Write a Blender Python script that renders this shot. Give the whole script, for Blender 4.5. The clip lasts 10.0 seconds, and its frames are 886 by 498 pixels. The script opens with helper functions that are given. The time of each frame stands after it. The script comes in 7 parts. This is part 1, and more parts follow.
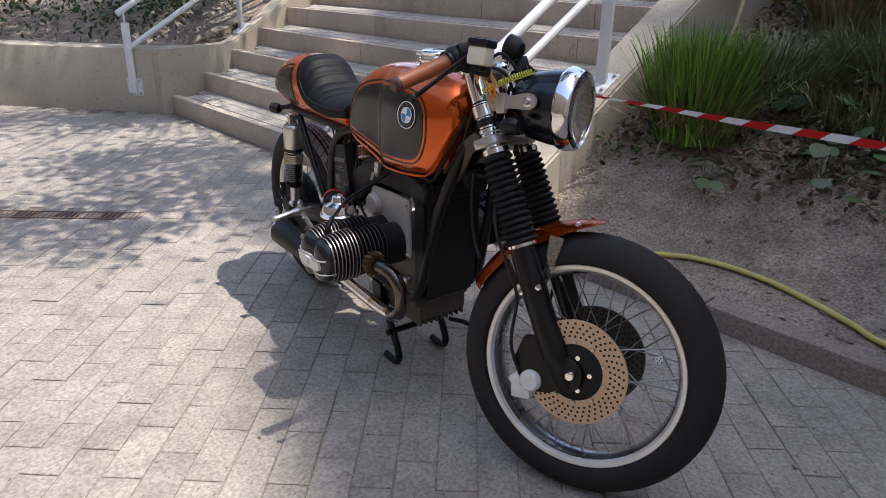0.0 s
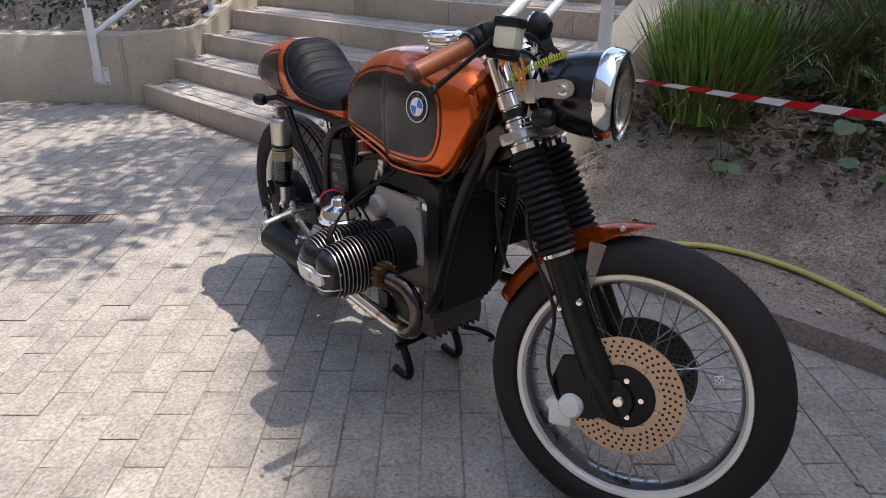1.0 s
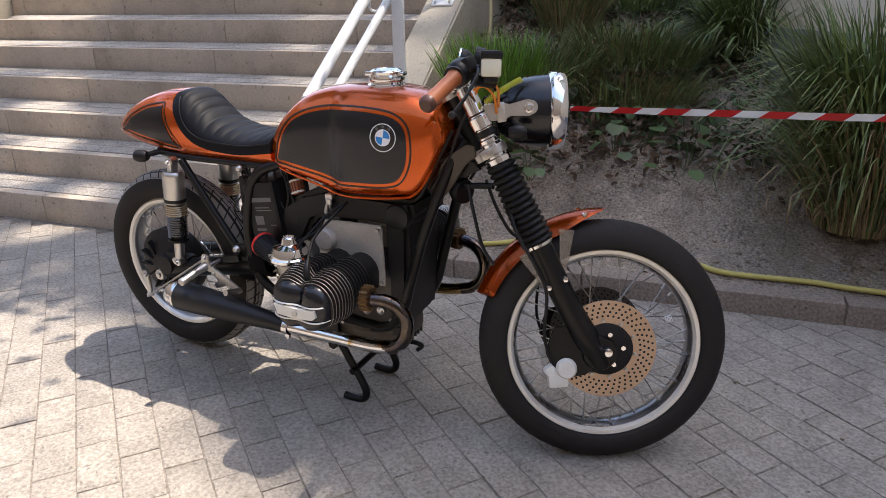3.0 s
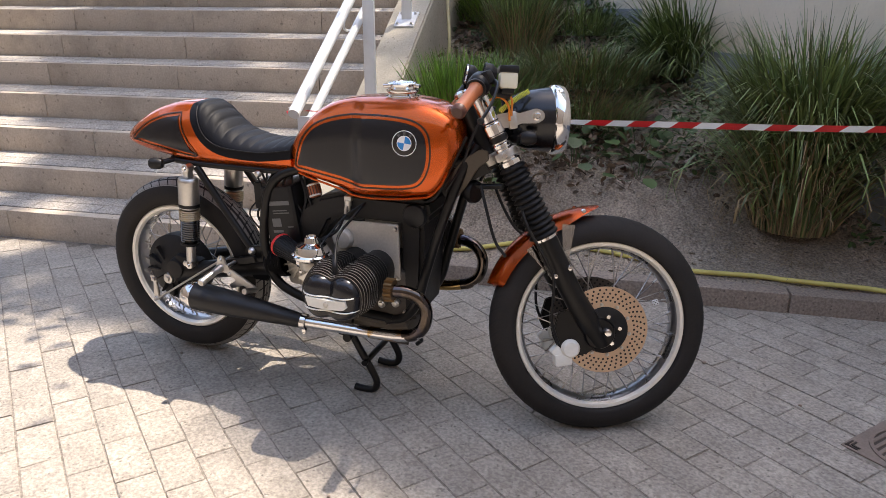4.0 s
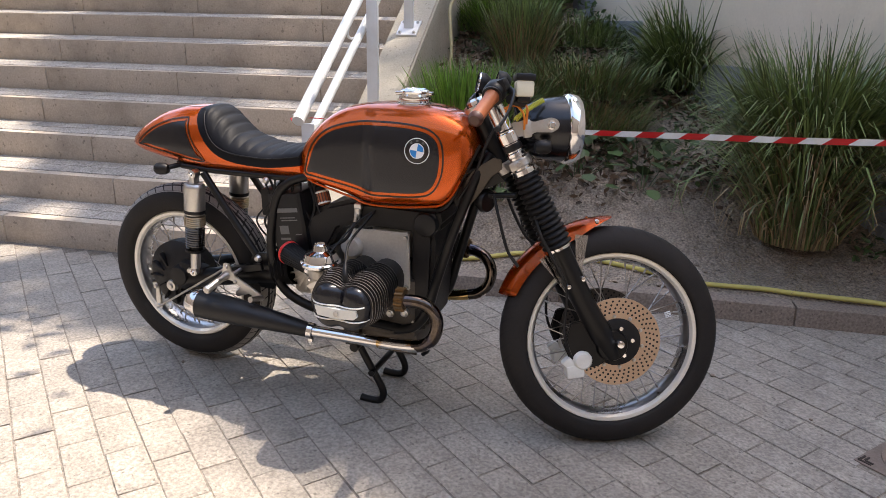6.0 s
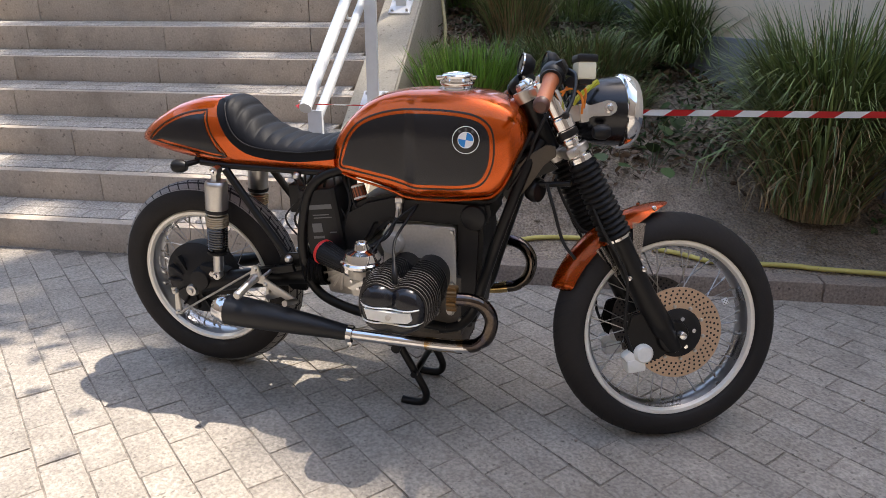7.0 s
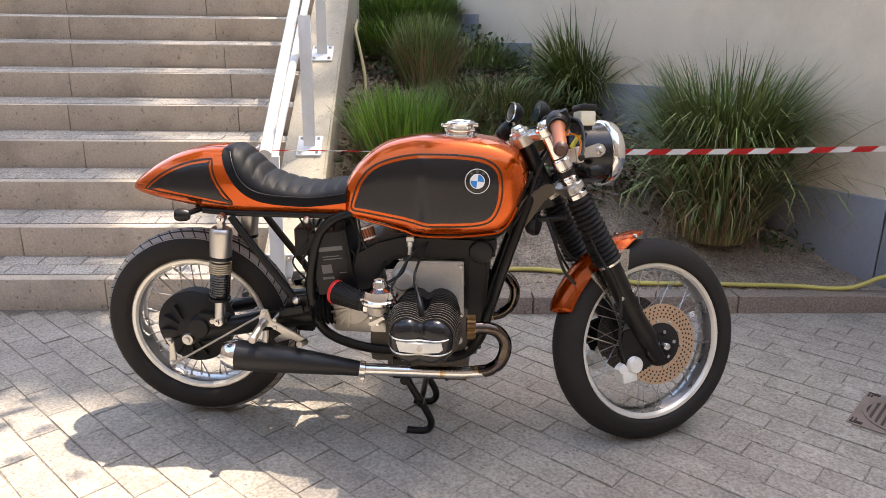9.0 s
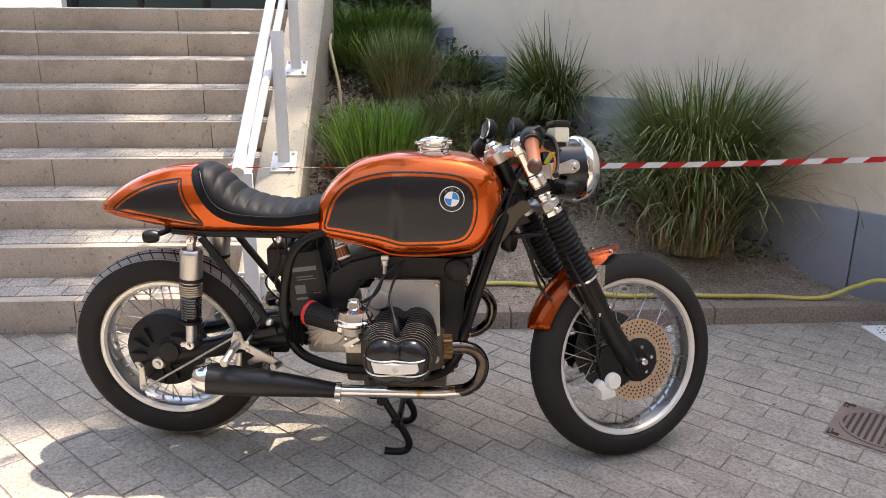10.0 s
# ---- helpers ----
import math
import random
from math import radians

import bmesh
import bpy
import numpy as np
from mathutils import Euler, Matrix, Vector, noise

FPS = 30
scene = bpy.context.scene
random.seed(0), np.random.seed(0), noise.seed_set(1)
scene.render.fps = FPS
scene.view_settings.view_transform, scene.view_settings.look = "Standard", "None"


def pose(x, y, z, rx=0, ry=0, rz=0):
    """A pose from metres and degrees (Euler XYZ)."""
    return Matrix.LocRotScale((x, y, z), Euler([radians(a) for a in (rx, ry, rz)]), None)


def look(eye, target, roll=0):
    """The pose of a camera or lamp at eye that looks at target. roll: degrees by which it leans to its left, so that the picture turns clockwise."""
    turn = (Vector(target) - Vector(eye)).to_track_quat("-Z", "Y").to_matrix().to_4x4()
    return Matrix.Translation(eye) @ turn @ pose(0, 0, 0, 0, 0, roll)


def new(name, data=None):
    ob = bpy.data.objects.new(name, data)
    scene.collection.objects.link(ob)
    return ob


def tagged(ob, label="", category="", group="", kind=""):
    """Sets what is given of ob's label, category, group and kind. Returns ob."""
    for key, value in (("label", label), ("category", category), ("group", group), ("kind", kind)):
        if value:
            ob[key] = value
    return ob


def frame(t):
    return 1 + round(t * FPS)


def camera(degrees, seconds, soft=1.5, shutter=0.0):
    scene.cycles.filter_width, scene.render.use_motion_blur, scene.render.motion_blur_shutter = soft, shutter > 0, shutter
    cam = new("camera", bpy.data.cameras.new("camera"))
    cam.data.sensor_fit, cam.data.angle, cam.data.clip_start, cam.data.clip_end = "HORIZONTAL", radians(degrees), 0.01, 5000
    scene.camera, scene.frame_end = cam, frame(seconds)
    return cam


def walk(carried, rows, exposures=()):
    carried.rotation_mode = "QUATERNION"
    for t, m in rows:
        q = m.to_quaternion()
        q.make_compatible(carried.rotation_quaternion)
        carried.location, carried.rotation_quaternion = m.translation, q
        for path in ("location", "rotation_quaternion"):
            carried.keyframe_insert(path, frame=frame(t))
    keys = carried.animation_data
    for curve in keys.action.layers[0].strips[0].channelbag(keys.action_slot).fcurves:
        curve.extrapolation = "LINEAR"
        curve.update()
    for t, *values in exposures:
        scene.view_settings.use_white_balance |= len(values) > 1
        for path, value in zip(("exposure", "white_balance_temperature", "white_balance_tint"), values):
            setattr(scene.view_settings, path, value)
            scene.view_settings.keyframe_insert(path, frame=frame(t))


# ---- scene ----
cam = camera(64.7, 10.0, soft=0.5)
PATH = [
    (0, (0.056, 0.106, 1.172), (1.227, 1.543, 0.422), 1.1),
    (0.5, (0.087, 0.179, 1.153), (1.232, 1.624, 0.379), 0.5),
    (1, (0.122, 0.336, 1.156), (1.326, 1.716, 0.351), -0.1),
    (1.5, (0.099, 0.487, 1.148), (1.378, 1.795, 0.339), 0.6),
    (2, (-0.055, 0.641, 1.161), (1.484, 1.623, 0.345), -2.5),
    (2.2, (-0.124, 0.679, 1.163), (1.469, 1.603, 0.383), -2.1),
    (3.3, (-0.502, 0.796, 1.165), (1.25, 1.468, 0.47), -1.2),
    (3.5, (-0.563, 0.844, 1.167), (1.205, 1.479, 0.479), -1.4),
    (4, (-0.665, 0.905, 1.163), (1.147, 1.447, 0.513), 0.3),
    (4.5, (-0.694, 0.934, 1.155), (1.13, 1.474, 0.538), 0.9),
    (5, (-0.692, 0.937, 1.157), (1.15, 1.443, 0.566), 1.3),
    (5.5, (-0.685, 0.945, 1.152), (1.145, 1.484, 0.553), 1.4),
    (5.7, (-0.681, 0.946, 1.152), (1.15, 1.481, 0.552), 1.4),
    (6.8, (-0.593, 1.142, 1.153), (1.217, 1.616, 0.446), -0.2),
    (7, (-0.599, 1.212, 1.158), (1.234, 1.633, 0.476), -0.1),
    (7.5, (-0.681, 1.442, 1.167), (1.182, 1.611, 0.461), -2.4),
    (8, (-0.762, 1.557, 1.193), (1.141, 1.604, 0.58), -0.6),
    (8.5, (-0.79, 1.589, 1.191), (1.126, 1.633, 0.62), 0.6),
    (9, (-0.787, 1.594, 1.19), (1.128, 1.636, 0.616), 0.6),
    (9.5, (-0.777, 1.59, 1.193), (1.139, 1.619, 0.618), 0.2),
    (10, (-0.76, 1.583, 1.204), (1.165, 1.566, 0.66), 0.3),
]
walk(cam, [(t, look(eye, target, roll)) for t, eye, target, roll in PATH],
     exposures=[(0, 1.1, 7000, 13), (2, 1.27, 7200, 14), (4.5, 1.66, 7800, 14), (5.7, 1.68, 7800, 14), (7, 1.52, 7500, 12), (7.5, 1.64, 7600, 12), (8.5, 1.98, 8200, 13), (10, 2.0, 8200, 13)])

# ---- daylight ----
SUN_DIR = Vector((0.256, -0.27, 0.956)).normalized()     # towards the sun
world = bpy.data.worlds.new("world")
scene.world = world
world.use_nodes = True
wn = world.node_tree.nodes
sky = wn.new("ShaderNodeTexSky")
sky.sky_type = "NISHITA"
sky.sun_disc = False
sky.sun_elevation = math.asin(SUN_DIR.z)
sky.sun_rotation = math.atan2(SUN_DIR.x, SUN_DIR.y)
world.node_tree.links.new(sky.outputs[0], wn["Background"].inputs[0])
wn["Background"].inputs[1].default_value = 0.2
sun = new("sun", bpy.data.lights.new("sun", "SUN"))
sun.data.energy = 2.8
sun.data.angle = radians(0.6)
sun.data.color = (1.0, 0.985, 0.965)
sun.matrix_world = look(SUN_DIR * 30, (0, 0, 0))

# ---- materials ----
def mat(name, base, rough=0.6, metal=0.0, scale=20.0, vary=0.25, fine=160.0, bump=0.15, bump_scale=None, coat=0.0,
        rand=0.0, spec=0.5, stain=None, stain_scale=2.0, stain_amount=0.0, depth=0.004, rough_vary=0.1, grit=0.0, pits=0.0, pit_scale=70.0):
    """A surface with colour variation at two scales, an optional broad stain, fine relief and uneven gloss."""
    m = bpy.data.materials.new(name)
    m.use_nodes = True
    nt = m.node_tree
    n, l = nt.nodes, nt.links
    p = n["Principled BSDF"]
    co = n.new("ShaderNodeTexCoord")
    a = n.new("ShaderNodeTexNoise")
    a.inputs["Scale"].default_value = scale
    a.inputs["Detail"].default_value = 5
    b = n.new("ShaderNodeTexNoise")
    b.inputs["Scale"].default_value = fine
    b.inputs["Detail"].default_value = 3
    own = n.new("ShaderNodeObjectInfo")
    shift = n.new("ShaderNodeVectorMath")
    shift.operation = "MULTIPLY_ADD"
    shift.inputs[1].default_value = (31.0, 17.0, 23.0)
    l.new(own.outputs["Random"], shift.inputs[0])
    l.new(co.outputs["Object"], shift.inputs[2])
    here = shift.outputs[0]
    for t in (a, b):
        l.new(here, t.inputs["Vector"])
    mix = n.new("ShaderNodeMath")
    mix.operation = "MULTIPLY_ADD"
    l.new(a.outputs["Fac"], mix.inputs[0])
    mix.inputs[1].default_value = 0.6
    half = n.new("ShaderNodeMath")
    half.operation = "MULTIPLY"
    half.inputs[1].default_value = 0.4
    l.new(b.outputs["Fac"], half.inputs[0])
    l.new(half.outputs[0], mix.inputs[2])
    last = mix.outputs[0]
    if rand:
        info = n.new("ShaderNodeObjectInfo")
        geo = n.new("ShaderNodeNewGeometry")
        s = n.new("ShaderNodeMath")
        s.operation = "ADD"
        l.new(info.outputs["Random"], s.inputs[0])
        l.new(geo.outputs["Random Per Island"], s.inputs[1])
        fr = n.new("ShaderNodeMath")
        fr.operation = "FRACT"
        l.new(s.outputs[0], fr.inputs[0])
        r = n.new("ShaderNodeMath")
        r.operation = "MULTIPLY_ADD"
        l.new(fr.outputs[0], r.inputs[0])
        r.inputs[1].default_value = rand
        l.new(last, r.inputs[2])
        sub = n.new("ShaderNodeMath")
        sub.operation = "SUBTRACT"
        sub.inputs[1].default_value = rand / 2
        l.new(r.outputs[0], sub.inputs[0])
        last = sub.outputs[0]
    ramp = n.new("ShaderNodeValToRGB")
    ramp.color_ramp.elements[0].position = 0.25
    ramp.color_ramp.elements[1].position = 0.75
    ramp.color_ramp.elements[0].color = (*[c * (1 - vary) for c in base], 1)
    ramp.color_ramp.elements[1].color = (*[min(1, c * (1 + vary)) for c in base], 1)
    l.new(last, ramp.inputs[0])
    col = ramp.outputs[0]
    if stain:
        sn = n.new("ShaderNodeTexNoise")
        sn.inputs["Scale"].default_value = stain_scale
        sn.inputs["Detail"].default_value = 6
        sn.inputs["Roughness"].default_value = 0.65
        l.new(here, sn.inputs["Vector"])
        sr = n.new("ShaderNodeMapRange")
        sr.inputs["From Min"].default_value = 0.48
        sr.inputs["From Max"].default_value = 0.72
        sr.inputs["To Max"].default_value = stain_amount
        l.new(sn.outputs["Fac"], sr.inputs["Value"])
        mx = n.new("ShaderNodeMix")
        mx.data_type = "RGBA"
        l.new(sr.outputs[0], mx.inputs["Factor"])
        l.new(col, mx.inputs[6])
        mx.inputs[7].default_value = (*stain, 1)
        col = mx.outputs[2]
    for amount, size, low, high in ((grit, 95.0, 0.36, 0.64), (pits, pit_scale, 0.345, 0.285)):
        if amount:
            gn = n.new("ShaderNodeTexNoise")
            gn.inputs["Scale"].default_value = size
            gn.inputs["Detail"].default_value = 2
            l.new(here, gn.inputs["Vector"])
            gr = n.new("ShaderNodeMapRange")
            gr.inputs["From Min"].default_value = low
            gr.inputs["From Max"].default_value = high
            gr.inputs["To Min"].default_value = 1.0 + amount if low < high else 1.0
            gr.inputs["To Max"].default_value = 1.0 - amount
            l.new(gn.outputs["Fac"], gr.inputs["Value"])
            gm = n.new("ShaderNodeVectorMath")
            gm.operation = "SCALE"
            l.new(col, gm.inputs[0])
            l.new(gr.outputs[0], gm.inputs["Scale"])
            col = gm.outputs[0]
    l.new(col, p.inputs["Base Color"])
    p.inputs["Metallic"].default_value = metal
    p.inputs["Specular IOR Level"].default_value = spec
    rr = n.new("ShaderNodeMapRange")
    rr.inputs["To Min"].default_value = max(0.02, rough - rough_vary)
    rr.inputs["To Max"].default_value = min(1, rough + rough_vary)
    l.new(a.outputs["Fac"], rr.inputs["Value"])
    l.new(rr.outputs[0], p.inputs["Roughness"])
    if coat:
        p.inputs["Coat Weight"].default_value = coat
        p.inputs["Coat Roughness"].default_value = 0.04
    if bump:
        bn = n.new("ShaderNodeBump")
        bn.inputs["Strength"].default_value = bump
        bn.inputs["Distance"].default_value = depth
        src = b
        if bump_scale:
            src = n.new("ShaderNodeTexNoise")
            src.inputs["Scale"].default_value = bump_scale
            src.inputs["Detail"].default_value = 4
            l.new(here, src.inputs["Vector"])
        l.new(src.outputs["Fac"], bn.inputs["Height"])
        l.new(bn.outputs[0], p.inputs["Normal"])
    return m


def glass_mat(name, tint, rough=0.02):
    m = bpy.data.materials.new(name)
    m.use_nodes = True
    p = m.node_tree.nodes["Principled BSDF"]
    p.inputs["Base Color"].default_value = (*tint, 1)
    p.inputs["Roughness"].default_value = rough
    p.inputs["Transmission Weight"].default_value = 1.0
    p.inputs["IOR"].default_value = 1.45
    return m


PAVER = mat("paver", (0.305, 0.272, 0.233), 0.85, scale=9, vary=0.3, fine=170, bump=0.9, bump_scale=110, rand=0.10, stain=(0.17, 0.155, 0.135), stain_scale=5, stain_amount=0.5, depth=0.005, grit=0.2, pits=0.45, pit_scale=70)
JOINT = mat("joint_sand", (0.215, 0.186, 0.156), 0.95, scale=6, vary=0.3, fine=220, bump=0.5, stain=(0.085, 0.07, 0.058), stain_scale=2.6, stain_amount=0.8, grit=0.3)
CONCRETE = mat("step_concrete", (0.47, 0.39, 0.31), 0.88, scale=5, vary=0.14, fine=120, bump=0.35, stain=(0.19, 0.15, 0.115), stain_scale=3, stain_amount=0.5, grit=0.08, pits=0.4, pit_scale=42)
TREAD = mat("tread_paver", (0.38, 0.345, 0.305), 0.88, scale=7, vary=0.25, fine=130, bump=0.5, rand=0.22, stain=(0.17, 0.155, 0.14), stain_scale=4, stain_amount=0.5, grit=0.28, pits=0.5)
CHEEK = mat("cheek_concrete", (0.47, 0.415, 0.325), 0.88, scale=5, vary=0.14, fine=90, bump=0.35, stain=(0.25, 0.22, 0.16), stain_scale=2.5, stain_amount=0.55, grit=0.06, pits=0.35, pit_scale=40)
KERB = mat("kerb_concrete", (0.26, 0.205, 0.165), 0.88, scale=8, vary=0.2, fine=140, bump=0.4, stain=(0.15, 0.12, 0.1), stain_scale=4, stain_amount=0.4, grit=0.2, pits=0.5)
SOIL = mat("bare_soil", (0.31, 0.25, 0.195), 0.95, scale=10, vary=0.4, fine=90, bump=1.0, bump_scale=45, stain=(0.09, 0.065, 0.045), stain_scale=2.2, stain_amount=0.75, depth=0.025, grit=0.3, pits=0.6, pit_scale=38)
PLASTER = mat("wall_plaster", (0.8, 0.71, 0.59), 0.9, scale=3, vary=0.07, fine=70, bump=0.2, stain=(0.42, 0.36, 0.29), stain_scale=1.3, stain_amount=0.35)
PLINTH = mat("plinth_slate_paint", (0.25, 0.28, 0.33), 0.7, scale=5, vary=0.15, fine=70, bump=0.2, stain=(0.33, 0.32, 0.32), stain_scale=3, stain_amount=0.4)
WHITE_STEEL = mat("white_painted_steel", (0.74, 0.75, 0.75), 0.35, scale=8, vary=0.05, fine=60, bump=0.05, stain=(0.5, 0.48, 0.44), stain_scale=7, stain_amount=0.25)
ORANGE = mat("orange_paint", (0.60, 0.092, 0.005), 0.17, 0.72, scale=5, vary=0.14, fine=900, bump=0.02, coat=0.5, rough_vary=0.04)
BLACK_PAINT = mat("satin_black_paint", (0.007, 0.0075, 0.0105), 0.21, scale=4, vary=0.2, fine=500, bump=0.015, rough_vary=0.08, spec=0.5)
STRIPE = mat("pinstripe_black", (0.012, 0.009, 0.008), 0.3, scale=5, vary=0.2, bump=0.0)
FRAME_BLACK = mat("frame_black", (0.006, 0.0055, 0.0055), 0.34, scale=12, vary=0.3, fine=120, bump=0.06, spec=0.3)
ENGINE_BLACK = mat("engine_black", (0.010, 0.009, 0.009), 0.5, scale=14, vary=0.3, fine=200, bump=0.12, stain=(0.025, 0.022, 0.02), stain_scale=9, stain_amount=0.4, spec=0.3)
MUFFLER_BLACK = mat("muffler_black", (0.010, 0.010, 0.011), 0.45, scale=10, vary=0.2, fine=260, bump=0.05, spec=0.4)
RUBBER = mat("tyre_rubber", (0.019, 0.0165, 0.0155), 0.7, scale=10, vary=0.25, fine=160, bump=0.12, stain=(0.03, 0.026, 0.023), stain_scale=6, stain_amount=0.4, spec=0.25)
# dusty worn rubber, coloured paler to stand for sun on the tread
TREAD_SUN_DUST = mat("tread_rubber", (0.26, 0.245, 0.23), 0.8, scale=10, vary=0.25, fine=160, bump=0.12)
GROOVE = mat("tread_groove", (0.012, 0.011, 0.011), 0.9, bump=0)
BOOT_RUBBER = mat("boot_rubber", (0.006, 0.0055, 0.006), 0.5, scale=14, vary=0.3, fine=180, bump=0.06, spec=0.25)
LEATHER = mat("black_vinyl", (0.006, 0.0065, 0.009), 0.55, scale=8, vary=0.2, fine=350, bump=0.10, spec=0.13)
CHROME = mat("chrome", (0.78, 0.77, 0.76), 0.07, 1.0, scale=5, vary=0.05, bump=0.0, rough_vary=0.03)
ALLOY = mat("cast_alloy", (0.58, 0.56, 0.53), 0.36, 1.0, scale=16, vary=0.12, fine=160, bump=0.06)
RIM_ALLOY = mat("rim_alloy", (0.82, 0.79, 0.72), 0.32, 0.4, scale=10, vary=0.08, fine=200, bump=0.02)
FIN_ALLOY = mat("fin_alloy", (0.5, 0.48, 0.45), 0.34, 0.85, scale=18, vary=0.25, fine=200, bump=0.08)
DULL_ALLOY = mat("dull_alloy", (0.55, 0.515, 0.46), 0.5, 0.45, scale=9, vary=0.2, fine=150, bump=0.1, stain=(0.2, 0.175, 0.14), stain_scale=7, stain_amount=0.4)
# disc metal whose base colour holds the warm reflections seen on it
DISC = mat("disc_warm_reflection", (0.60, 0.42, 0.29), 0.42, 0.7, scale=9, vary=0.12, fine=260, bump=0.03)
DISC_DARK = mat("dark_disc", (0.1, 0.085, 0.075), 0.5, 0.7, scale=9, vary=0.2, bump=0.03)
HOLE = mat("drilled_hole", (0.01, 0.009, 0.008), 0.8, bump=0)
BRASS = mat("exhaust_nut_bronze", (0.17, 0.1, 0.045), 0.42, 0.9, scale=30, vary=0.3, bump=0.08)
GOLD_TINT = mat("straw_tinted_chrome", (0.62, 0.42, 0.17), 0.08, 1.0, scale=16, vary=0.3, bump=0.0, stain=(0.3, 0.16, 0.3), stain_scale=9, stain_amount=0.7)
# heat tint darkened so its colour also carries the bend's dark reflections
BEND_TINT_REFLECTION = mat("chrome_tint_and_reflection", (0.105, 0.085, 0.07), 0.06, 1.0, scale=16, vary=0.6, bump=0.0, stain=(0.05, 0.05, 0.08), stain_scale=14, stain_amount=0.9)
GRIP_LEATHER = mat("tan_grip", (0.3, 0.085, 0.03), 0.5, scale=20, vary=0.2, fine=200, bump=0.1)
GRIP_END = mat("grip_end_brown", (0.08, 0.03, 0.02), 0.45, bump=0.05)
FLUID = mat("fluid_reservoir", (0.72, 0.68, 0.52), 0.3, scale=5, vary=0.08, bump=0.0)
CALIPER = mat("pale_caliper", (0.7, 0.69, 0.64), 0.4, scale=15, vary=0.1, fine=120, bump=0.06)
WHITE = mat("white_enamel", (0.8, 0.8, 0.8), 0.3, vary=0.03, bump=0)
BLUE = mat("blue_enamel", (0.02, 0.24, 0.6), 0.3, vary=0.05, bump=0)
RED = mat("red_plastic", (0.6, 0.02, 0.02), 0.4, vary=0.1, bump=0)
YELLOW = mat("yellow_cable", (0.55, 0.55, 0.06), 0.45, vary=0.1, bump=0)
ORANGE_WIRE = mat("orange_wire", (0.75, 0.22, 0.02), 0.4, vary=0.1, bump=0)
PALE_PRINT = mat("label_print", (0.11, 0.11, 0.11), 0.5, vary=0.1, bump=0)
DARK_PLASTIC = mat("dark_plastic", (0.010, 0.0095, 0.010), 0.42, vary=0.2, bump=0.05, spec=0.3)
LENS = glass_mat("lamp_glass", (0.95, 0.95, 0.93), 0.04)
SMOKE = glass_mat("indicator_smoke", (0.12, 0.11, 0.11), 0.1)
REFLECTOR = mat("reflector", (0.85, 0.8, 0.73), 0.35, 0.5, vary=0.03, bump=0.0)
TAPE_RED = mat("tape_red", (0.72, 0.03, 0.035), 0.35, vary=0.08, bump=0.03)
TAPE_WHITE = mat("tape_white", (0.9, 0.89, 0.87), 0.35, vary=0.05, bump=0.03)
HOSE = mat("hose_yellow", (0.55, 0.47, 0.13), 0.5, scale=9, vary=0.15, fine=90, bump=0.05)
HOSE_DULL = mat("irrigation_pipe", (0.4, 0.33, 0.17), 0.6, scale=9, vary=0.2, fine=90, bump=0.05)
IRON = mat("cast_iron", (0.19, 0.125, 0.095), 0.6, 0.4, scale=20, vary=0.3, fine=120, bump=0.2)
GRASS_DARK = mat("grass_dark", (0.15, 0.205, 0.07), 0.5, scale=3, vary=0.45, rand=0.9, bump=0)
GRASS_BRIGHT = mat("grass_bright", (0.12, 0.235, 0.03), 0.5, scale=3, vary=0.45, rand=0.8, bump=0)
GRASS_DRY = mat("grass_dry", (0.25, 0.18, 0.095), 0.7, scale=3, vary=0.4, rand=0.7, bump=0)
LEAF = mat("leaf_green", (0.055, 0.10, 0.03), 0.45, scale=6, vary=0.35, rand=0.6, bump=0)
LEAF_HEDGE = mat("hedge_leaf", (0.035, 0.07, 0.022), 0.35, scale=6, vary=0.4, rand=0.7, bump=0)
BARK = mat("bark", (0.16, 0.12, 0.085), 0.9, scale=9, vary=0.35, fine=60, bump=0.5)
DARK_GLASS = mat("dark_glass", (0.03, 0.05, 0.045), 0.08, vary=0.1, bump=0)
FACADE = mat("facade_render", (0.62, 0.58, 0.52), 0.9, scale=2, vary=0.08, bump=0.1)
FACADE_DARK = mat("street_front", (0.20, 0.165, 0.14), 0.9, scale=2, vary=0.2, bump=0.1)
# shade in the gaps, put into the colour of the fin sides
FIN_SHADE = mat("fin_gap_shade", (0.035, 0.032, 0.03), 0.5, 0.4, scale=18, vary=0.3, bump=0.05)
SPOKE = mat("spoke_steel", (0.42, 0.40, 0.38), 0.3, 1.0, vary=0.15, bump=0)
GUSSET = mat("gusset_grey", (0.075, 0.06, 0.045), 0.5, 0.3, scale=14, vary=0.2, bump=0.05)
SPRING = mat("black_spring", (0.012, 0.012, 0.012), 0.15, 0.0, vary=0.2, bump=0, coat=1.0)
PRELOAD = mat("preload_rings", (0.50, 0.40, 0.27), 0.35, 0.9, vary=0.15, bump=0.02)
SUMP = mat("oily_sump", (0.085, 0.072, 0.06), 0.55, 0.4, scale=14, vary=0.3, fine=150, bump=0.12, stain=(0.03, 0.026, 0.022), stain_scale=9, stain_amount=0.6)
BARREL_EDGE = mat("barrel_fin_edge", (0.10, 0.095, 0.09), 0.4, 0.7, scale=18, vary=0.25, fine=200, bump=0.05)
# rim metal coloured darker for the shade inside the channel
RIM_CHANNEL = mat("rim_channel_shade", (0.42, 0.42, 0.43), 0.28, 1.0, scale=10, vary=0.1, fine=200, bump=0.02)
VIOLET = mat("violet_petal", (0.10, 0.09, 0.42), 0.6, scale=6, vary=0.3, rand=0.5, bump=0)
DEAD_LEAF = mat("dead_leaf", (0.13, 0.085, 0.055), 0.8, scale=5, vary=0.45, rand=0.8, bump=0)
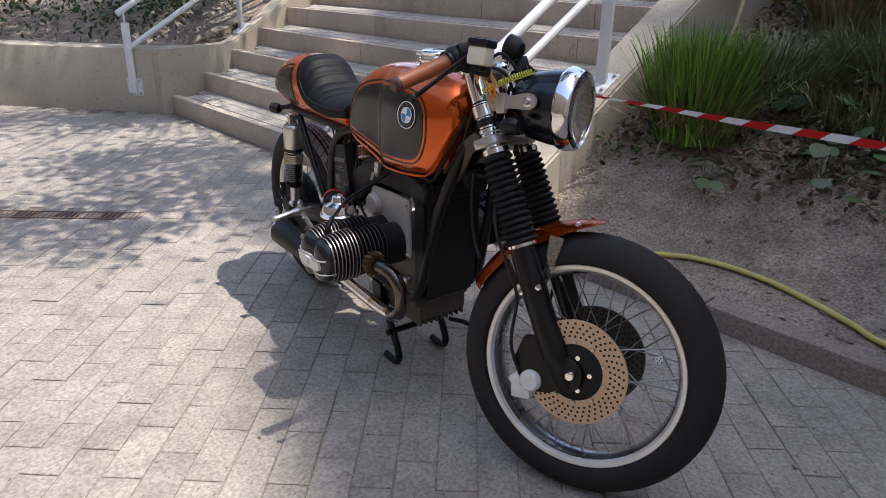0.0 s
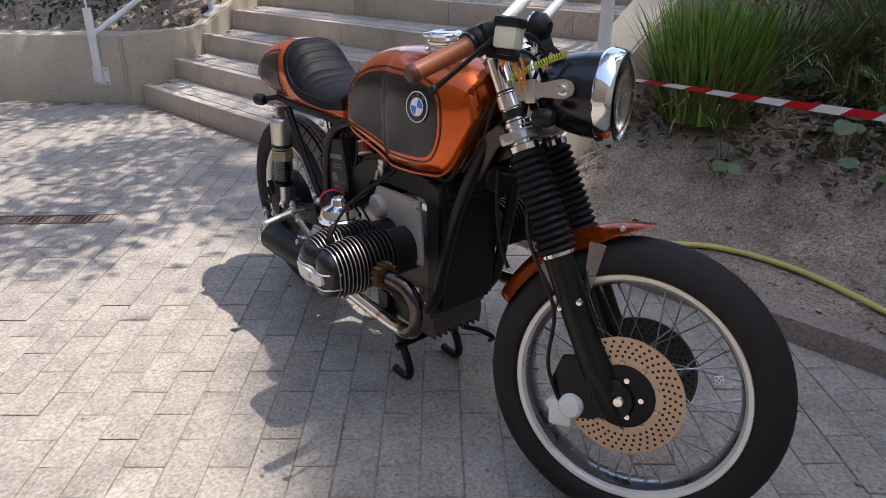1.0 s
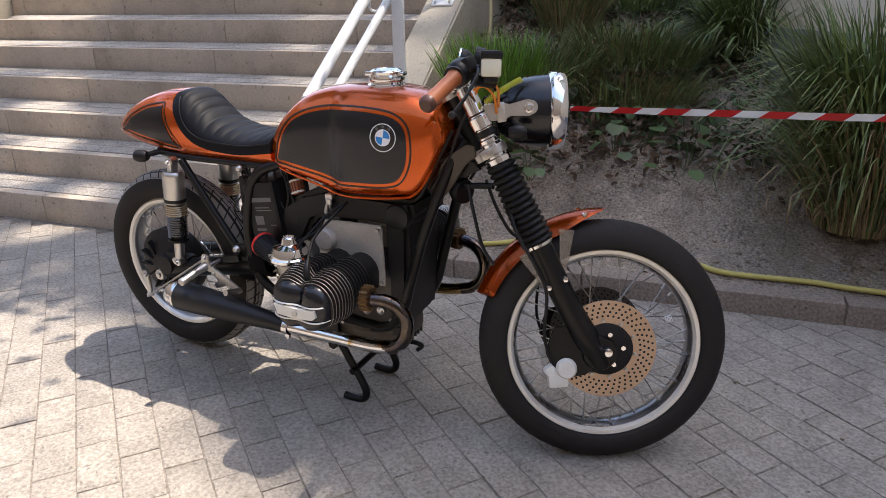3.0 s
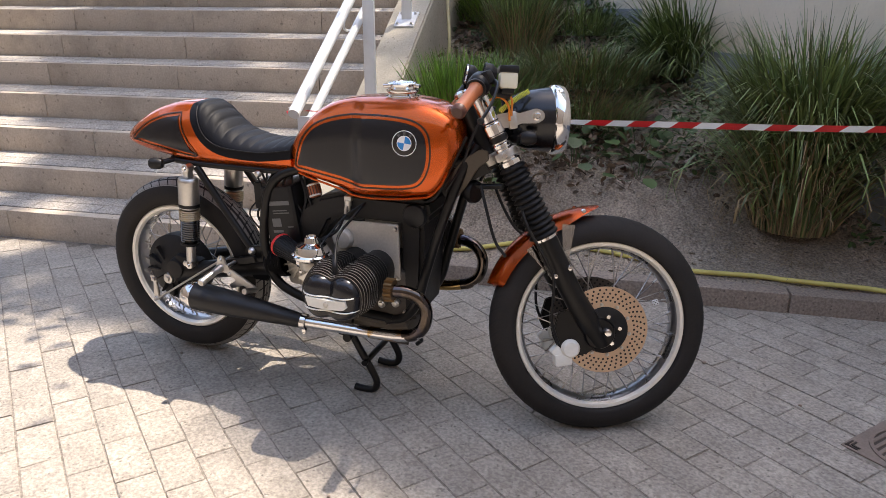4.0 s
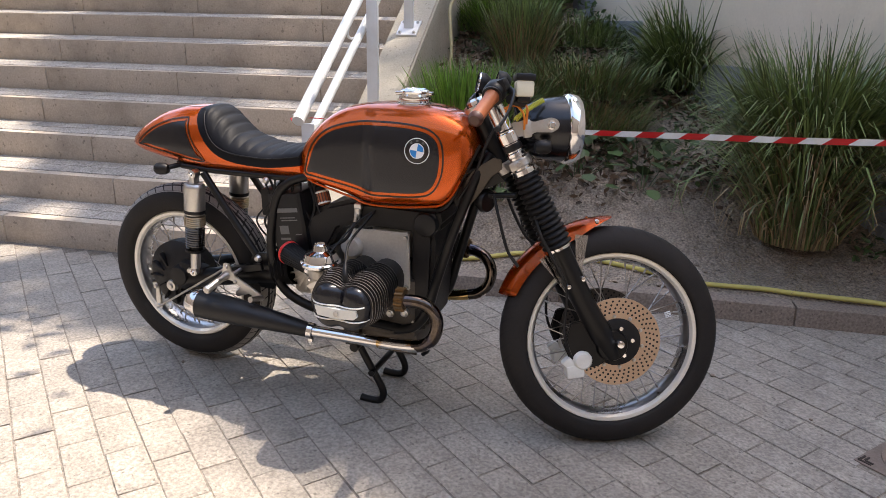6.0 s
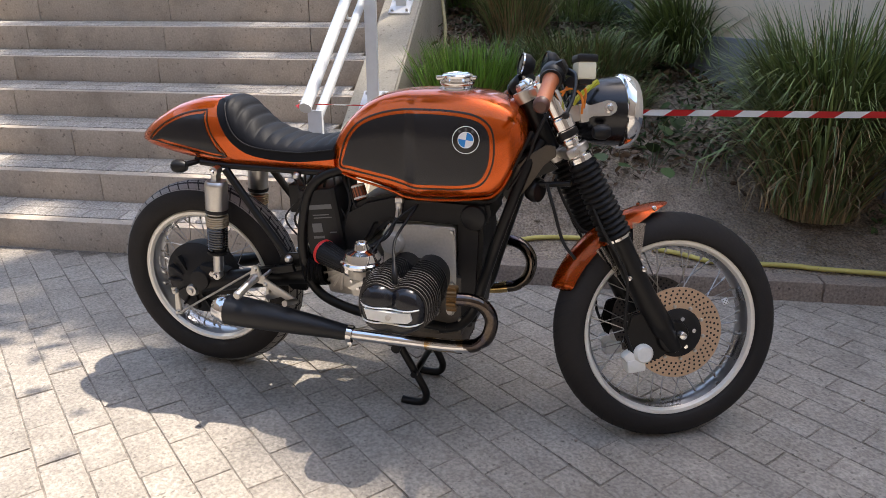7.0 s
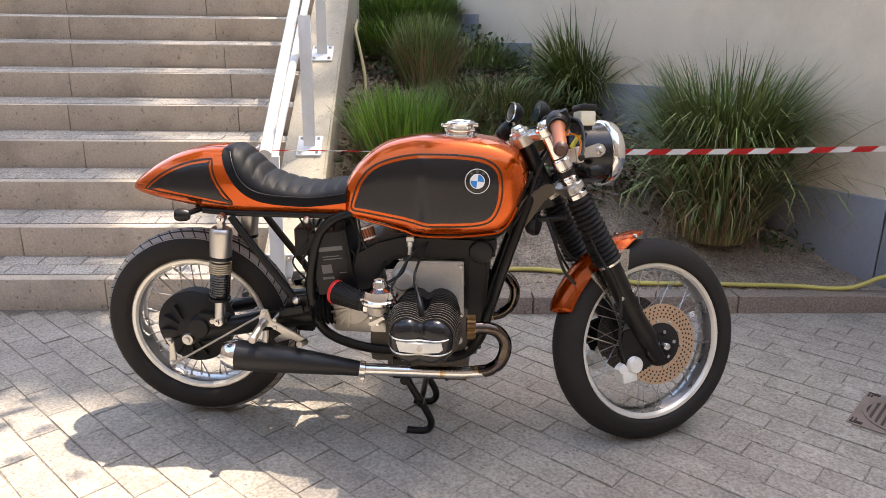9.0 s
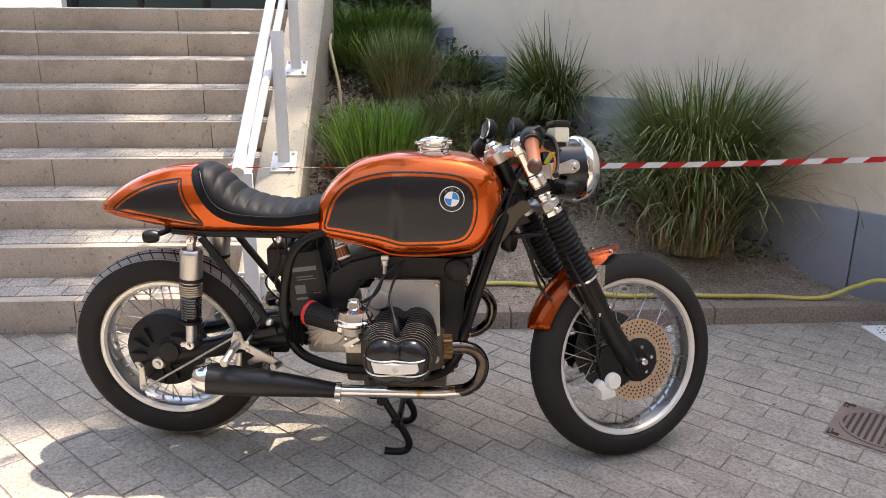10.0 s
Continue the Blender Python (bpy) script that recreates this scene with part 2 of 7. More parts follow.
IRON_WORN = mat("worn_cast_iron", (0.20, 0.155, 0.13), 0.6, 0.25, scale=12, vary=0.3, fine=150, bump=0.3, stain=(0.12, 0.09, 0.075), stain_scale=8, stain_amount=0.5)
IRON_DARK = mat("iron_recess", (0.06, 0.045, 0.038), 0.8, 0.2, scale=20, vary=0.3, bump=0.2)

# ---- mesh helpers ----
def link(name, bm, material, parent=None, label="", smooth=40):
    me = bpy.data.meshes.new(name)
    bmesh.ops.recalc_face_normals(bm, faces=bm.faces)
    bm.to_mesh(me)
    bm.free()
    me.materials.append(material)
    for f in me.polygons:
        f.use_smooth = True
    me.set_sharp_from_angle(angle=radians(smooth))
    ob = new(name, me)
    if parent:
        ob.parent = parent
    if label:
        ob["label"] = label
    return ob


def part(name, bm, material, parent, label="", smooth=40):
    return link(name, bm, material, parent, label, smooth)


def thing(name, m, label, category, group=""):
    ob = new(name)
    ob.empty_display_size = 0.1
    ob.matrix_world = m
    return tagged(ob, label, category, group)


def bm_box(sx, sy, sz, m=None, bevel=0.0, seg=2):
    bm = bmesh.new()
    bmesh.ops.create_cube(bm, size=1.0)
    bmesh.ops.scale(bm, vec=(sx, sy, sz), verts=bm.verts)
    if bevel:
        bmesh.ops.bevel(bm, geom=bm.edges[:], offset=bevel, segments=seg, profile=0.6, affect="EDGES")
    if m is not None:
        bm.transform(m)
    return bm


def join(*bms):
    out = bms[0]
    for b in bms[1:]:
        me = bpy.data.meshes.new("tmp")
        b.to_mesh(me)
        b.free()
        out.from_mesh(me)
        bpy.data.meshes.remove(me)
    return out


def smooth_path(pts, n=8, closed=False):
    """Catmull-Rom through the points."""
    P = [Vector(p) for p in pts]
    out = []
    k = len(P)
    for i in range(k if closed else k - 1):
        p0 = P[(i - 1) % k] if closed or i > 0 else P[0] * 2 - P[1]
        p1, p2 = P[i], P[(i + 1) % k]
        p3 = P[(i + 2) % k] if closed or i + 2 < k else P[-1] * 2 - P[-2]
        for j in range(n):
            t = j / n
            out.append(0.5 * ((2 * p1) + (p2 - p0) * t + (2 * p0 - 5 * p1 + 4 * p2 - p3) * t * t + (3 * p1 - p0 - 3 * p2 + p3) * t ** 3))
    if not closed:
        out.append(P[-1])
    return out


def bm_tube(pts, r, seg=10, n=6, raw=False, flat=1.0):
    """A round bar along a smooth line; r is one radius or one for each point."""
    P = [Vector(p) for p in pts] if raw else smooth_path(pts, n)
    m = len(P)
    if isinstance(r, (int, float)):
        R = [r] * m
    else:
        R = [float(q) for q in np.interp(np.linspace(0, len(r) - 1, m), range(len(r)), r)]
    bm = bmesh.new()
    rings = []
    up = None
    for i in range(m):
        d = (P[min(i + 1, m - 1)] - P[max(i - 1, 0)]).normalized()
        if up is None:
            up = d.orthogonal().normalized()
        up = (up - d * up.dot(d)).normalized()
        side = d.cross(up)
        rings.append([bm.verts.new(P[i] + R[i] * (math.cos(a) * up + flat * math.sin(a) * side)) for a in (2 * math.pi * k / seg for k in range(seg))])
    for a, b in zip(rings, rings[1:]):
        for k in range(seg):
            bm.faces.new((a[k], a[(k + 1) % seg], b[(k + 1) % seg], b[k]))
    bm.faces.new(rings[0][::-1])
    bm.faces.new(rings[-1])
    return bm


def bm_lathe(profile, seg=32, m=None, close=False):
    """Turns (radius, height) pairs about z."""
    bm = bmesh.new()
    rings = []
    for r, z in profile:
        if r < 1e-6:
            rings.append([bm.verts.new((0, 0, z))])
        else:
            rings.append([bm.verts.new((r * math.cos(a), r * math.sin(a), z)) for a in (2 * math.pi * k / seg for k in range(seg))])
    pairs = list(zip(rings, rings[1:]))
    if close:
        pairs.append((rings[-1], rings[0]))
    for a, b in pairs:
        for k in range(seg):
            q = (k + 1) % seg
            if len(a) == 1 and len(b) > 1:
                bm.faces.new((a[0], b[q], b[k]))
            elif len(b) == 1 and len(a) > 1:
                bm.faces.new((a[k], a[q], b[0]))
            elif len(a) > 1:
                bm.faces.new((a[k], a[q], b[q], b[k]))
    if m is not None:
        bm.transform(m)
    return bm


def to_dir(origin, direction):
    """A pose whose z axis points along the direction."""
    return Matrix.Translation(origin) @ Vector(direction).normalized().to_track_quat("Z", "Y").to_matrix().to_4x4()


def bm_rod(a, b, r, seg=10):
    return bm_tube([a, b], r, seg, raw=True)


def bm_plate(outline, thick, m=None, bevel=0.0):
    """A flat outline in x, y, extruded by thick along z."""
    bm = bmesh.new()
    f = bm.faces.new([bm.verts.new((x, y, 0)) for x, y in outline])
    ex = bmesh.ops.extrude_face_region(bm, geom=[f])
    bmesh.ops.translate(bm, vec=(0, 0, thick), verts=[v for v in ex["geom"] if isinstance(v, bmesh.types.BMVert)])
    if bevel:
        bmesh.ops.bevel(bm, geom=bm.edges[:], offset=bevel, segments=2, affect="EDGES")
    if m is not None:
        bm.transform(m)
    return bm


def bm_loft(rings, cap=True):
    bm = bmesh.new()
    V = [[bm.verts.new(p) for p in ring] for ring in rings]
    k = len(V[0])
    for a, b in zip(V, V[1:]):
        for i in range(k):
            bm.faces.new((a[i], a[(i + 1) % k], b[(i + 1) % k], b[i]))
    if cap:
        bm.faces.new(V[0][::-1])
        bm.faces.new(V[-1])
    return bm

# ---- the street: u into the slope, v along the kerb, z up ----
STREET = pose(2.234, 0.289, 0, 0, 0, 3.45)
RISE, GOING, STEPS = 0.1667, 0.28, 9
STAIR_U, FALL = 0.083, 0.027          # foot of the first riser; how far each tread falls towards its front
STAIR_V0, STAIR_V1 = 2.175, 5.745


def street(name, bm, material, label, category, kind="structure", smooth=30):
    ob = link(name, bm, material, None, "", smooth)
    ob.matrix_world = STREET
    return tagged(ob, label, category, kind=kind)


def soil_z(u, v):
    base = 0.082 + 0.15 * max(0.0, min(u, 0.35) - 0.1) + 0.45 * max(0.0, min(u, 0.9) - 0.35) + 0.345 * max(0.0, u - 0.9)
    side = 0.10 * max(0.0, min(1.0, (v - 0.6) / 1.2)) * min(1.0, max(0.0, u - 0.3) / 0.5)
    bump = 0.03 * noise.noise(Vector((u * 2.1, v * 2.1, 0.3))) + 0.012 * noise.noise(Vector((u * 9, v * 9, 1.7)))
    return base + side + bump * min(1.0, max(0.0, u - 0.09) / 0.3)


def build_ground():
    bm = bmesh.new()
    for a, b, c, d in ((-250, 0.1, -250, 250),):
        bm.faces.new([bm.verts.new((x, y, -0.0032)) for x, y in ((a, c), (b, c), (b, d), (a, d))])
    return street("ground", bm, JOINT, "sandy joint bed under the brick paving", "ground")


def build_kerb():
    root = street("kerb", bm_box(0.1, 3.6, 0.15, pose(0.06, -0.6 + 0.8, -0.013)), KERB, "concrete kerb edging of the planting bed", "kerb")
    edges = [2.02, 1.5, 0.962, 0.02, -0.92, -1.6]
    for a, b in zip(edges, edges[1:]):
        bm = bm_box(0.094, a - b - 0.006, 0.17, pose(0.047, (a + b) / 2, -0.003), 0.008)
        part("kerb_stone", bm, KERB, root)


BRICKS = {}


def brick_mesh(w):
    if w in BRICKS:
        return BRICKS[w]
    bm = bm_box(w - 0.005, 0.195, 0.02)
    top = [e for e in bm.edges if all(v.co.z > 0 for v in e.verts)]
    bmesh.ops.bevel(bm, geom=top, offset=0.002, segments=1, affect="EDGES")
    me = bpy.data.meshes.new("tread_brick")
    bm.to_mesh(me)
    bm.free()
    me.materials.append(TREAD)
    BRICKS[w] = me
    return me


def build_stairs():
    random.seed(2)
    outline = [(STAIR_U + 0.02, -0.05)]
    for i in range(STEPS):
        u, z = STAIR_U + GOING * i, RISE * (i + 1)
        outline += [(u + 0.02, z - FALL - 0.03), (u + GOING + 0.02, z - 0.03)]
    outline += [(STAIR_U + GOING * STEPS + 0.3, -0.05)]
    body = bm_plate(outline, STAIR_V1 - STAIR_V0 + 0.02, Matrix(((1, 0, 0, 0), (0, 0, 1, STAIR_V0 - 0.01), (0, 1, 0, 0), (0, 0, 0, 1))))
    root = street("stairs", body, CONCRETE, "broad concrete steps with brick-paved treads", "stairs")
    tilt = -math.degrees(math.atan2(FALL, GOING))
    for i in range(STEPS):
        z = RISE * (i + 1)
        u = STAIR_U + GOING * i
        v = STAIR_V0 - (0.25, 0.72, 0.39, 0.81, 0.62, 0.52, 0.42, 0.30, 0.17)[i]
        low = z - RISE - 0.01
        while v < STAIR_V1 + 0.25:
            a, b = max(v, STAIR_V0 + 0.002), min(v + 0.965, STAIR_V1 - 0.002)
            if b - a > 0.05:
                high = z - FALL * (1 - 0.035 / GOING)
                bm = bm_box(0.07, b - a - 0.003, high - low, pose(u + 0.035, (a + b) / 2, (low + high) / 2), 0.006)
                part("riser_block", bm, CONCRETE, root)
            v += 0.965
        # brick rows behind the riser block, laid to the fall
        lay = pose(u, 0, z - FALL, 0, tilt, 0)
        w = (GOING - 0.07) / 2
        for r in range(2):
            v = STAIR_V0 + 0.1 + 0.1 * (r % 2)
            while v < STAIR_V1 - 0.1:
                ob = new("tread_brick", brick_mesh(w))
                ob.parent = root
                ob.matrix_basis = lay @ pose(0.07 + w * (r + 0.5), v, -0.0115 + 0.0012 * random.random(), 0, 0, random.uniform(-0.4, 0.4))
                v += 0.2
    street("landing", bm_box(7, 3.6, 0.2, pose(STAIR_U + GOING * STEPS + 0.02 + 3.5, 3.96, RISE * STEPS - 0.12)), TREAD, "paved landing above the steps", "landing")


def cheek_outline(u0, u1, low):
    pts = [(u0, low)]
    pts += [(u0, 0.141 + 0.603 * u0), (u1, 0.141 + 0.603 * u1), (u1, low)]
    return pts


def build_cheek(name, v0, v1, u0, label):
    bm = bm_plate(cheek_outline(u0, 3.1, -0.05), v1 - v0, Matrix(((1, 0, 0, 0), (0, 0, 1, v0), (0, 1, 0, 0), (0, 0, 0, 1))), 0.012)
    return street(name, bm, CHEEK, label, "stair wall")


def slab(a, b, z0, z1, thick, material, name, label, category, side=1):
    """An upright wall from a to b in the street plan, thick to the given side."""
    a, b = Vector((*a, 0)), Vector((*b, 0))
    d = (b - a).normalized()
    nrm = Vector((-d.y, d.x, 0)) * side
    m = Matrix.Translation((a + b) / 2 + nrm * thick / 2) @ Matrix.Rotation(math.atan2(d.y, d.x), 4, "Z") @ Matrix.Translation((0, 0, (z0 + z1) / 2))
    return street(name, bm_box((b - a).length, thick, z1 - z0, m, 0.008), material, label, category)


WALL_A, WALL_B = Vector((0.084, -0.80)), Vector((5.0, 2.06))


def wall_point(s, off=0.0):
    d = (WALL_B - WALL_A).normalized()
    return WALL_A + d * s + Vector((-d.y, d.x)) * off


def build_back_wall():
    slab(wall_point(-9), wall_point(3.87), -0.1, 3.2, 0.25, PLASTER, "wall_garden", "plain beige plastered garden wall", "wall", -1)
    tops = [(-2.1, -1.4, 0.46), (-1.4, -0.7, 0.46), (-0.7, 0.13, 0.487), (0.13, 0.72, 0.487), (0.72, 1.42, 0.69), (1.42, 2.12, 0.925), (2.12, 2.82, 0.95), (2.82, 3.53, 1.17), (3.53, 3.868, 1.395)]
    for s0, s1, top in tops:
        slab(wall_point(s0 + 0.003, -0.002), wall_point(s1 - 0.003, -0.002), -0.1, top, 0.024, PLINTH, "plinth_panel", "grey-blue painted plinth panel at the wall foot", "plinth", 1)


def build_soil():
    bm = bmesh.new()
    U, V = 74, 66
    rows = []
    for i in range(U + 1):
        u = 0.085 + (6.2 - 0.085) * (i / U) ** 1.4
        rows.append([bm.verts.new((u, v, soil_z(u, v) - 0.012)) for v in (-1.3 + (1.99 + 1.3) * j / V for j in range(V + 1))])
    for a, b in zip(rows, rows[1:]):
        for j in range(V):
            bm.faces.new((a[j], b[j], b[j + 1], a[j + 1]))
    street("planting_bed", bm, SOIL, "bare sandy soil of the sloping planting bed", "soil", smooth=180)
    # clods and pebbles
    bm = bmesh.new()
    rng = random.Random(5)
    for _ in range(420):
        u, v = 0.12 + 1.6 * rng.random() ** 1.5, -0.7 + 2.6 * rng.random()
        r = 0.004 + 0.012 * rng.random() ** 3
        ret = bmesh.ops.create_icosphere(bm, subdivisions=1, radius=r)
        for w in ret["verts"]:
            w.co = w.co * (0.7 + 0.6 * rng.random())
            w.co.z *= 0.6
            w.co += Vector((u, v, soil_z(u, v) - 0.008))
    street("soil_clods", bm, SOIL, "small clods and pebbles on the bare soil", "soil clods", "stuff")


def build_left_wall():
    # low planter wall that meets the steps, and the stair wall that climbs beside them
    corner = Vector((-0.013, 5.816))
    away = Vector((-0.625, 0.781))
    slab(tuple(corner + away * 4.6), tuple(corner), -0.05, 0.51, 0.28, CHEEK, "wall_planter", "low beige plastered planter wall beside the steps", "wall", 1)
    bm = bm_plate([(-0.01, -0.05), (-0.01, 0.508), (0.60, 0.525), (0.67, 0.545), (3.1, 2.01), (3.1, -0.05)], 0.24, Matrix(((1, 0, 0, 0), (0, 0, 1, STAIR_V1), (0, 1, 0, 0), (0, 0, 0, 1))), 0.012)
    street("wall_stair", bm, CHEEK, "beige plastered wall climbing beside the steps", "wall")
    bm = bmesh.new()
    bm.faces.new([bm.verts.new(p) for p in ((-2.7, 9.5, 0.42), (0.1, 5.9, 0.43), (0.6, 5.9, 0.46), (4.5, 5.9, 2.0), (4.5, 12, 2.2), (-2.7, 12, 0.9))])
    street("planter_soil", bm, SOIL, "dark soil of the raised planter", "soil")


def build_far():
    slab((6.6, 1.9), (6.6, 5.6), 0, 4.2, 0.3, FACADE, "wall_entrance", "plastered entrance front above the landing", "wall", -1)
    root = street("window_entrance", bm_box(0.05, 3.4, 2.6, pose(6.56, 3.8, 2.55)), DARK_GLASS, "dark glazed entrance above the landing", "window")
    for k in range(5):
        part("window_bar", bm_box(0.06, 0.07, 2.6, pose(6.54, 2.2 + 0.8 * k, 2.55)), DARK_PLASTIC, root)
    # plain fronts that close the street behind the camera
    for a, b, h in (((-11, -16), (-11, 16), 11.0), ((-11, 16), (7, 16), 9.0), ((-11, -16), (4, -16), 9.0)):
        slab(a, b, 0, h, 0.3, FACADE_DARK, "wall_street", "plain dark brick-coloured building front across the street", "wall", 1)


def toward_sun(x, y, height):
    """The place at that height which casts its shadow on the ground at x, y."""
    return Vector((x, y, 0)) + SUN_DIR * (height / SUN_DIR.z)


# ground circles kept sunlit by cutting leaves out of the added crowns
SUN_GAPS = ((2.12, 3.98, 0.2), (1.92, 4.02, 0.2), (2.4, 4.62, 0.24), (2.62, 4.95, 0.22), (1.6, 3.52, 0.1))


def in_gap(p):
    """Whether a leaf would close one of the gaps through which sun falls on the foot of the steps."""
    g = Vector(p) - SUN_DIR * (p[2] / SUN_DIR.z)
    return any(math.hypot(g.x - x, g.y - y) < r for x, y, r in SUN_GAPS)


def build_shade_tower():
    """An unseen tall block, added and outlined so its roof edge shades the bed and the front of the bike."""
    H = 26.0
    bm = bmesh.new()
    high = [bm.verts.new(toward_sun(x, y, H)) for x, y in ((-2.17, -6.6), (0.87, 2.1), (1.12, 2.12), (1.2, 1.98), (1.6, 2.0), (2.8, 2.2), (3.5, 2.9), (7.0, 3.7), (11.0, -6.6))]
    low = [bm.verts.new((v.co.x, v.co.y, 0)) for v in high]
    k = len(high)
    for i in range(k):
        j = (i + 1) % k
        bm.faces.new((low[i], low[j], high[j], high[i]))
    bm.faces.new(high)
    ob = link("wall_tower", bm, FACADE)
    tagged(ob, "plain tall block, unseen, added to shade the bed and the bike", "building", kind="structure")


build_ground()
build_kerb()
build_stairs()
build_cheek("wall_cheek", 1.955, 2.19, 0.06, "sloping concrete cheek wall beside the steps")
build_back_wall()
build_soil()
build_left_wall()
build_far()
build_shade_tower()


# ---- railings, tape, hose, iron covers ----
def bolt_set(parent, pts, axis, r=0.009):
    for p in pts:
        m = to_dir(p, axis)
        part("bolt", join(bm_lathe([(0.0, 0.012), (r * 0.8, 0.012), (r, 0.0095), (r, 0.003), (r * 1.6, 0.002), (r * 1.6, 0)], 8, m)), ALLOY, parent)


def build_right_railing():
    root = thing("handrail", STREET, "white painted tubular steel handrail beside the steps", "handrail")
    # first short post on the cheek front, with its plate
    part("post", bm_box(0.062, 0.022, 0.58, pose(0.036, 2.10, 0.42, 0, 0, 90), 0.003), WHITE_STEEL, root)
    part("base_plate", bm_box(0.012, 0.13, 0.14, pose(0.054, 2.10, 0.2), 0.002), WHITE_STEEL, root)
    bolt_set(root, [(0.047, 2.10 + a, 0.2 + b) for a in (-0.045, 0.045) for b in (-0.05, 0.05)], (-1, 0, 0))
    for u, v, top in ((0.813, 2.057, 1.30), (1.575, 2.07, 2.0), (2.4, 2.09, 2.5)):
        z = 0.141 + 0.603 * u
        part("post", bm_box(0.022, 0.062, top - z, pose(u, v, (top + z) / 2), 0.003), WHITE_STEEL, root)
        tilt = pose(u, v, z + 0.007, 0, -31.1, 0)
        part("base_plate", bm_box(0.16, 0.13, 0.012, tilt, 0.002), WHITE_STEEL, root)
        bolt_set(root, [tilt @ Vector((a, b, 0.006)) for a in (-0.058, 0.058) for b in (-0.045, 0.045)], (-0.52, 0, 0.86), 0.008)
    e = Vector((-0.06, 2.107, 0.731))
    d = Vector((1, 0.02, 0.606))
    part("upper_rail", bm_rod(e, e + d * 2.9, 0.0255, 20), WHITE_STEEL, root)
    low = Vector((0.04, 2.115, 0.625))
    part("lower_rail", bm_rod(low, low + Vector((1, 0.0, 0.606)) * 2.9, 0.021, 16), WHITE_STEEL, root)
    for s in (0.72, 1.55):
        p = e + d * s
        part("bracket", bm_tube([p + Vector((0, 0, -0.02)), p + Vector((-0.02, 0.01, -0.09)), p + Vector((0.06, 0.02, -0.115)), p + Vector((0.22, 0.03, -0.11))], 0.007, 8), WHITE_STEEL, root)


def build_left_railing():
    root = thing("handrail", STREET, "white painted tubular handrail fixed to the planter wall", "handrail")
    foot = pose(-0.128, 5.953, 0, 0, 0, -51.3)            # on the face of the planter wall, x along it
    part("base_plate", bm_box(0.13, 0.012, 0.14, foot @ pose(0, 0.0, 0.205), 0.002), WHITE_STEEL, root)
    bolt_set(root, [foot @ Vector((a, -0.006, 0.205 + b)) for a in (-0.045, 0.045) for b in (-0.05, 0.05)], foot.to_3x3() @ Vector((0, -1, 0)))
    part("post", bm_box(0.06, 0.022, 0.55, foot @ pose(-0.005, -0.017, 0.435), 0.003), WHITE_STEEL, root)
    part("pin", bm_rod(foot @ Vector((-0.005, -0.017, 0.70)), foot @ Vector((-0.005, -0.017, 0.79)), 0.007, 8), WHITE_STEEL, root)
    tip = foot @ Vector((-0.06, -0.02, 0.775))
    part("upper_rail", bm_rod(tip, tip + Vector((1, -0.05, 0.61)) * 2.9, 0.024, 16), WHITE_STEEL, root)
    tip = foot @ Vector((-0.005, -0.02, 0.51))
    part("lower_rail", bm_rod(tip, tip + Vector((1, -0.05, 0.61)) * 2.9, 0.021, 16), WHITE_STEEL, root)
    for u in (0.808, 1.75):
        z = 0.545 + 0.603 * (u - 0.67)
        part("post", bm_box(0.022, 0.06, 0.72, pose(u, 5.86, z + 0.36), 0.003), WHITE_STEEL, root)
        part("base_plate", bm_box(0.15, 0.12, 0.012, pose(u, 5.86, z + 0.008, 0, -31, 0), 0.002), WHITE_STEEL, root)


def build_tape():
    """Barrier tape from the railing past the bike, sagging a little and twisted."""
    root = thing("barrier_tape", STREET, "red and white striped barrier tape tied to the handrail", "barrier tape")
    a, b = Vector((0.03, 2.10, 0.735)), Vector((-0.56, -2.4, 0.938))
    n = 120
    P = [a.lerp(b, i / n) + Vector((0, 0, -0.044 * math.sin(math.pi * i / n))) for i in range(n + 1)]
    w0 = 0.022
    stripe = 0.078
    total = (b - a).length
    k = 0
    s = 0.0
    while s < total:
        bm = bmesh.new()
        e = min(total, s + stripe)
        cols = []
        for j in range(7):
            q = s + (e - s) * j / 6
            row = []
            for h in (-0.5, 0.5):
                qq = min(total, max(0, q + h * 0.03))
                c = a.lerp(b, qq / total) + Vector((0, 0, -0.044 * math.sin(math.pi * qq / total)))
                w = w0 * min(1.0, 0.2 + max(0, qq - 0.5) / 1.1)
                row.append(bm.verts.new(c + Vector((0.004 * math.sin(qq * 9), 0, h * w))))
            cols.append(row)
        for x, y in zip(cols, cols[1:]):
            bm.faces.new((x[0], y[0], y[1], x[1]))
        bmesh.ops.solidify(bm, geom=bm.faces[:], thickness=0.0006)
        part("tape_stripe", bm, TAPE_RED if k % 2 == 0 else TAPE_WHITE, root)
        s = e
        k += 1
    rng = random.Random(3)
    for i in range(4):
        c = a + Vector((rng.uniform(-0.02, 0.0), 0.02 + rng.uniform(-0.01, 0.03), rng.uniform(-0.012, 0.012)))
        part("knot_loop", bm_tube([c + Vector((rng.uniform(-.02, .02), rng.uniform(-.03, .03), rng.uniform(-.02, .02))) for _ in range(4)], 0.005, 6, flat=0.4), (TAPE_RED, TAPE_WHITE)[i % 2], root)


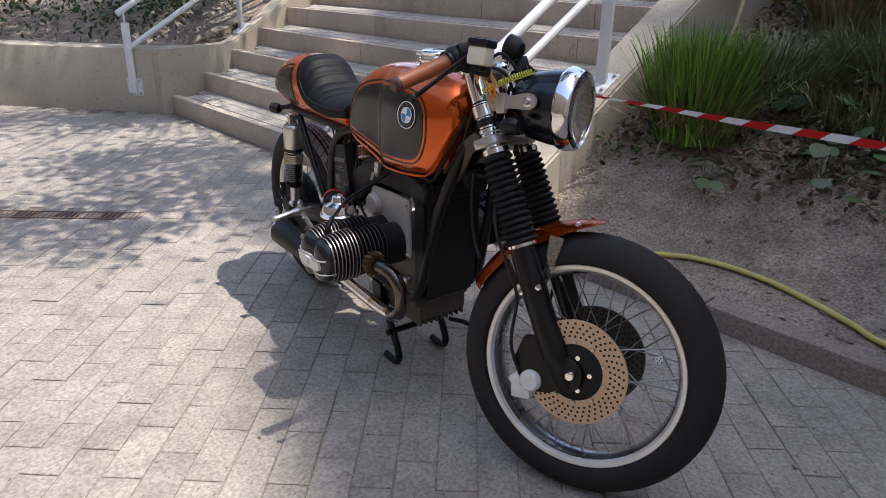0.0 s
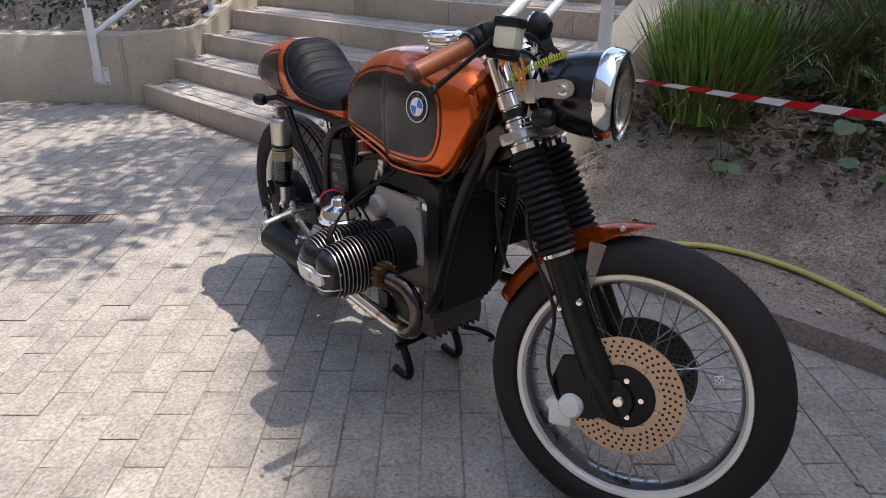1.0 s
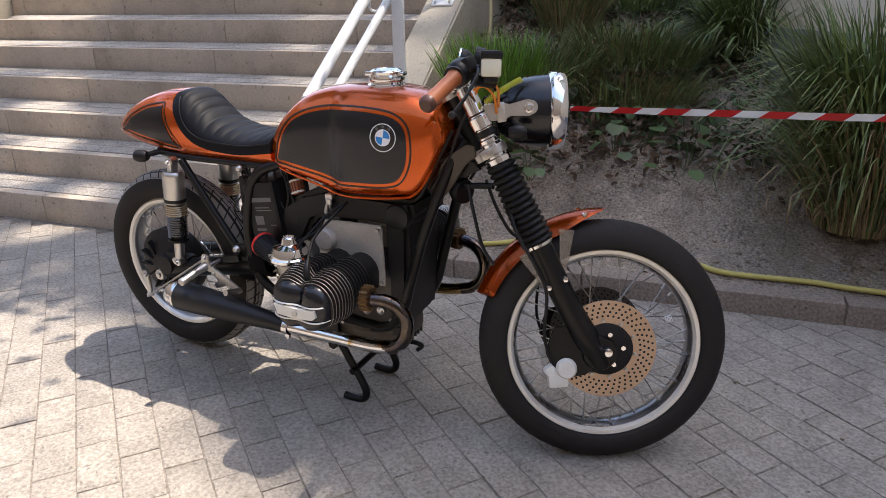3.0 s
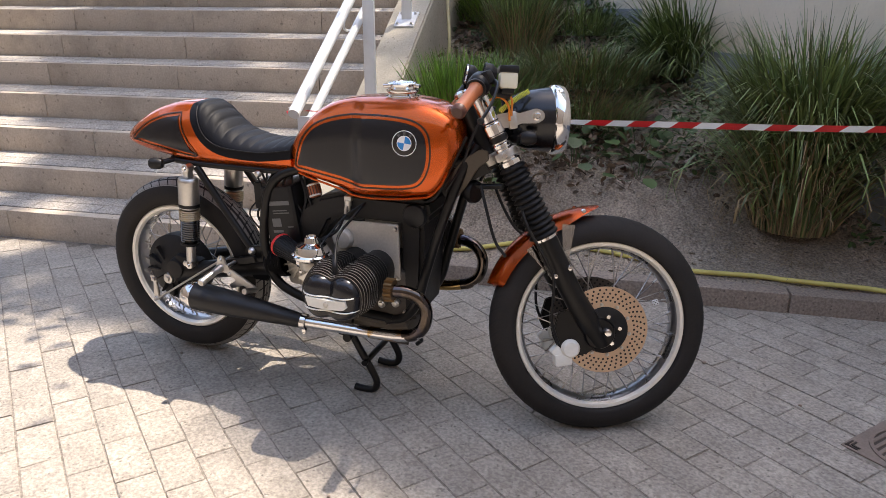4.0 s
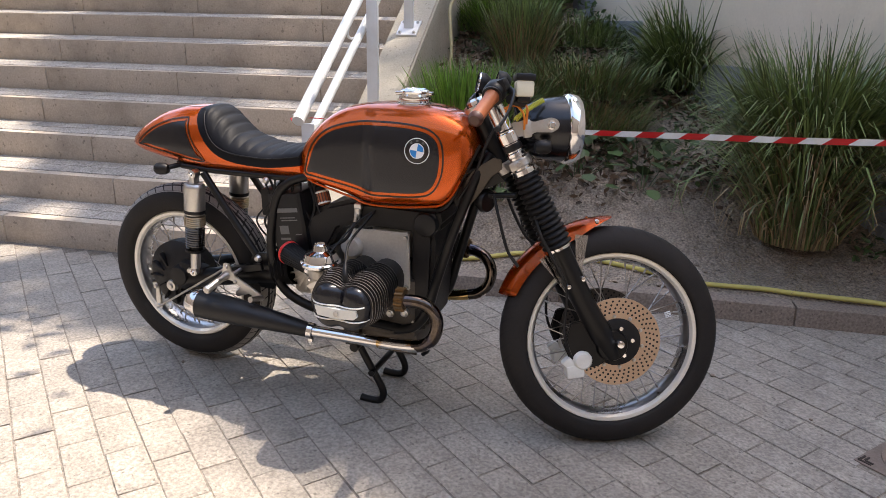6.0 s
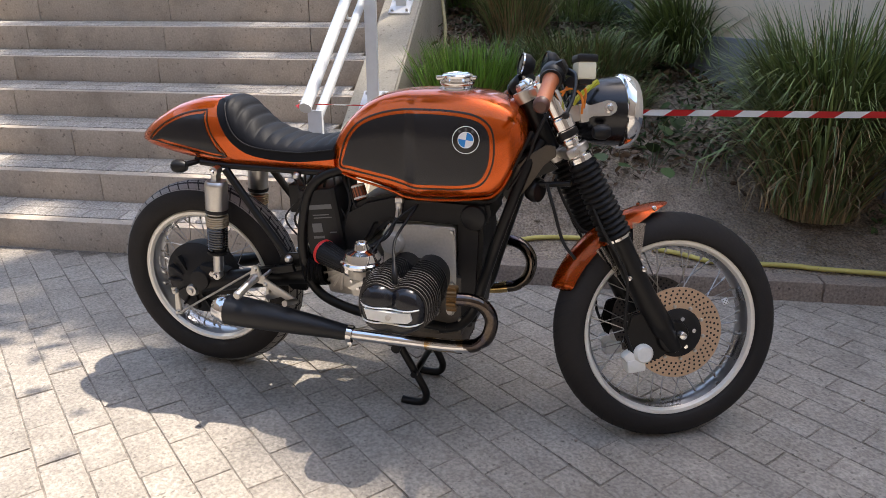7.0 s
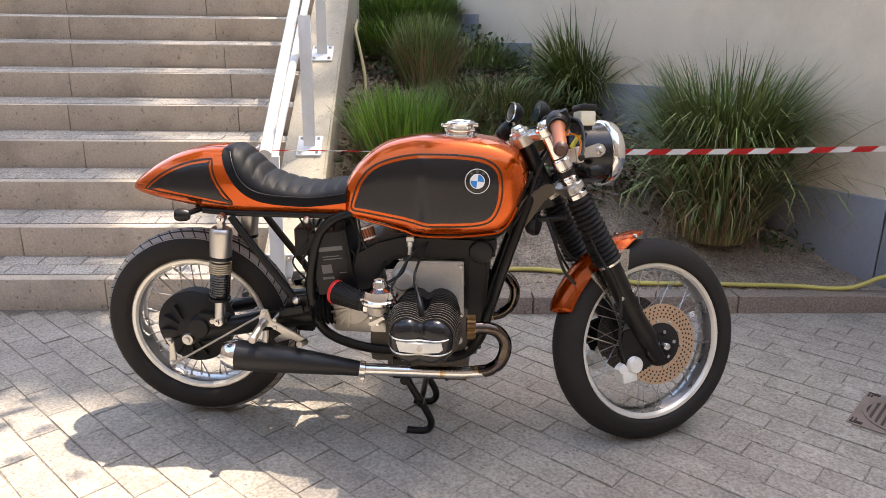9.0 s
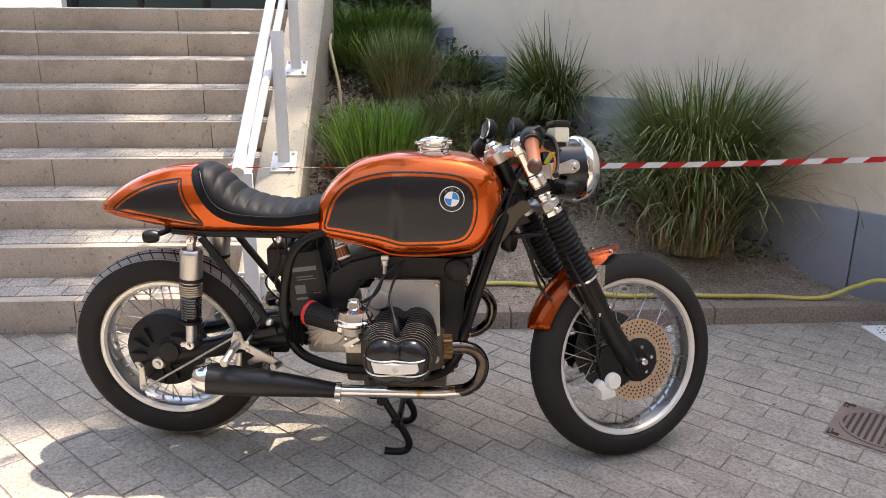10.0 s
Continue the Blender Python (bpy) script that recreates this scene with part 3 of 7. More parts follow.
def build_hose():
    pts = [(0.17, 1.45), (0.20, 1.357), (0.24, 1.25), (0.28, 1.168), (0.31, 1.02), (0.295, 0.83), (0.20, 0.56), (0.152, 0.42), (0.152, 0.119), (0.136, 0.0), (0.115, -0.28), (0.078, -0.43)]
    P = [(u, v, max(0.082, soil_z(u, v) - 0.008) + 0.0105) for u, v in pts]
    P += [(0.068, -0.53, 0.099), (0.060, -0.60, 0.124), (0.035, -0.66, 0.163), (-0.05, -0.76, 0.21), (-0.2, -1.05, 0.1), (-0.4, -1.5, 0.02)]
    ob = street("garden_hose", bm_tube(P, 0.0105, 12, 8), HOSE, "yellow garden hose lying along the kerb", "hose", "", smooth=60)
    return ob


def build_irrigation():
    P = [(2.23, 1.905, 1.31), (1.98, 1.895, 1.24), (1.82, 1.86, 1.13), (1.69, 1.82, 0.97), (1.60, 1.81, 0.83), (1.53, 1.80, 0.68)]
    street("irrigation_pipe", bm_tube(P, 0.011, 10, 8), HOSE_DULL, "pale irrigation pipe rising from the grass", "pipe", "", smooth=60)


def build_manhole():
    root = thing("manhole_cover", STREET @ pose(-0.945, -0.125, 0, 0, 0, -45), "square cast iron cover set in the paving", "manhole cover")
    part("rim", bm_box(0.285, 0.285, 0.02, pose(0, 0, -0.0085), 0.002), IRON_WORN, root)
    part("plate", bm_lathe([(0, -0.004), (0.124, -0.004), (0.124, 0.0018), (0, 0.0018)], 48, pose(0, 0, 0)), IRON_DARK, root)
    part("ring", bm_lathe([(0.124, 0.0), (0.124, 0.005), (0.113, 0.005), (0.113, 0.0)], 48, pose(0, 0, 0), True), IRON_WORN, root)
    for k in range(11):
        y = -0.1 + 0.02 * k
        part("rib", bm_box(2 * math.sqrt(0.115 ** 2 - y * y), 0.0115, 0.006, pose(0, y, 0.0015), 0.0015), IRON_WORN, root)
    for k in range(4):
        for a, b, w, d in ((0.118, 0.132, 0.036, 0.005), (0.132, 0.118, 0.005, 0.036), (0.110, 0.122, 0.022, 0.005), (0.122, 0.110, 0.005, 0.022)):
            part("corner_bar", bm_box(w, d, 0.004, pose(0, 0, 0.0025, 0, 0, 90 * k) @ pose(a, b, 0)), IRON_DARK, root)


def build_drain():
    root = thing("drain_grate", STREET @ pose(-1.085, 3.36, 0, 0, 0, 138.0), "rusty slotted iron drain channel in the paving", "drain")
    part("frame", bm_box(2.4, 0.1, 0.02, pose(1.2, 0, -0.012)), HOLE, root)
    for y in (-0.047, 0.047):
        part("edge_bar", bm_box(2.4, 0.01, 0.02, pose(1.2, y, -0.007)), IRON, root)
    bar = bm_box(0.012, 0.085, 0.014, pose(0, 0, -0.006))
    me = bpy.data.meshes.new("bar")
    bar.to_mesh(me)
    bar.free()
    me.materials.append(IRON)
    for k in range(96):
        ob = new("bar", me)
        ob.parent = root
        ob.location = (0.012 + k * 0.025, 0, 0)


build_right_railing()
build_left_railing()
build_tape()
build_hose()
build_irrigation()
build_manhole()
build_drain()

# ---- the motorcycle: X forward, Y to its left, Z up, from the ground under the rear axle ----
BIKE = pose(1.289, 2.416, 0.011, 1.18, 0.28, -93.0)
bike = thing("motorcycle", BIKE, "orange and black cafe racer motorcycle on its centre stand", "motorcycle")
MIRROR = Matrix.Diagonal((1, -1, 1, 1))
RAKE, STEER = 28.0, 26.2
FORK = Matrix.Translation((1.066, 0, 0.793)) @ Matrix.Rotation(radians(-RAKE), 4, "Y") @ Matrix.Rotation(radians(STEER), 4, "Z")
AXLE_F = Vector((0.074, -0.008, -0.597))           # in the steering frame
AXLE_R = Vector((0.012, 0, 0.306))


def bpart(name, bm, material, parent=None, label="", m=None, smooth=40):
    if m is not None:
        bm.transform(m)
    return part(name, bm, material, parent or bike, label, smooth)


def curve(keys):
    xs, ys = zip(*keys)
    P = smooth_path([(x, y, 0) for x, y in keys], 8)
    px, py = [p.x for p in P], [p.y for p in P]
    return lambda x: float(np.interp(x, px, py))


class Hull:
    """A smooth body lofted along X: top, bottom and half width, with squared oval sections."""

    def __init__(self, x0, x1, top, bottom, width, power=2.7, lean=0.0, under=None):
        self.x0, self.x1 = x0, x1
        self.top, self.bottom, self.width = curve(top), curve(bottom), curve(width)
        self.power, self.lean, self.under = power, lean, under or power

    def ring(self, x, seg=40, grow=0.0):
        t, b, w = self.top(x) + grow, self.bottom(x) - grow, max(0.002, self.width(x) + grow)
        c, h = (t + b) / 2, max(0.002, (t - b) / 2)
        pts = []
        for k in range(seg):
            a = 2 * math.pi * k / seg
            ca, sa = math.cos(a), math.sin(a)
            e = 2 / (self.power if sa >= 0 else self.under)
            y = w * math.copysign(abs(ca) ** e, ca)
            z = h * math.copysign(abs(sa) ** e, sa)
            y *= 1 - self.lean * z / h
            pts.append(Vector((x, y, c + z)))
        return pts

    def mesh(self, n=44, seg=40):
        q = [0.5 - 0.5 * math.cos(math.pi * i / n) for i in range(n + 1)]
        return bm_loft([self.ring(self.x0 + (self.x1 - self.x0) * s, seg) for s in q])

    def side(self, x, z, grow=0.0):
        """The half width of the body at x and height z."""
        t, b, w = self.top(x), self.bottom(x), self.width(x)
        c, h = (t + b) / 2, max(0.002, (t - b) / 2)
        k = min(0.985, abs(z - c) / h)
        n = self.power if z >= c else self.under
        return w * (1 - k ** n) ** (1 / n) * (1 - self.lean * (z - c) / h) + grow

    def patch(self, outline, lift=0.0008, rings=9, n=8, sign=-1):
        """A painted field on the side, filling a closed outline in X, Z."""
        P = smooth_path([(x, z, 0) for x, z in outline], n, True)
        c = sum(P, Vector()) / len(P)
        bm = bmesh.new()
        mid = bm.verts.new((c.x, sign * self.side(c.x, c.y, lift), c.y))
        prev = None
        for r in range(1, rings + 1):
            ring = []
            for p in P:
                q = c.lerp(p, r / rings)
                ring.append(bm.verts.new((q.x, sign * self.side(q.x, q.y, lift), q.y)))
            for i in range(len(P)):
                j = (i + 1) % len(P)
                if prev:
                    bm.faces.new((prev[i], prev[j], ring[j], ring[i]))
                else:
                    bm.faces.new((mid, ring[j], ring[i]))
            prev = ring
        return bm

    def line(self, outline, w=0.0035, inset=0.0, lift=0.001, n=8, sign=-1):
        """A thin painted line along a closed outline."""
        P = smooth_path([(x, z, 0) for x, z in outline], n, True)
        c = sum(P, Vector()) / len(P)
        bm = bmesh.new()
        rows = []
        for i, p in enumerate(P):
            d = (P[(i + 1) % len(P)] - P[i - 1]).normalized()
            nrm = Vector((-d.y, d.x, 0))
            if nrm.dot(c - p) < 0:
                nrm = -nrm
            rows.append([bm.verts.new((q.x, sign * self.side(q.x, q.y, lift), q.y)) for q in (p + nrm * inset, p + nrm * (inset + w))])
        for i in range(len(P)):
            a, b = rows[i], rows[(i + 1) % len(P)]
            bm.faces.new((a[0], b[0], b[1], a[1]))
        return bm


def inset_outline(outline, amount):
    c = sum((Vector((x, z)) for x, z in outline), Vector((0, 0))) / len(outline)
    out = []
    k = len(outline)
    for i in range(k):
        p0, p1, p2 = (Vector(outline[(i + j) % k]) for j in (-1, 0, 1))
        d = (p2 - p0).normalized()
        nrm = Vector((-d.y, d.x))
        if nrm.dot(c - p1) < 0:
            nrm = -nrm
        out.append(tuple(p1 + nrm * amount))
    return out


# -- wheels --
def wheel_frame(centre, m=Matrix.Identity(4)):
    """z of the lathe becomes the axle, pointing to the bike's left."""
    return m @ Matrix.Translation(centre) @ Matrix.Rotation(radians(-90), 4, "X")


def build_wheel(name, label, frame_m, r_tyre, r_rim, half, spokes, tread_pale):
    prof = []
    for k in range(25):
        a = -0.12 * math.pi + 1.24 * math.pi * k / 24
        y = -half * math.cos(a)
        rr = (r_tyre - half * 0.98) + half * 0.98 * math.sin(a) * (1.0 if math.sin(a) > 0 else 1.1)
        prof.append((max(rr, r_rim + 0.003), y))
    inner = [(r_rim - 0.002, half * 0.5), (r_rim - 0.002, -half * 0.5)]
    wheel = bpart(name, bm_lathe([(r_rim + 0.001, -0.029), (r_rim + 0.005, -0.036), (r_rim - 0.001, -0.0415), (r_rim - 0.010, -0.0400), (r_rim - 0.0165, -0.032), (r_rim - 0.024, -0.016), (r_rim - 0.026, 0), (r_rim - 0.024, 0.016),
                                  (r_rim - 0.0165, 0.032), (r_rim - 0.010, 0.0400), (r_rim - 0.001, 0.0415), (r_rim + 0.005, 0.036), (r_rim + 0.001, 0.029), (r_rim - 0.014, 0.0)], 96, frame_m, True), RIM_ALLOY, None, label)
    wheel.data.materials.append(RIM_CHANNEL)
    for f in wheel.data.polygons:
        c = frame_m.inverted() @ f.center
        if math.hypot(c.x, c.y) < r_rim - 0.0175:
            f.material_index = 1
    bpart("tyre", bm_lathe(prof + inner, 112, frame_m, True), RUBBER, wheel, "black rubber tyre with a grooved tread", smooth=60)
    # tread cuts: slanted grooves laid into the crown
    n = 52
    cut = bmesh.new()
    for k in range(n):
        for sgn in (-1, 1):
            a0 = 2 * math.pi * (k + 0.25 * sgn) / n
            prev = None
            for j in range(6):
                s = j / 5
                y = sgn * half * (0.05 + 0.80 * s)
                rr = (r_tyre - half * 0.98) + half * 0.98 * math.sqrt(max(0, 1 - (y / half) ** 2)) + 0.0007
                a = a0 + 0.10 * s ** 1.4
                w = 0.0028 / r_tyre * (1 - 0.3 * s)
                row = [cut.verts.new((rr * math.cos(a + h * w), rr * math.sin(a + h * w), y)) for h in (-1, 1)]
                if prev:
                    cut.faces.new((prev[0], prev[1], row[1], row[0]))
                prev = row
    bpart("tread_pattern", cut, GROOVE, wheel, "", frame_m)
    if tread_pale:
        crown = [((r_tyre - half * 0.98) + half * 0.98 * math.sqrt(1 - q * q) + 0.0003, half * q) for q in (-0.78, -0.65, -0.5, -0.25, 0, 0.25, 0.5, 0.65, 0.78)]
        bpart("tread_band", bm_lathe(crown, 112, frame_m), TREAD_SUN_DUST, wheel, "dusty worn tread band, its colour paled for sunlight", smooth=60)
    hub_r = 0.034
    bpart("hub", bm_lathe([(0, -0.06), (hub_r, -0.06), (hub_r + 0.014, -0.056), (hub_r + 0.014, -0.05), (hub_r - 0.006, -0.045), (hub_r - 0.006, 0.045), (hub_r + 0.014, 0.05), (hub_r + 0.014, 0.056), (hub_r, 0.06), (0, 0.06)], 32, frame_m), ALLOY, wheel)
    rng = random.Random(4)
    for k in range(spokes):
        side = 1 if k % 2 else -1
        lead = 0.34 if (k // 2) % 2 else -0.34
        a = 2 * math.pi * k / spokes
        p = Vector((0.045 * math.cos(a + lead * 3.0), 0.045 * math.sin(a + lead * 3.0), side * 0.052))
        q = Vector(((r_rim - 0.024) * math.cos(a), (r_rim - 0.024) * math.sin(a), side * 0.006))
        d = (q - p).normalized()
        bm = join(bm_rod(p, q, 0.0016, 5), bm_rod(q - d * 0.016, q, 0.003, 6))
        bpart("spoke", bm, SPOKE, wheel, "", frame_m)
    return wheel


FRONT_M = wheel_frame(AXLE_F, FORK)
REAR_M = wheel_frame(AXLE_R)
build_wheel("front_wheel", "alloy spoked front wheel turned to the left", FRONT_M, 0.3136, 0.242, 0.054, 40, False)
build_wheel("rear_wheel", "alloy spoked rear wheel with a dusty tyre, tread paled for sunlight", REAR_M, 0.3095, 0.219, 0.057, 40, True)


def build_disc(side, material, label):
    y = side * 0.076
    ro, ri = 0.1225, 0.062
    bm = bm_lathe([(ro, y - 0.0028), (ro, y + 0.0028), (ri, y + 0.0028), (ri, y - 0.0028)], 72, FRONT_M, True)
    disc = bpart("brake_disc", bm, material, None, label)
    holes = bmesh.new()
    for k in range(40):
        for j, rr in enumerate((0.084, 0.094, 0.104, 0.114)):
            a = 2 * math.pi * (k + 0.33 * j) / 40
            for f in (-1, 1):
                c = Vector((rr * math.cos(a), rr * math.sin(a), y + f * 0.0032))
                vs = [holes.verts.new(c + Vector((0.0031 * math.cos(b), 0.0031 * math.sin(b), 0))) for b in (math.pi * h / 4 for h in range(8))]
                holes.faces.new(vs)
    tagged(bpart("hole_pattern", holes, HOLE, disc, "", FRONT_M), kind="stuff")
    bpart("disc_carrier", bm_lathe([(0, y - side * 0.018), (0.02, y - side * 0.018), (0.066, y - side * 0.004), (0.066, y + side * 0.0045), (0.05, y + side * 0.010), (0.0, y + side * 0.010)], 48, FRONT_M), ENGINE_BLACK, disc)
    for k in range(10):
        a = 2 * math.pi * k / 10
        bpart("rivet", bm_lathe([(0.0, 0.006), (0.004, 0.005), (0.0055, 0.0)], 10, FRONT_M @ to_dir((0.072 * math.cos(a), 0.072 * math.sin(a), y + side * 0.003), (0, 0, side))), ALLOY, disc)
    for k in range(5):
        a = 2 * math.pi * k / 5 + 0.3
        bpart("carrier_bolt", bm_lathe([(0.0, 0.008), (0.006, 0.008), (0.007, 0.0)], 6, FRONT_M @ to_dir((0.040 * math.cos(a), 0.040 * math.sin(a), y + side * 0.009), (0, 0, side))), CHROME, disc)


build_disc(-1, DISC, "drilled brake disc with warm reflections put into its colour")
build_disc(1, DISC_DARK, "drilled dark brake disc")
# small white balance tag clipped on a spoke
tag_m = FRONT_M @ Matrix.Rotation(radians(6), 4, "Z")
tag = bpart("spoke_tag", bm_box(0.017, 0.017, 0.006, tag_m @ pose(0.178, 0, -0.013), 0.002), WHITE, None, "small white tag with dark dots on a spoke")
for a, b in ((0, 0), (-1, -1), (-1, 1), (1, -1), (1, 1)):
    bpart("tag_dot", bm_lathe([(0, 0.0006), (0.0016, 0.0)], 8, tag_m @ to_dir((0.178 + 0.0045 * a, 0.0045 * b, -0.0161), (0, 0, -1))), HOLE, tag)


# -- fork, in the steering frame: legs along z --
def fork_part(name, bm, material, parent=None, label="", smooth=40):
    return bpart(name, bm, material, parent, label, FORK, smooth)


LEG_X, LEG_Y = 0.034, 0.086
for s in (-1, 1):
    y = s * LEG_Y
    leg = fork_part("fork_tube", bm_lathe([(0, 0.150), (0.017, 0.150), (0.021, 0.146), (0.0225, 0.138), (0.0225, -0.1), (0, -0.1)], 24, pose(LEG_X, y, 0)), CHROME, None, "polished fork tube")
    # clamps, top to bottom
    for z0, z1, r, mt in ((0.126, 0.154, 0.030, CHROME), (0.054, 0.060, 0.0245, DARK_PLASTIC), (0.020, 0.052, 0.0265, CHROME), (0.0, 0.018, 0.0255, DARK_PLASTIC), (-0.018, -0.004, 0.0262, CHROME), (-0.046, -0.024, 0.0325, ALLOY), (-0.070, -0.052, 0.031, CHROME)):
        fork_part("fork_collar", bm_lathe([(0.0, z1), (r - 0.003, z1), (r, z1 - 0.003), (r, z0 + 0.003), (r - 0.003, z0), (0, z0)], 28, pose(LEG_X, y, 0)), mt, leg)
    fork_part("pinch_clamp", bm_box(0.03, 0.05, 0.024, pose(LEG_X - 0.02, y + s * 0.008, -0.036), 0.006), ALLOY, leg)
    fork_part("pinch_bolt", bm_rod((LEG_X - 0.012, y + s * 0.045, -0.036), (LEG_X - 0.012, y - s * 0.02, -0.036), 0.007, 10), CHROME, leg)
    prof = [(0.024, -0.066)]
    z = -0.071
    for k in range(14):
        r = 0.036 + 0.0055 * k / 13
        prof += [(r - 0.007, z), (r, z - 0.0045), (r + 0.0005, z - 0.009), (r - 0.007, z - 0.0140)]
        z -= 0.0152
    prof += [(0.034, z), (0.031, z - 0.006)]
    fork_part("fork_gaiter", bm_lathe(prof, 28, pose(LEG_X, y, 0)), BOOT_RUBBER, leg, "ribbed black rubber fork gaiter", 70)
    fork_part("gaiter_band", bm_lathe([(0.0330, z + 0.006), (0.0352, z + 0.004), (0.0352, z - 0.005), (0.0330, z - 0.007)], 28, pose(LEG_X, y, 0)), CHROME, leg)
    low = [(LEG_X, y, z), (LEG_X, y, -0.40), (LEG_X + 0.002, y, -0.47), (LEG_X + 0.008, y, -0.55), (LEG_X + 0.014, y, -0.632)]
    slider = fork_part("fork_slider", bm_tube(low, [0.031, 0.0305, 0.030, 0.033, 0.024], 20), FRAME_BLACK, None, "black painted fork slider")
    fork_part("axle_lug", bm_lathe([(0, -0.02), (0.040, -0.018), (0.045, -0.008), (0.045, 0.008), (0.040, 0.018), (0, 0.02)], 28, to_dir((AXLE_F.x - 0.018, y, AXLE_F.z), (0, 1, 0))), FRAME_BLACK, slider)
    fork_part("axle_end", bm_lathe([(0, 0.007), (0.009, 0.006), (0.0115, 0.002), (0.0115, -0.02)], 20, to_dir((AXLE_F.x, s * 0.118, AXLE_F.z), (0, s, 0))), CHROME, slider)
    for zz, xx in ((-0.39, LEG_X - 0.022), (-0.388, LEG_X + 0.022)):
        fork_part("slider_bolt", bm_lathe([(0, 0.007), (0.006, 0.006), (0.008, 0.0)], 12, to_dir((xx, y + s * 0.024, zz), (0, s, 0))), CHROME, slider)
    cal = fork_part("brake_caliper", join(bm_lathe([(0, 0.022), (0.020, 0.021), (0.026, 0.014), (0.027, -0.014), (0.02, -0.02), (0, -0.02)], 24, to_dir((-0.035, s * 0.088, -0.598), (0, s, 0))), bm_box(0.05, 0.045, 0.036, pose(-0.066, s * 0.082, -0.618, 0, 20, 0), 0.008), bm_box(0.03, 0.03, 0.05, pose(-0.07, s * 0.086, -0.60, 0, -15, 0), 0.008)), CALIPER, None, "pale painted brake caliper")
    fork_part("caliper_bracket", bm_plate([(-0.035, -0.045), (0.03, -0.06), (0.095, -0.05), (0.10, 0.02), (0.055, 0.075), (0.01, 0.085), (-0.035, 0.035)], 0.010, Matrix.Translation((-0.03, s * 0.088 + 0.005, -0.575)) @ Matrix.Rotation(radians(90), 4, "X"), 0.003), FRAME_BLACK, slider)
    fork_part("brake_hose", bm_tube([(-0.06, s * 0.09, -0.59), (-0.05, s * 0.11, -0.50), (0.0, s * 0.118, -0.40), (0.005, s * 0.128, -0.33), (0.0, s * 0.12, -0.22), (0.03, s * 0.07, -0.10), (0.05, s * 0.03, 0.0)], 0.0042, 8), DARK_PLASTIC, slider)
for z, r in ((-0.036, 0.03), (0.135, 0.02)):
    fork_part("fork_yoke", join(bm_box(0.055, 0.20, 0.022, pose(0.028, 0, z), 0.008), bm_lathe([(0, z + 0.016), (0.03, z + 0.014), (0.03, z - 0.016), (0, z - 0.016)], 24)), ALLOY)
bpart("steering_head", bm_lathe([(0, 0.125), (0.026, 0.125), (0.022, 0.11), (0.022, -0.03), (0.027, -0.045), (0, -0.045)], 28), FRAME_BLACK, None, "", Matrix.Translation((1.066, 0, 0.793)) @ Matrix.Rotation(radians(-RAKE), 4, "Y"))


# front mudguard: a shell over the tyre, wider at the crown
def build_mudguard():
    R = 0.330
    a0, a1 = radians(65), radians(133)     # angles about the axle, from forward
    bm = bmesh.new()
    rows = []
    n = 36
    for i in range(n + 1):
        a = a0 + (a1 - a0) * i / n
        end = min(1.0, (i / n) / 0.22, (1 - i / n) / 0.05)
        w = 0.056 * (0.3 + 0.7 * math.sqrt(end))
        deep = 0.1 + 0.9 * min(1.0, (i / n) / 0.3)
        row = []
        for j in range(13):
            b = (j / 12 - 0.5) * 2
            rr = R + 0.012 - (0.030 * b * b + (0.008 if abs(b) > 0.9 else 0)) * deep
            row.append(bm.verts.new((AXLE_F.x + rr * math.cos(a), w * b * (1.0 if abs(b) < 0.95 else 1.02), AXLE_F.z + rr * math.sin(a))))
        rows.append(row)
    for p, q in zip(rows, rows[1:]):
        for j in range(12):
            bm.faces.new((p[j], q[j], q[j + 1], p[j + 1]))
    bmesh.ops.solidify(bm, geom=bm.faces[:], thickness=0.003)
    guard = fork_part("front_mudguard", bm, ORANGE, None, "short orange front mudguard with black edge line", 60)
    for s in (-1, 1):
        for a_top, x_bot in ((83, LEG_X + 0.022), (106, LEG_X - 0.028)):
            a = radians(a_top)
            p = Vector((AXLE_F.x + (R - 0.02) * math.cos(a), s * 0.0585, AXLE_F.z + (R - 0.02) * math.sin(a)))
            q = Vector((x_bot, s * 0.070, -0.385))
            d = (q - p).normalized()
            side = Vector((1, 0, 0)) - d * d.x
            side.normalize()
            b = bmesh.new()
            ring = [b.verts.new(v) for v in (p - side * (0.018 if a_top < 90 else 0.012), p + side * (0.018 if a_top < 90 else 0.012), q + side * 0.007, q - side * 0.007)]
            b.faces.new(ring)
            bmesh.ops.solidify(b, geom=b.faces[:], thickness=0.004)
            fork_part("mudguard_stay", b, CHROME, guard, "polished tapered stay")
        fork_part("guard_bolt", bm_lathe([(0, 0.006), (0.005, 0.005), (0.007, 0)], 10, to_dir((AXLE_F.x + 0.334 * math.cos(radians(74)), s * 0.052, AXLE_F.z + 0.334 * math.sin(radians(74))), (0, s, 0.2))), CHROME, guard)


build_mudguard()


# headlamp, level with the ground and facing where the wheel points
LAMP = FORK @ Matrix.Translation((0.148, 0, 0.012)) @ Matrix.Rotation(radians(26), 4, "Y") @ Matrix.Rotation(radians(90), 4, "Y")
shell = bpart("headlamp", bm_lathe([(0, -0.085), (0.018, -0.083), (0.045, -0.072), (0.066, -0.05), (0.079, -0.02), (0.086, 0.02), (0.089, 0.055), (0.0, 0.056)], 56), BLACK_PAINT, None, "round black headlamp with a chrome rim", LAMP, 60)
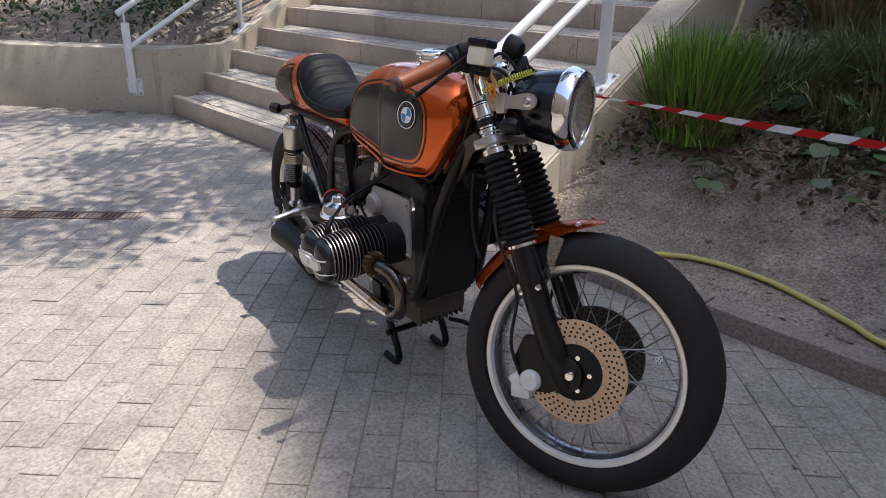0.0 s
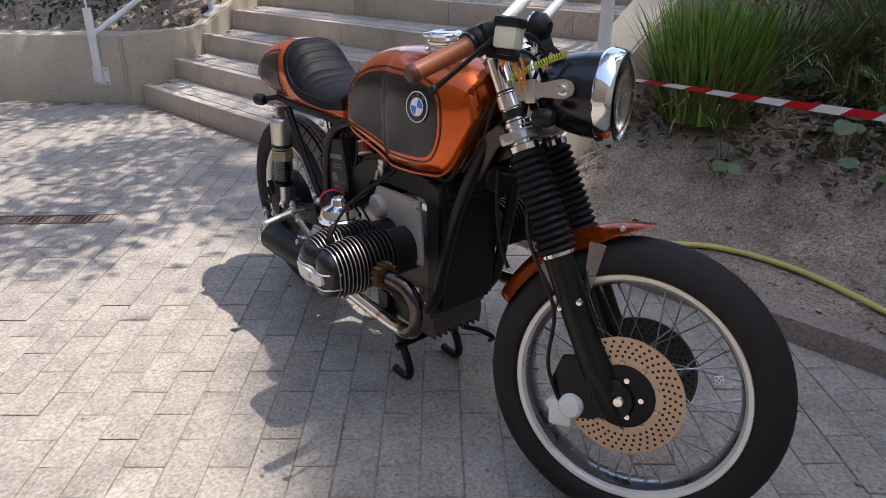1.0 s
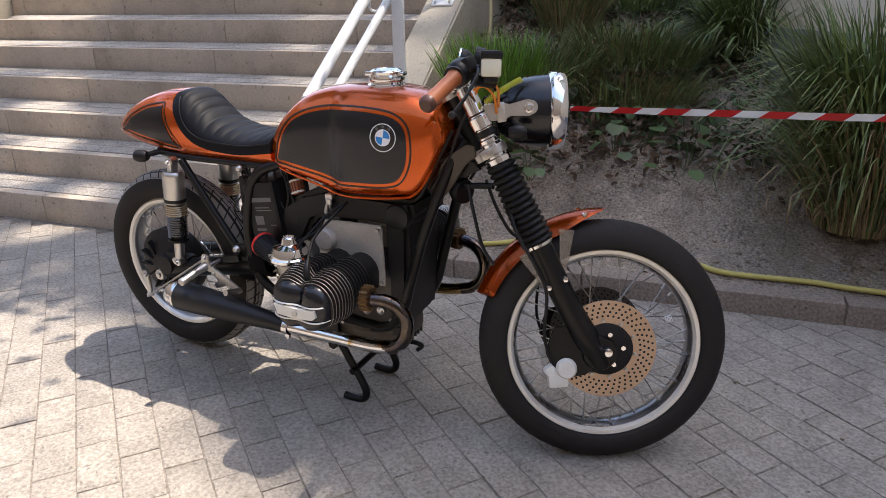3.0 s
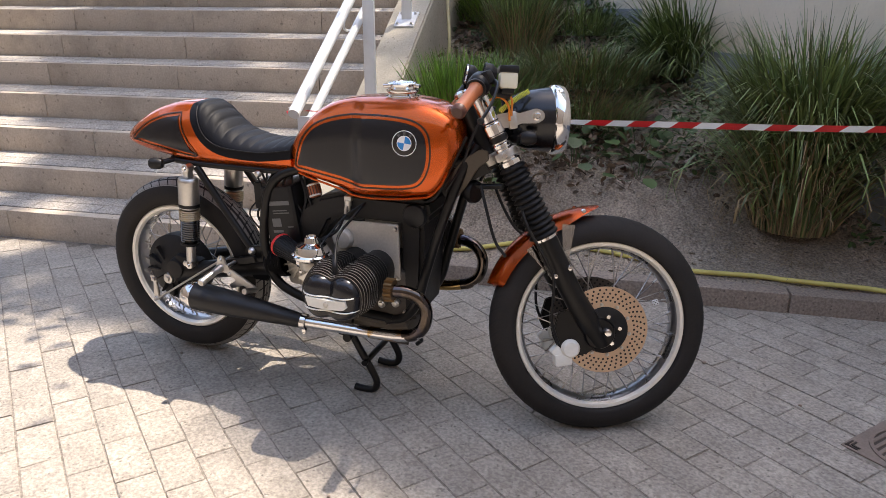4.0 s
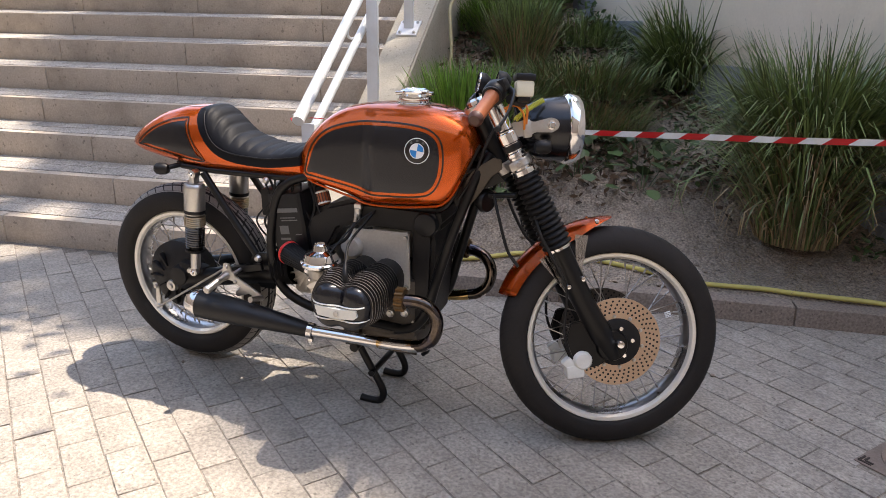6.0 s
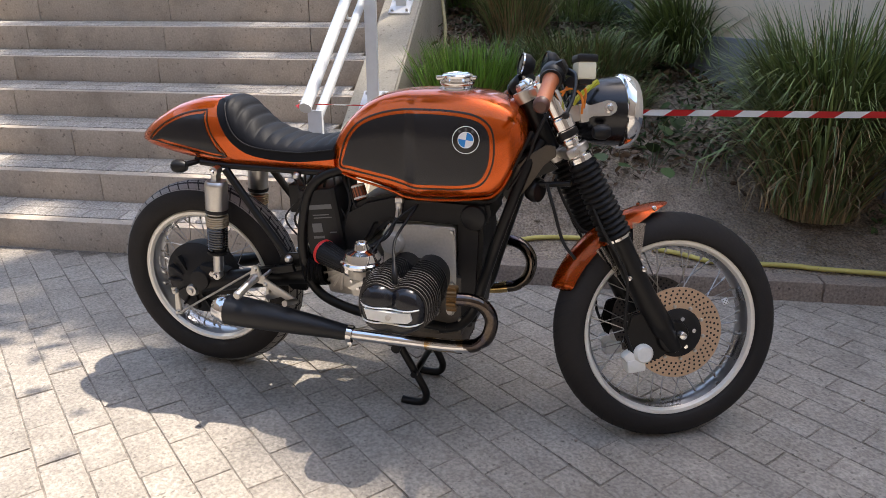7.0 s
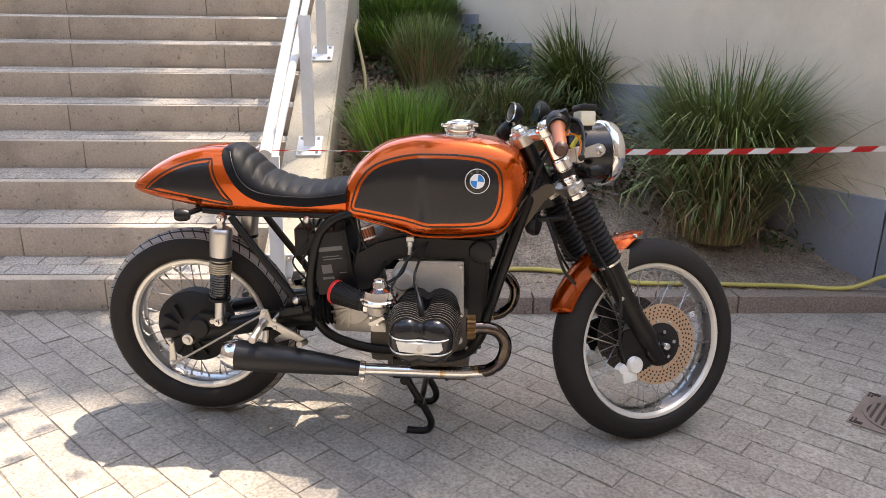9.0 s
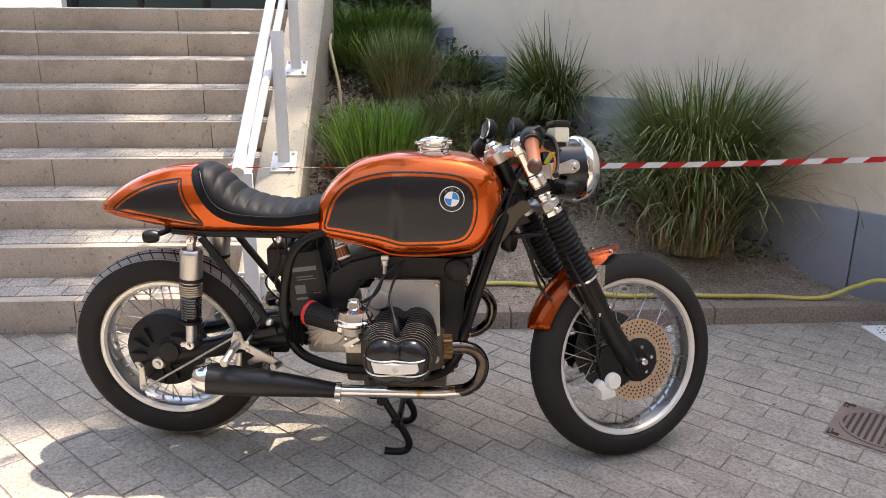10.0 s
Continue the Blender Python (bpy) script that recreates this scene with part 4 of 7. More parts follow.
bpart("rim", bm_lathe([(0.088, 0.050), (0.094, 0.052), (0.0965, 0.060), (0.0955, 0.072), (0.092, 0.086), (0.0875, 0.091), (0.084, 0.088), (0.084, 0.055)], 64, None, True), CHROME, shell, "polished chrome lamp rim", LAMP, 60)
bpart("lens", bm_lathe([(0.0, 0.104), (0.03, 0.1025), (0.06, 0.097), (0.085, 0.087), (0.085, 0.083), (0.06, 0.093), (0.03, 0.0985), (0.0, 0.100)], 48, LAMP), LENS, shell, "clear fluted lamp glass", smooth=80)
bpart("reflector", bm_lathe([(0.0, 0.030), (0.02, 0.032), (0.045, 0.045), (0.068, 0.062), (0.083, 0.078), (0.0835, 0.0575), (0.0, 0.0572)], 48, LAMP), REFLECTOR, shell, smooth=60)
flutes = bmesh.new()
for k in range(15):
    x = -0.056 + 0.008 * k
    h = math.sqrt(max(0.0, 0.068 ** 2 - x * x)) * 0.62
    flutes = join(flutes, bm_rod((x * 0.9, -h, 0.094 - 0.14 * (x * x)), (x * 0.9, h, 0.094 - 0.14 * (x * x)), 0.0011, 5))
bpart("lens_flutes", flutes, LENS, shell, "", LAMP @ Matrix.Rotation(radians(90), 4, "Z"))
for s in (-1, 1):
    ear = fork_part("lamp_bracket", bm_plate([(-0.105, -0.018), (-0.06, -0.020), (-0.045, -0.013), (0.0, -0.019), (0.017, -0.012), (0.022, 0.0), (0.017, 0.013), (0.0, 0.020), (-0.045, 0.014), (-0.06, 0.021), (-0.105, 0.019)], 0.006,
                    Matrix.Translation((0.149, s * 0.097 + 0.003, 0.018)) @ Matrix.Rotation(radians(18), 4, "Y") @ Matrix.Rotation(radians(90), 4, "X"), 0.002), ALLOY, None, "polished alloy headlamp bracket")
    fork_part("bracket_fold", bm_box(0.022, 0.02, 0.046, pose(0.086, s * 0.094, 0.037, 0, 18, 0), 0.004), ALLOY, ear)
    fork_part("bracket_bolt", bm_lathe([(0, 0.012), (0.006, 0.012), (0.008, 0.009), (0.008, 0.003), (0.0125, 0.002), (0.0125, -0.012)], 14, to_dir((0.149, s * 0.100, 0.018), (0, s, 0))), CHROME, ear)
    fork_part("front_indicator", bm_lathe([(0, -0.022), (0.013, -0.02), (0.018, -0.008), (0.019, 0.01), (0.014, 0.02), (0, 0.022)], 20, to_dir((0.10, s * 0.118, -0.022), (1, 0, -0.4))), DARK_PLASTIC, ear, "small black front indicator")


# handlebars: low clip-ons with tan grips
def build_bars():
    for s in (-1, 1):
        inner = Vector((0.046, s * 0.10, 0.160))
        mid = Vector((0.024, s * 0.178, 0.150))
        end = Vector((-0.052, s * 0.292, 0.118))
        bar = fork_part("clip_on_bar", bm_tube([inner, mid, mid.lerp(end, 0.3)], 0.011, 14), FRAME_BLACK, None, "black clip-on handlebar")
        d = (end - mid).normalized()
        grip = fork_part("grip", bm_tube([mid, mid.lerp(end, 0.15), mid.lerp(end, 0.92), end], [0.021, 0.0175, 0.0168, 0.0185], 24), GRIP_LEATHER, None, "tan brown rubber grip")
        fork_part("grip_end", bm_lathe([(0.0, 0.010), (0.012, 0.009), (0.018, 0.003), (0.0188, -0.006)], 24, to_dir(end, d)), GRIP_END, grip)
        fork_part("grip_flange", bm_lathe([(0.015, -0.004), (0.0255, -0.003), (0.0255, 0.004), (0.015, 0.004)], 24, to_dir(mid, d)), DARK_PLASTIC, grip)
        fork_part("switch_housing", join(bm_lathe([(0, -0.05), (0.024, -0.05), (0.029, -0.044), (0.029, -0.012), (0.025, -0.006), (0, -0.006)], 24, to_dir(mid, d)), bm_box(0.045, 0.04, 0.035, pose(0.055, s * 0.155, 0.162, 0, 0, s * 30), 0.008)), DARK_PLASTIC, bar, "black switch housing")
        lever = [Vector((0.075, s * 0.150, 0.150)), Vector((0.070, s * 0.205, 0.132)), Vector((0.030, s * 0.262, 0.100)), Vector((-0.015, s * 0.300, 0.075))]
        fork_part("lever", bm_tube(lever, [0.008, 0.007, 0.006, 0.0075], 10, flat=0.6), DARK_PLASTIC, bar, "black hand lever")
        fork_part("lever_ball", bm_lathe([(0, -0.009), (0.007, -0.006), (0.009, 0), (0.007, 0.006), (0, 0.009)], 12, pose(*lever[-1])), DARK_PLASTIC, bar)
    # fluid reservoir on the right bar
    res = fork_part("brake_reservoir", bm_box(0.045, 0.045, 0.040, pose(0.105, -0.178, 0.135, 0, 28, 0) @ pose(0, 0, -0.003), 0.007), FLUID, None, "square translucent brake fluid reservoir with a black lid")
    fork_part("reservoir_lid", bm_box(0.050, 0.050, 0.018, pose(0.105, -0.178, 0.135, 0, 28, 0) @ pose(0, 0, 0.024), 0.006), DARK_PLASTIC, res)
    for k in range(3):
        fork_part("lid_rib", bm_box(0.030, 0.004, 0.002, pose(0.105, -0.178, 0.135, 0, 28, 0) @ pose(0, -0.012 + 0.012 * k, 0.0335)), GUSSET, res)
    fork_part("reservoir_base", bm_box(0.032, 0.032, 0.014, pose(0.105, -0.178, 0.135, 0, 28, 0) @ pose(0, 0, -0.028), 0.005), DARK_PLASTIC, res)
    fork_part("master_cylinder", bm_tube([(0.095, -0.14, 0.105), (0.06, -0.185, 0.125)], [0.014, 0.012], 14), DARK_PLASTIC, res)
    # small round instruments
    for x, y, z, r, nm in ((0.095, 0.03, 0.178, 0.031, "speedometer"), (0.06, 0.12, 0.203, 0.030, "bar_mirror")):
        g = fork_part(nm, bm_lathe([(0, -0.030), (r * 0.6, -0.028), (r, -0.012), (r, 0.006), (r * 0.93, 0.010), (r * 0.9, 0.006), (0, 0.006)], 32, pose(x, y, z, 0, -52, 0)), DARK_PLASTIC, None, "small round black speedometer" if nm == "speedometer" else "small round bar mirror")
        fork_part("dial_ring", bm_lathe([(r * 0.93, 0.0085), (r * 1.03, 0.0085), (r * 1.03, 0.004), (r * 0.93, 0.004)], 32, pose(x, y, z, 0, -52, 0), True), DARK_PLASTIC if nm == "speedometer" else CHROME, g)
        fork_part("dial_face", bm_lathe([(0, 0.0078), (r * 0.92, 0.0075)], 32, pose(x, y, z, 0, -52, 0)), DARK_GLASS, g)
        fork_part("stalk", bm_tube([(x - 0.01, y, z - 0.02), (x - 0.02, y, z - 0.05)], 0.005, 8), CHROME, g)
    for s in (-1, 1):
        fork_part("top_nut", bm_lathe([(0, 0.02), (0.013, 0.018), (0.021, 0.008), (0.022, 0.0)], 20, pose(LEG_X, s * LEG_Y, 0.151)), CHROME)
    fork_part("stem_nut", bm_lathe([(0, 0.024), (0.012, 0.022), (0.017, 0.014), (0.017, 0.0)], 6, pose(0, 0, 0.146)), CHROME)


build_bars()
# coiled yellow-green cable over the headlamp and loose wires
coil = []
ca, cb, cc = Vector((0.062, -0.125, 0.072)), Vector((0.115, -0.09, 0.085)), Vector((0.165, -0.06, 0.085))
for k in range(181):
    s = k / 180
    base = ca.lerp(cb, s).lerp(cb.lerp(cc, s), s)
    ang = s * 2 * math.pi * 22
    coil.append(base + Vector((0.0, 0.006 * math.cos(ang), 0.006 * math.sin(ang))))
fork_part("coiled_cable", bm_tube(coil, 0.0017, 5, raw=True), YELLOW, None, "yellow-green coiled cable sheath")
for pts, mt in (([(0.05, -0.115, 0.10), (0.08, -0.135, 0.12), (0.10, -0.14, 0.09), (0.085, -0.12, 0.05)], ORANGE_WIRE), ([(0.05, -0.118, 0.11), (0.075, -0.14, 0.105), (0.085, -0.14, 0.075), (0.075, -0.118, 0.04)], ORANGE_WIRE),
                ([(0.06, -0.10, 0.14), (0.10, -0.06, 0.10), (0.08, -0.02, 0.02), (0.02, 0.0, -0.05)], DARK_PLASTIC), ([(0.06, 0.10, 0.14), (0.11, 0.05, 0.12), (0.06, 0.02, 0.0), (-0.05, 0.02, -0.08)], DARK_PLASTIC),
                ([(0.02, -0.03, 0.14), (0.09, -0.02, 0.16), (0.10, 0.02, 0.06), (0.03, 0.03, -0.06)], DARK_PLASTIC)):
    fork_part("cable", bm_tube(pts, 0.003 if mt is ORANGE_WIRE else 0.004, 7), mt)

# -- tank --
TANK = Hull(0.494, 1.022,
            [(0.494, 0.745), (0.505, 0.80), (0.55, 0.858), (0.61, 0.898), (0.69, 0.918), (0.78, 0.925), (0.87, 0.924), (0.94, 0.912), (0.99, 0.888), (1.012, 0.855), (1.022, 0.82)],
            [(0.494, 0.735), (0.505, 0.698), (0.56, 0.684), (0.62, 0.670), (0.675, 0.655), (0.705, 0.644), (0.76, 0.645), (0.84, 0.650), (0.91, 0.658), (0.945, 0.666), (0.972, 0.694), (0.995, 0.745), (1.012, 0.79), (1.022, 0.812)],
            [(0.494, 0.070), (0.505, 0.092), (0.55, 0.104), (0.62, 0.1065), (0.69, 0.1055), (0.707, 0.1065), (0.721, 0.112), (0.736, 0.1185), (0.757, 0.1228), (0.81, 0.126), (0.88, 0.125), (0.94, 0.117), (0.98, 0.102), (1.01, 0.075), (1.022, 0.040)], 2.9, 0.05, 6.5)
tank = bpart("fuel_tank", TANK.mesh(120, 64), ORANGE, None, "metallic burnt orange fuel tank with black side panels", smooth=70)
for s in (-1, 1):
    bpart("seam", bm_tube([(x, s * TANK.width(x) * 0.965, TANK.bottom(x) + 0.004) for x in (0.505, 0.56, 0.62, 0.675, 0.705, 0.76, 0.84, 0.91, 0.945, 0.972, 0.99)], 0.0034, 7), ORANGE, tank)
TANK_LINE = [(0.521, 0.717), (0.524, 0.752), (0.546, 0.806), (0.585, 0.846), (0.65, 0.871), (0.735, 0.883), (0.83, 0.884), (0.90, 0.874), (0.938, 0.846), (0.949, 0.80), (0.944, 0.745), (0.920, 0.702), (0.875, 0.686), (0.79, 0.680), (0.725, 0.678), (0.66, 0.692), (0.56, 0.709)]
for s in (-1, 1):
    bpart("side_panel", TANK.patch(inset_outline(TANK_LINE, 0.0125), 0.0012, 22, sign=s), BLACK_PAINT, tank, "satin black painted tank panel", smooth=70)
    bpart("pinstripe", TANK.line(TANK_LINE, 0.0042, 0.0, 0.0014, 14, sign=s), STRIPE, tank)
    # roundel: dark ring, pale rims, blue and white quarters
    x, z = 0.877, 0.815
    y = TANK.side(x, z)
    y2 = TANK.side(x, z + 0.03)
    badge_m = to_dir((x, s * (y + 0.001), z), (0.12, s, (y - y2) / 0.03)) @ Matrix.Rotation(radians(45), 4, "Z")
    badge = bpart("roundel", bm_lathe([(0, 0.003), (0.0325, 0.003), (0.035, 0.0015), (0.035, -0.002)], 48, badge_m), STRIPE, None, "round enamel badge with blue and white quarters")
    for r0, r1 in ((0.0345, 0.0325), (0.0205, 0.0185)):
        bpart("badge_ring", bm_lathe([(r0, 0.0032), (r0, 0.0040), (r1, 0.0040), (r1, 0.0032)], 48, badge_m, True), WHITE, badge)
    for k in range(4):
        bm = bmesh.new()
        a0 = k * math.pi / 2 + radians(45 - 8) * (1 if s < 0 else -1)
        pts = [(0, 0)] + [(0.0187 * math.cos(a0 + j * math.pi / 16), 0.0187 * math.sin(a0 + j * math.pi / 16)) for j in range(9)]
        bm = bm_plate(pts, 0.0008, badge_m @ Matrix.Translation((0, 0, 0.0031)))
        bpart("badge_quarter", bm, BLUE if k % 2 else WHITE, badge)
    for k in range(3):
        ang = radians(90 + (k - 1) * 38)
        mm = badge_m @ Matrix.Rotation(radians(-45), 4, "Z") @ Matrix.Rotation(ang - math.pi / 2, 4, "Z") @ Matrix.Translation((0, 0.0265, 0.0033))
        bpart("badge_bar", bm_box(0.0065, 0.0065, 0.0006, mm), PALE_PRINT, badge)
# filler cap
cap_m = Matrix.Translation((0.822, 0.0, 0.921))
cap = bpart("filler_cap", bm_lathe([(0.047, -0.006), (0.050, 0.0), (0.049, 0.004), (0.041, 0.006), (0.040, 0.011), (0.0445, 0.013), (0.046, 0.017), (0.045, 0.022), (0.039, 0.024), (0.037, 0.029), (0.040, 0.031), (0.041, 0.036), (0.037, 0.040), (0.030, 0.041), (0.026, 0.038), (0, 0.037)], 56, cap_m), CHROME, None, "chrome flip filler cap")
bpart("cap_latch", bm_box(0.03, 0.02, 0.01, cap_m @ pose(-0.038, -0.014, 0.030, 0, 0, 25), 0.003), CHROME, cap)
bpart("cap_hinge", bm_box(0.022, 0.024, 0.01, cap_m @ pose(0.040, 0.006, 0.030), 0.003), CHROME, cap)
# knob on the tank shoulder
bpart("tank_knob", join(bm_lathe([(0, 0.016), (0.008, 0.015), (0.010, 0.008), (0.006, 0.0)], 14, to_dir((0.956, -0.083, 0.842), (0.2, -1, 0.2))), bm_rod((0.948, -0.088, 0.845), (0.968, -0.086, 0.845), 0.004, 8)), DARK_PLASTIC, tank)

# -- seat and tail --
COWL_TOP = [(-0.158, 0.748), (-0.145, 0.768), (-0.10, 0.803), (-0.05, 0.833), (0.0, 0.855), (0.068, 0.873), (0.13, 0.879), (0.148, 0.879), (0.24, 0.879)]
COWL_LOW = [(-0.158, 0.742), (-0.145, 0.736), (-0.10, 0.726), (-0.05, 0.717), (0.008, 0.707), (0.08, 0.697), (0.148, 0.691), (0.24, 0.690)]
COWL_WIDTH = [(-0.158, 0.012), (-0.145, 0.034), (-0.10, 0.063), (-0.05, 0.081), (0.0, 0.092), (0.08, 0.100), (0.148, 0.102), (0.24, 0.102)]
COWL = Hull(-0.158, 0.148, COWL_TOP, COWL_LOW, COWL_WIDTH, 2.5, 0.12, 3.6)
cowl = bpart("seat_cowl", COWL.mesh(40, 48), ORANGE, None, "orange tail cowl with black side fields", smooth=70)


def flank(x, z):
    """Half width of the tail's side, carried on forward under the seat."""
    return COWL.side(min(x, 0.2), max(z, 0.704 if x > 0.15 else 0.6935))


seat_low = curve([(0.139, 0.872), (0.143, 0.858), (0.152, 0.836), (0.167, 0.806), (0.195, 0.766), (0.232, 0.740), (0.28, 0.727), (0.34, 0.722), (0.40, 0.722), (0.47, 0.731), (0.508, 0.737)])
base_low = curve([(0.12, 0.692), (0.25, 0.690), (0.40, 0.692), (0.508, 0.699)])
bm = bmesh.new()
rows = []
for i in range(49):
    x = 0.132 + (0.505 - 0.132) * i / 48
    lo, hi = base_low(x), seat_low(max(x, 0.139))
    up = [(min(0.104, flank(x, lo + (hi - lo) * q) + 0.0007), lo + (hi - lo) * q) for q in (0.0, 0.03, 0.08, 0.16, 0.28, 0.42, 0.58, 0.72, 0.84, 0.93, 1.0)]
    rows.append([Vector((x, -y, z)) for y, z in up] + [Vector((x, y, z)) for y, z in reversed(up)])
bpart("seat_base", bm_loft(rows), ORANGE, cowl, "orange seat base rail", smooth=50)
COWL_LINE = [(-0.098, 0.755), (-0.05, 0.795), (0.0, 0.822), (0.05, 0.840), (0.106, 0.850), (0.117, 0.846), (0.122, 0.82), (0.133, 0.79), (0.154, 0.755), (0.174, 0.729), (0.172, 0.719), (0.14, 0.719), (0.07, 0.731), (0.0, 0.741), (-0.06, 0.748)]
for s in (-1, 1):
    bpart("cowl_field", COWL.patch(inset_outline(COWL_LINE, 0.011), 0.0016, sign=s), BLACK_PAINT, cowl, "satin black painted field")
    bpart("pinstripe", COWL.line(COWL_LINE, 0.0036, 0.0, 0.0018, sign=s), STRIPE, cowl)
top_line = [(x, 0.0, COWL.top(x) + 0.0006) for x in (-0.12 + 0.26 * k / 17 for k in range(18))]
for s in (-1, 1):
    bm = bmesh.new()
    prev = None
    for x, _, z in top_line:
        w = COWL.width(x)
        yy = s * w * 0.30
        h = (COWL.top(x) - COWL.bottom(x)) / 2
        zz = COWL.bottom(x) + h + h * (1 - 0.36 ** 2.5) ** (1 / 2.5) + 0.001
        row = [bm.verts.new((x, yy, zz)), bm.verts.new((x, yy + s * 0.003, zz - 0.0005))]
        if prev:
            bm.faces.new((prev[0], prev[1], row[1], row[0]))
        prev = row
    bpart("pinstripe", bm, STRIPE, cowl)

# the seat: a plain upright border, piping, and a cross-ribbed cushion that climbs the raised back
seat_top = curve([(0.139, 0.874), (0.146, 0.879), (0.165, 0.881), (0.182, 0.877), (0.205, 0.860), (0.235, 0.832), (0.268, 0.803), (0.335, 0.779), (0.403, 0.772), (0.47, 0.784), (0.508, 0.790)])
seat_edge = curve([(0.139, 0.873), (0.150, 0.872), (0.163, 0.866), (0.176, 0.842), (0.196, 0.802), (0.222, 0.773), (0.258, 0.757), (0.31, 0.750), (0.40, 0.748), (0.47, 0.757), (0.508, 0.764)])
NX, NW, ND = 110, 6, 26
grid = []
for i in range(NX + 1):
    x = 0.1395 + (0.506 - 0.1395) * i / NX
    lo, hi, mid = seat_low(x), seat_top(x), seat_edge(x)
    edge = min(0.105, flank(x, mid) + 0.003)
    row = [Vector((x, -min(0.1055, flank(x, lo + (mid - lo) * q / NW) + 0.003), lo + (mid - lo) * q / NW)) for q in range(NW)]
    for k in range(ND + 1):
        y = edge * math.sin((k / ND - 0.5) * math.pi)
        z = mid + (hi - mid) * (1 - abs(y / edge) ** 3.2) ** 0.75
        inner = min(1.0, max(0.0, (edge - 0.012 - abs(y)) / 0.012)) * min(1.0, max(0.0, (x - 0.17) / 0.02))
        steep = math.hypot(1, (seat_top(x + 0.004) - seat_top(x - 0.004)) / 0.008)
        rib = abs(math.sin(math.pi * (x * 0.55 + 0.45 * (x + 0.9 * (0.885 - hi))) / 0.037))
        z -= 0.0065 * (1 - rib ** 0.35) * inner * min(steep, 1.6)
        row.append(Vector((x, y, z)))
    row += [Vector((p.x, -p.y, p.z)) for p in reversed(row[:NW])]
    grid.append(row)
seat = bpart("seat", bm_loft(grid), LEATHER, None, "black ribbed vinyl solo seat with a raised back", smooth=60)
for s in (-1, 1):
    xs = [0.163 + (0.505 - 0.163) * (k / 22) ** 1.4 for k in range(23)]
    bpart("piping", bm_tube([(x, s * (min(0.105, flank(x, seat_edge(x)) + 0.003) + 0.0004), seat_edge(x)) for x in xs], 0.0024, 8), BOOT_RUBBER, seat)

# -- frame --
frame_root = bpart("frame", bm_tube([(1.06, 0, 0.80), (0.9, 0, 0.775), (0.6, 0, 0.70), (0.45, 0, 0.69)], 0.02, 14), FRAME_BLACK, None, "black tubular steel frame")


def both(name, pts, r, material=FRAME_BLACK, parent=None, label="", seg=12, n=6, flat=1.0):
    for s in (1, -1):
        bpart(name, bm_tube([(x, s * y, z) for x, y, z in pts], r, seg, n, flat=flat), material, parent or frame_root, label)


both("loop_tube", [(0.52, -0.085, 0.705), (0.465, -0.098, 0.684), (0.424, -0.105, 0.636), (0.402, -0.108, 0.548), (0.394, -0.108, 0.457), (0.405, -0.107, 0.384), (0.450, -0.105, 0.325), (0.547, -0.103, 0.290), (0.66, -0.103, 0.282), (0.82, -0.10, 0.272)], 0.0145)
both("down_tube", [(1.055, -0.022, 0.80), (1.02, -0.055, 0.735), (0.967, -0.088, 0.575), (0.925, -0.098, 0.43), (0.90, -0.10, 0.34), (0.86, -0.10, 0.285), (0.80, -0.10, 0.265)], 0.0145)
both("upper_tube", [(1.05, -0.025, 0.765), (0.95, -0.05, 0.745), (0.80, -0.05, 0.73), (0.60, -0.05, 0.71), (0.46, -0.09, 0.692)], 0.013)
both("subframe_tube", [(0.50, -0.09, 0.694), (0.35, -0.092, 0.694), (0.18, -0.092, 0.694), (0.08, -0.088, 0.698)], 0.0095)
both("subframe_strut", [(0.165, -0.100, 0.685), (0.25, -0.104, 0.566), (0.346, -0.108, 0.437)], 0.0115)
for s in (-1, 1):
    bpart("head_gusset", bm_plate([(0.93, 0.70), (1.06, 0.77), (1.10, 0.735), (1.04, 0.705), (0.97, 0.64)], 0.012, Matrix(((1, 0, 0, 0), (0, 0, 1, s * 0.034 - 0.006), (0, 1, 0, 0), (0, 0, 0, 1))), 0.002), FRAME_BLACK, frame_root)
    bpart("pivot_plate", bm_plate([(0.33, 0.45), (0.40, 0.46), (0.425, 0.40), (0.40, 0.34), (0.35, 0.34), (0.31, 0.40)], 0.012, Matrix(((1, 0, 0, 0), (0, 0, 1, s * 0.112 - 0.006), (0, 1, 0, 0), (0, 0, 0, 1))), 0.003), FRAME_BLACK, frame_root)
    bpart("pivot_bolt", bm_lathe([(0, 0.012), (0.007, 0.011), (0.011, 0.006), (0.013, 0.0)], 16, to_dir((0.352, s * 0.119, 0.437), (0, s, 0))), ALLOY, frame_root)
    bpart("subframe_bolt", bm_lathe([(0, 0.010), (0.006, 0.009), (0.010, 0.004), (0.011, 0.0)], 16, to_dir((0.392, s * 0.108, 0.684), (0, s, 0))), ALLOY, frame_root)

# swinging arm, shaft and final drive
bpart("swingarm", join(bm_tube([(0.40, -0.085, 0.385), (0.28, -0.092, 0.365), (0.14, -0.092, 0.335), (0.04, -0.085, 0.312)], [0.040, 0.032, 0.030, 0.036], 20), bm_tube([(0.40, 0.085, 0.385), (0.25, 0.095, 0.355), (0.0, 0.095, 0.306)], [0.03, 0.022, 0.022], 14), bm_rod((0.39, -0.1, 0.39), (0.39, 0.1, 0.39), 0.03, 16)), FRAME_BLACK, None, "black swinging arm with enclosed drive shaft")
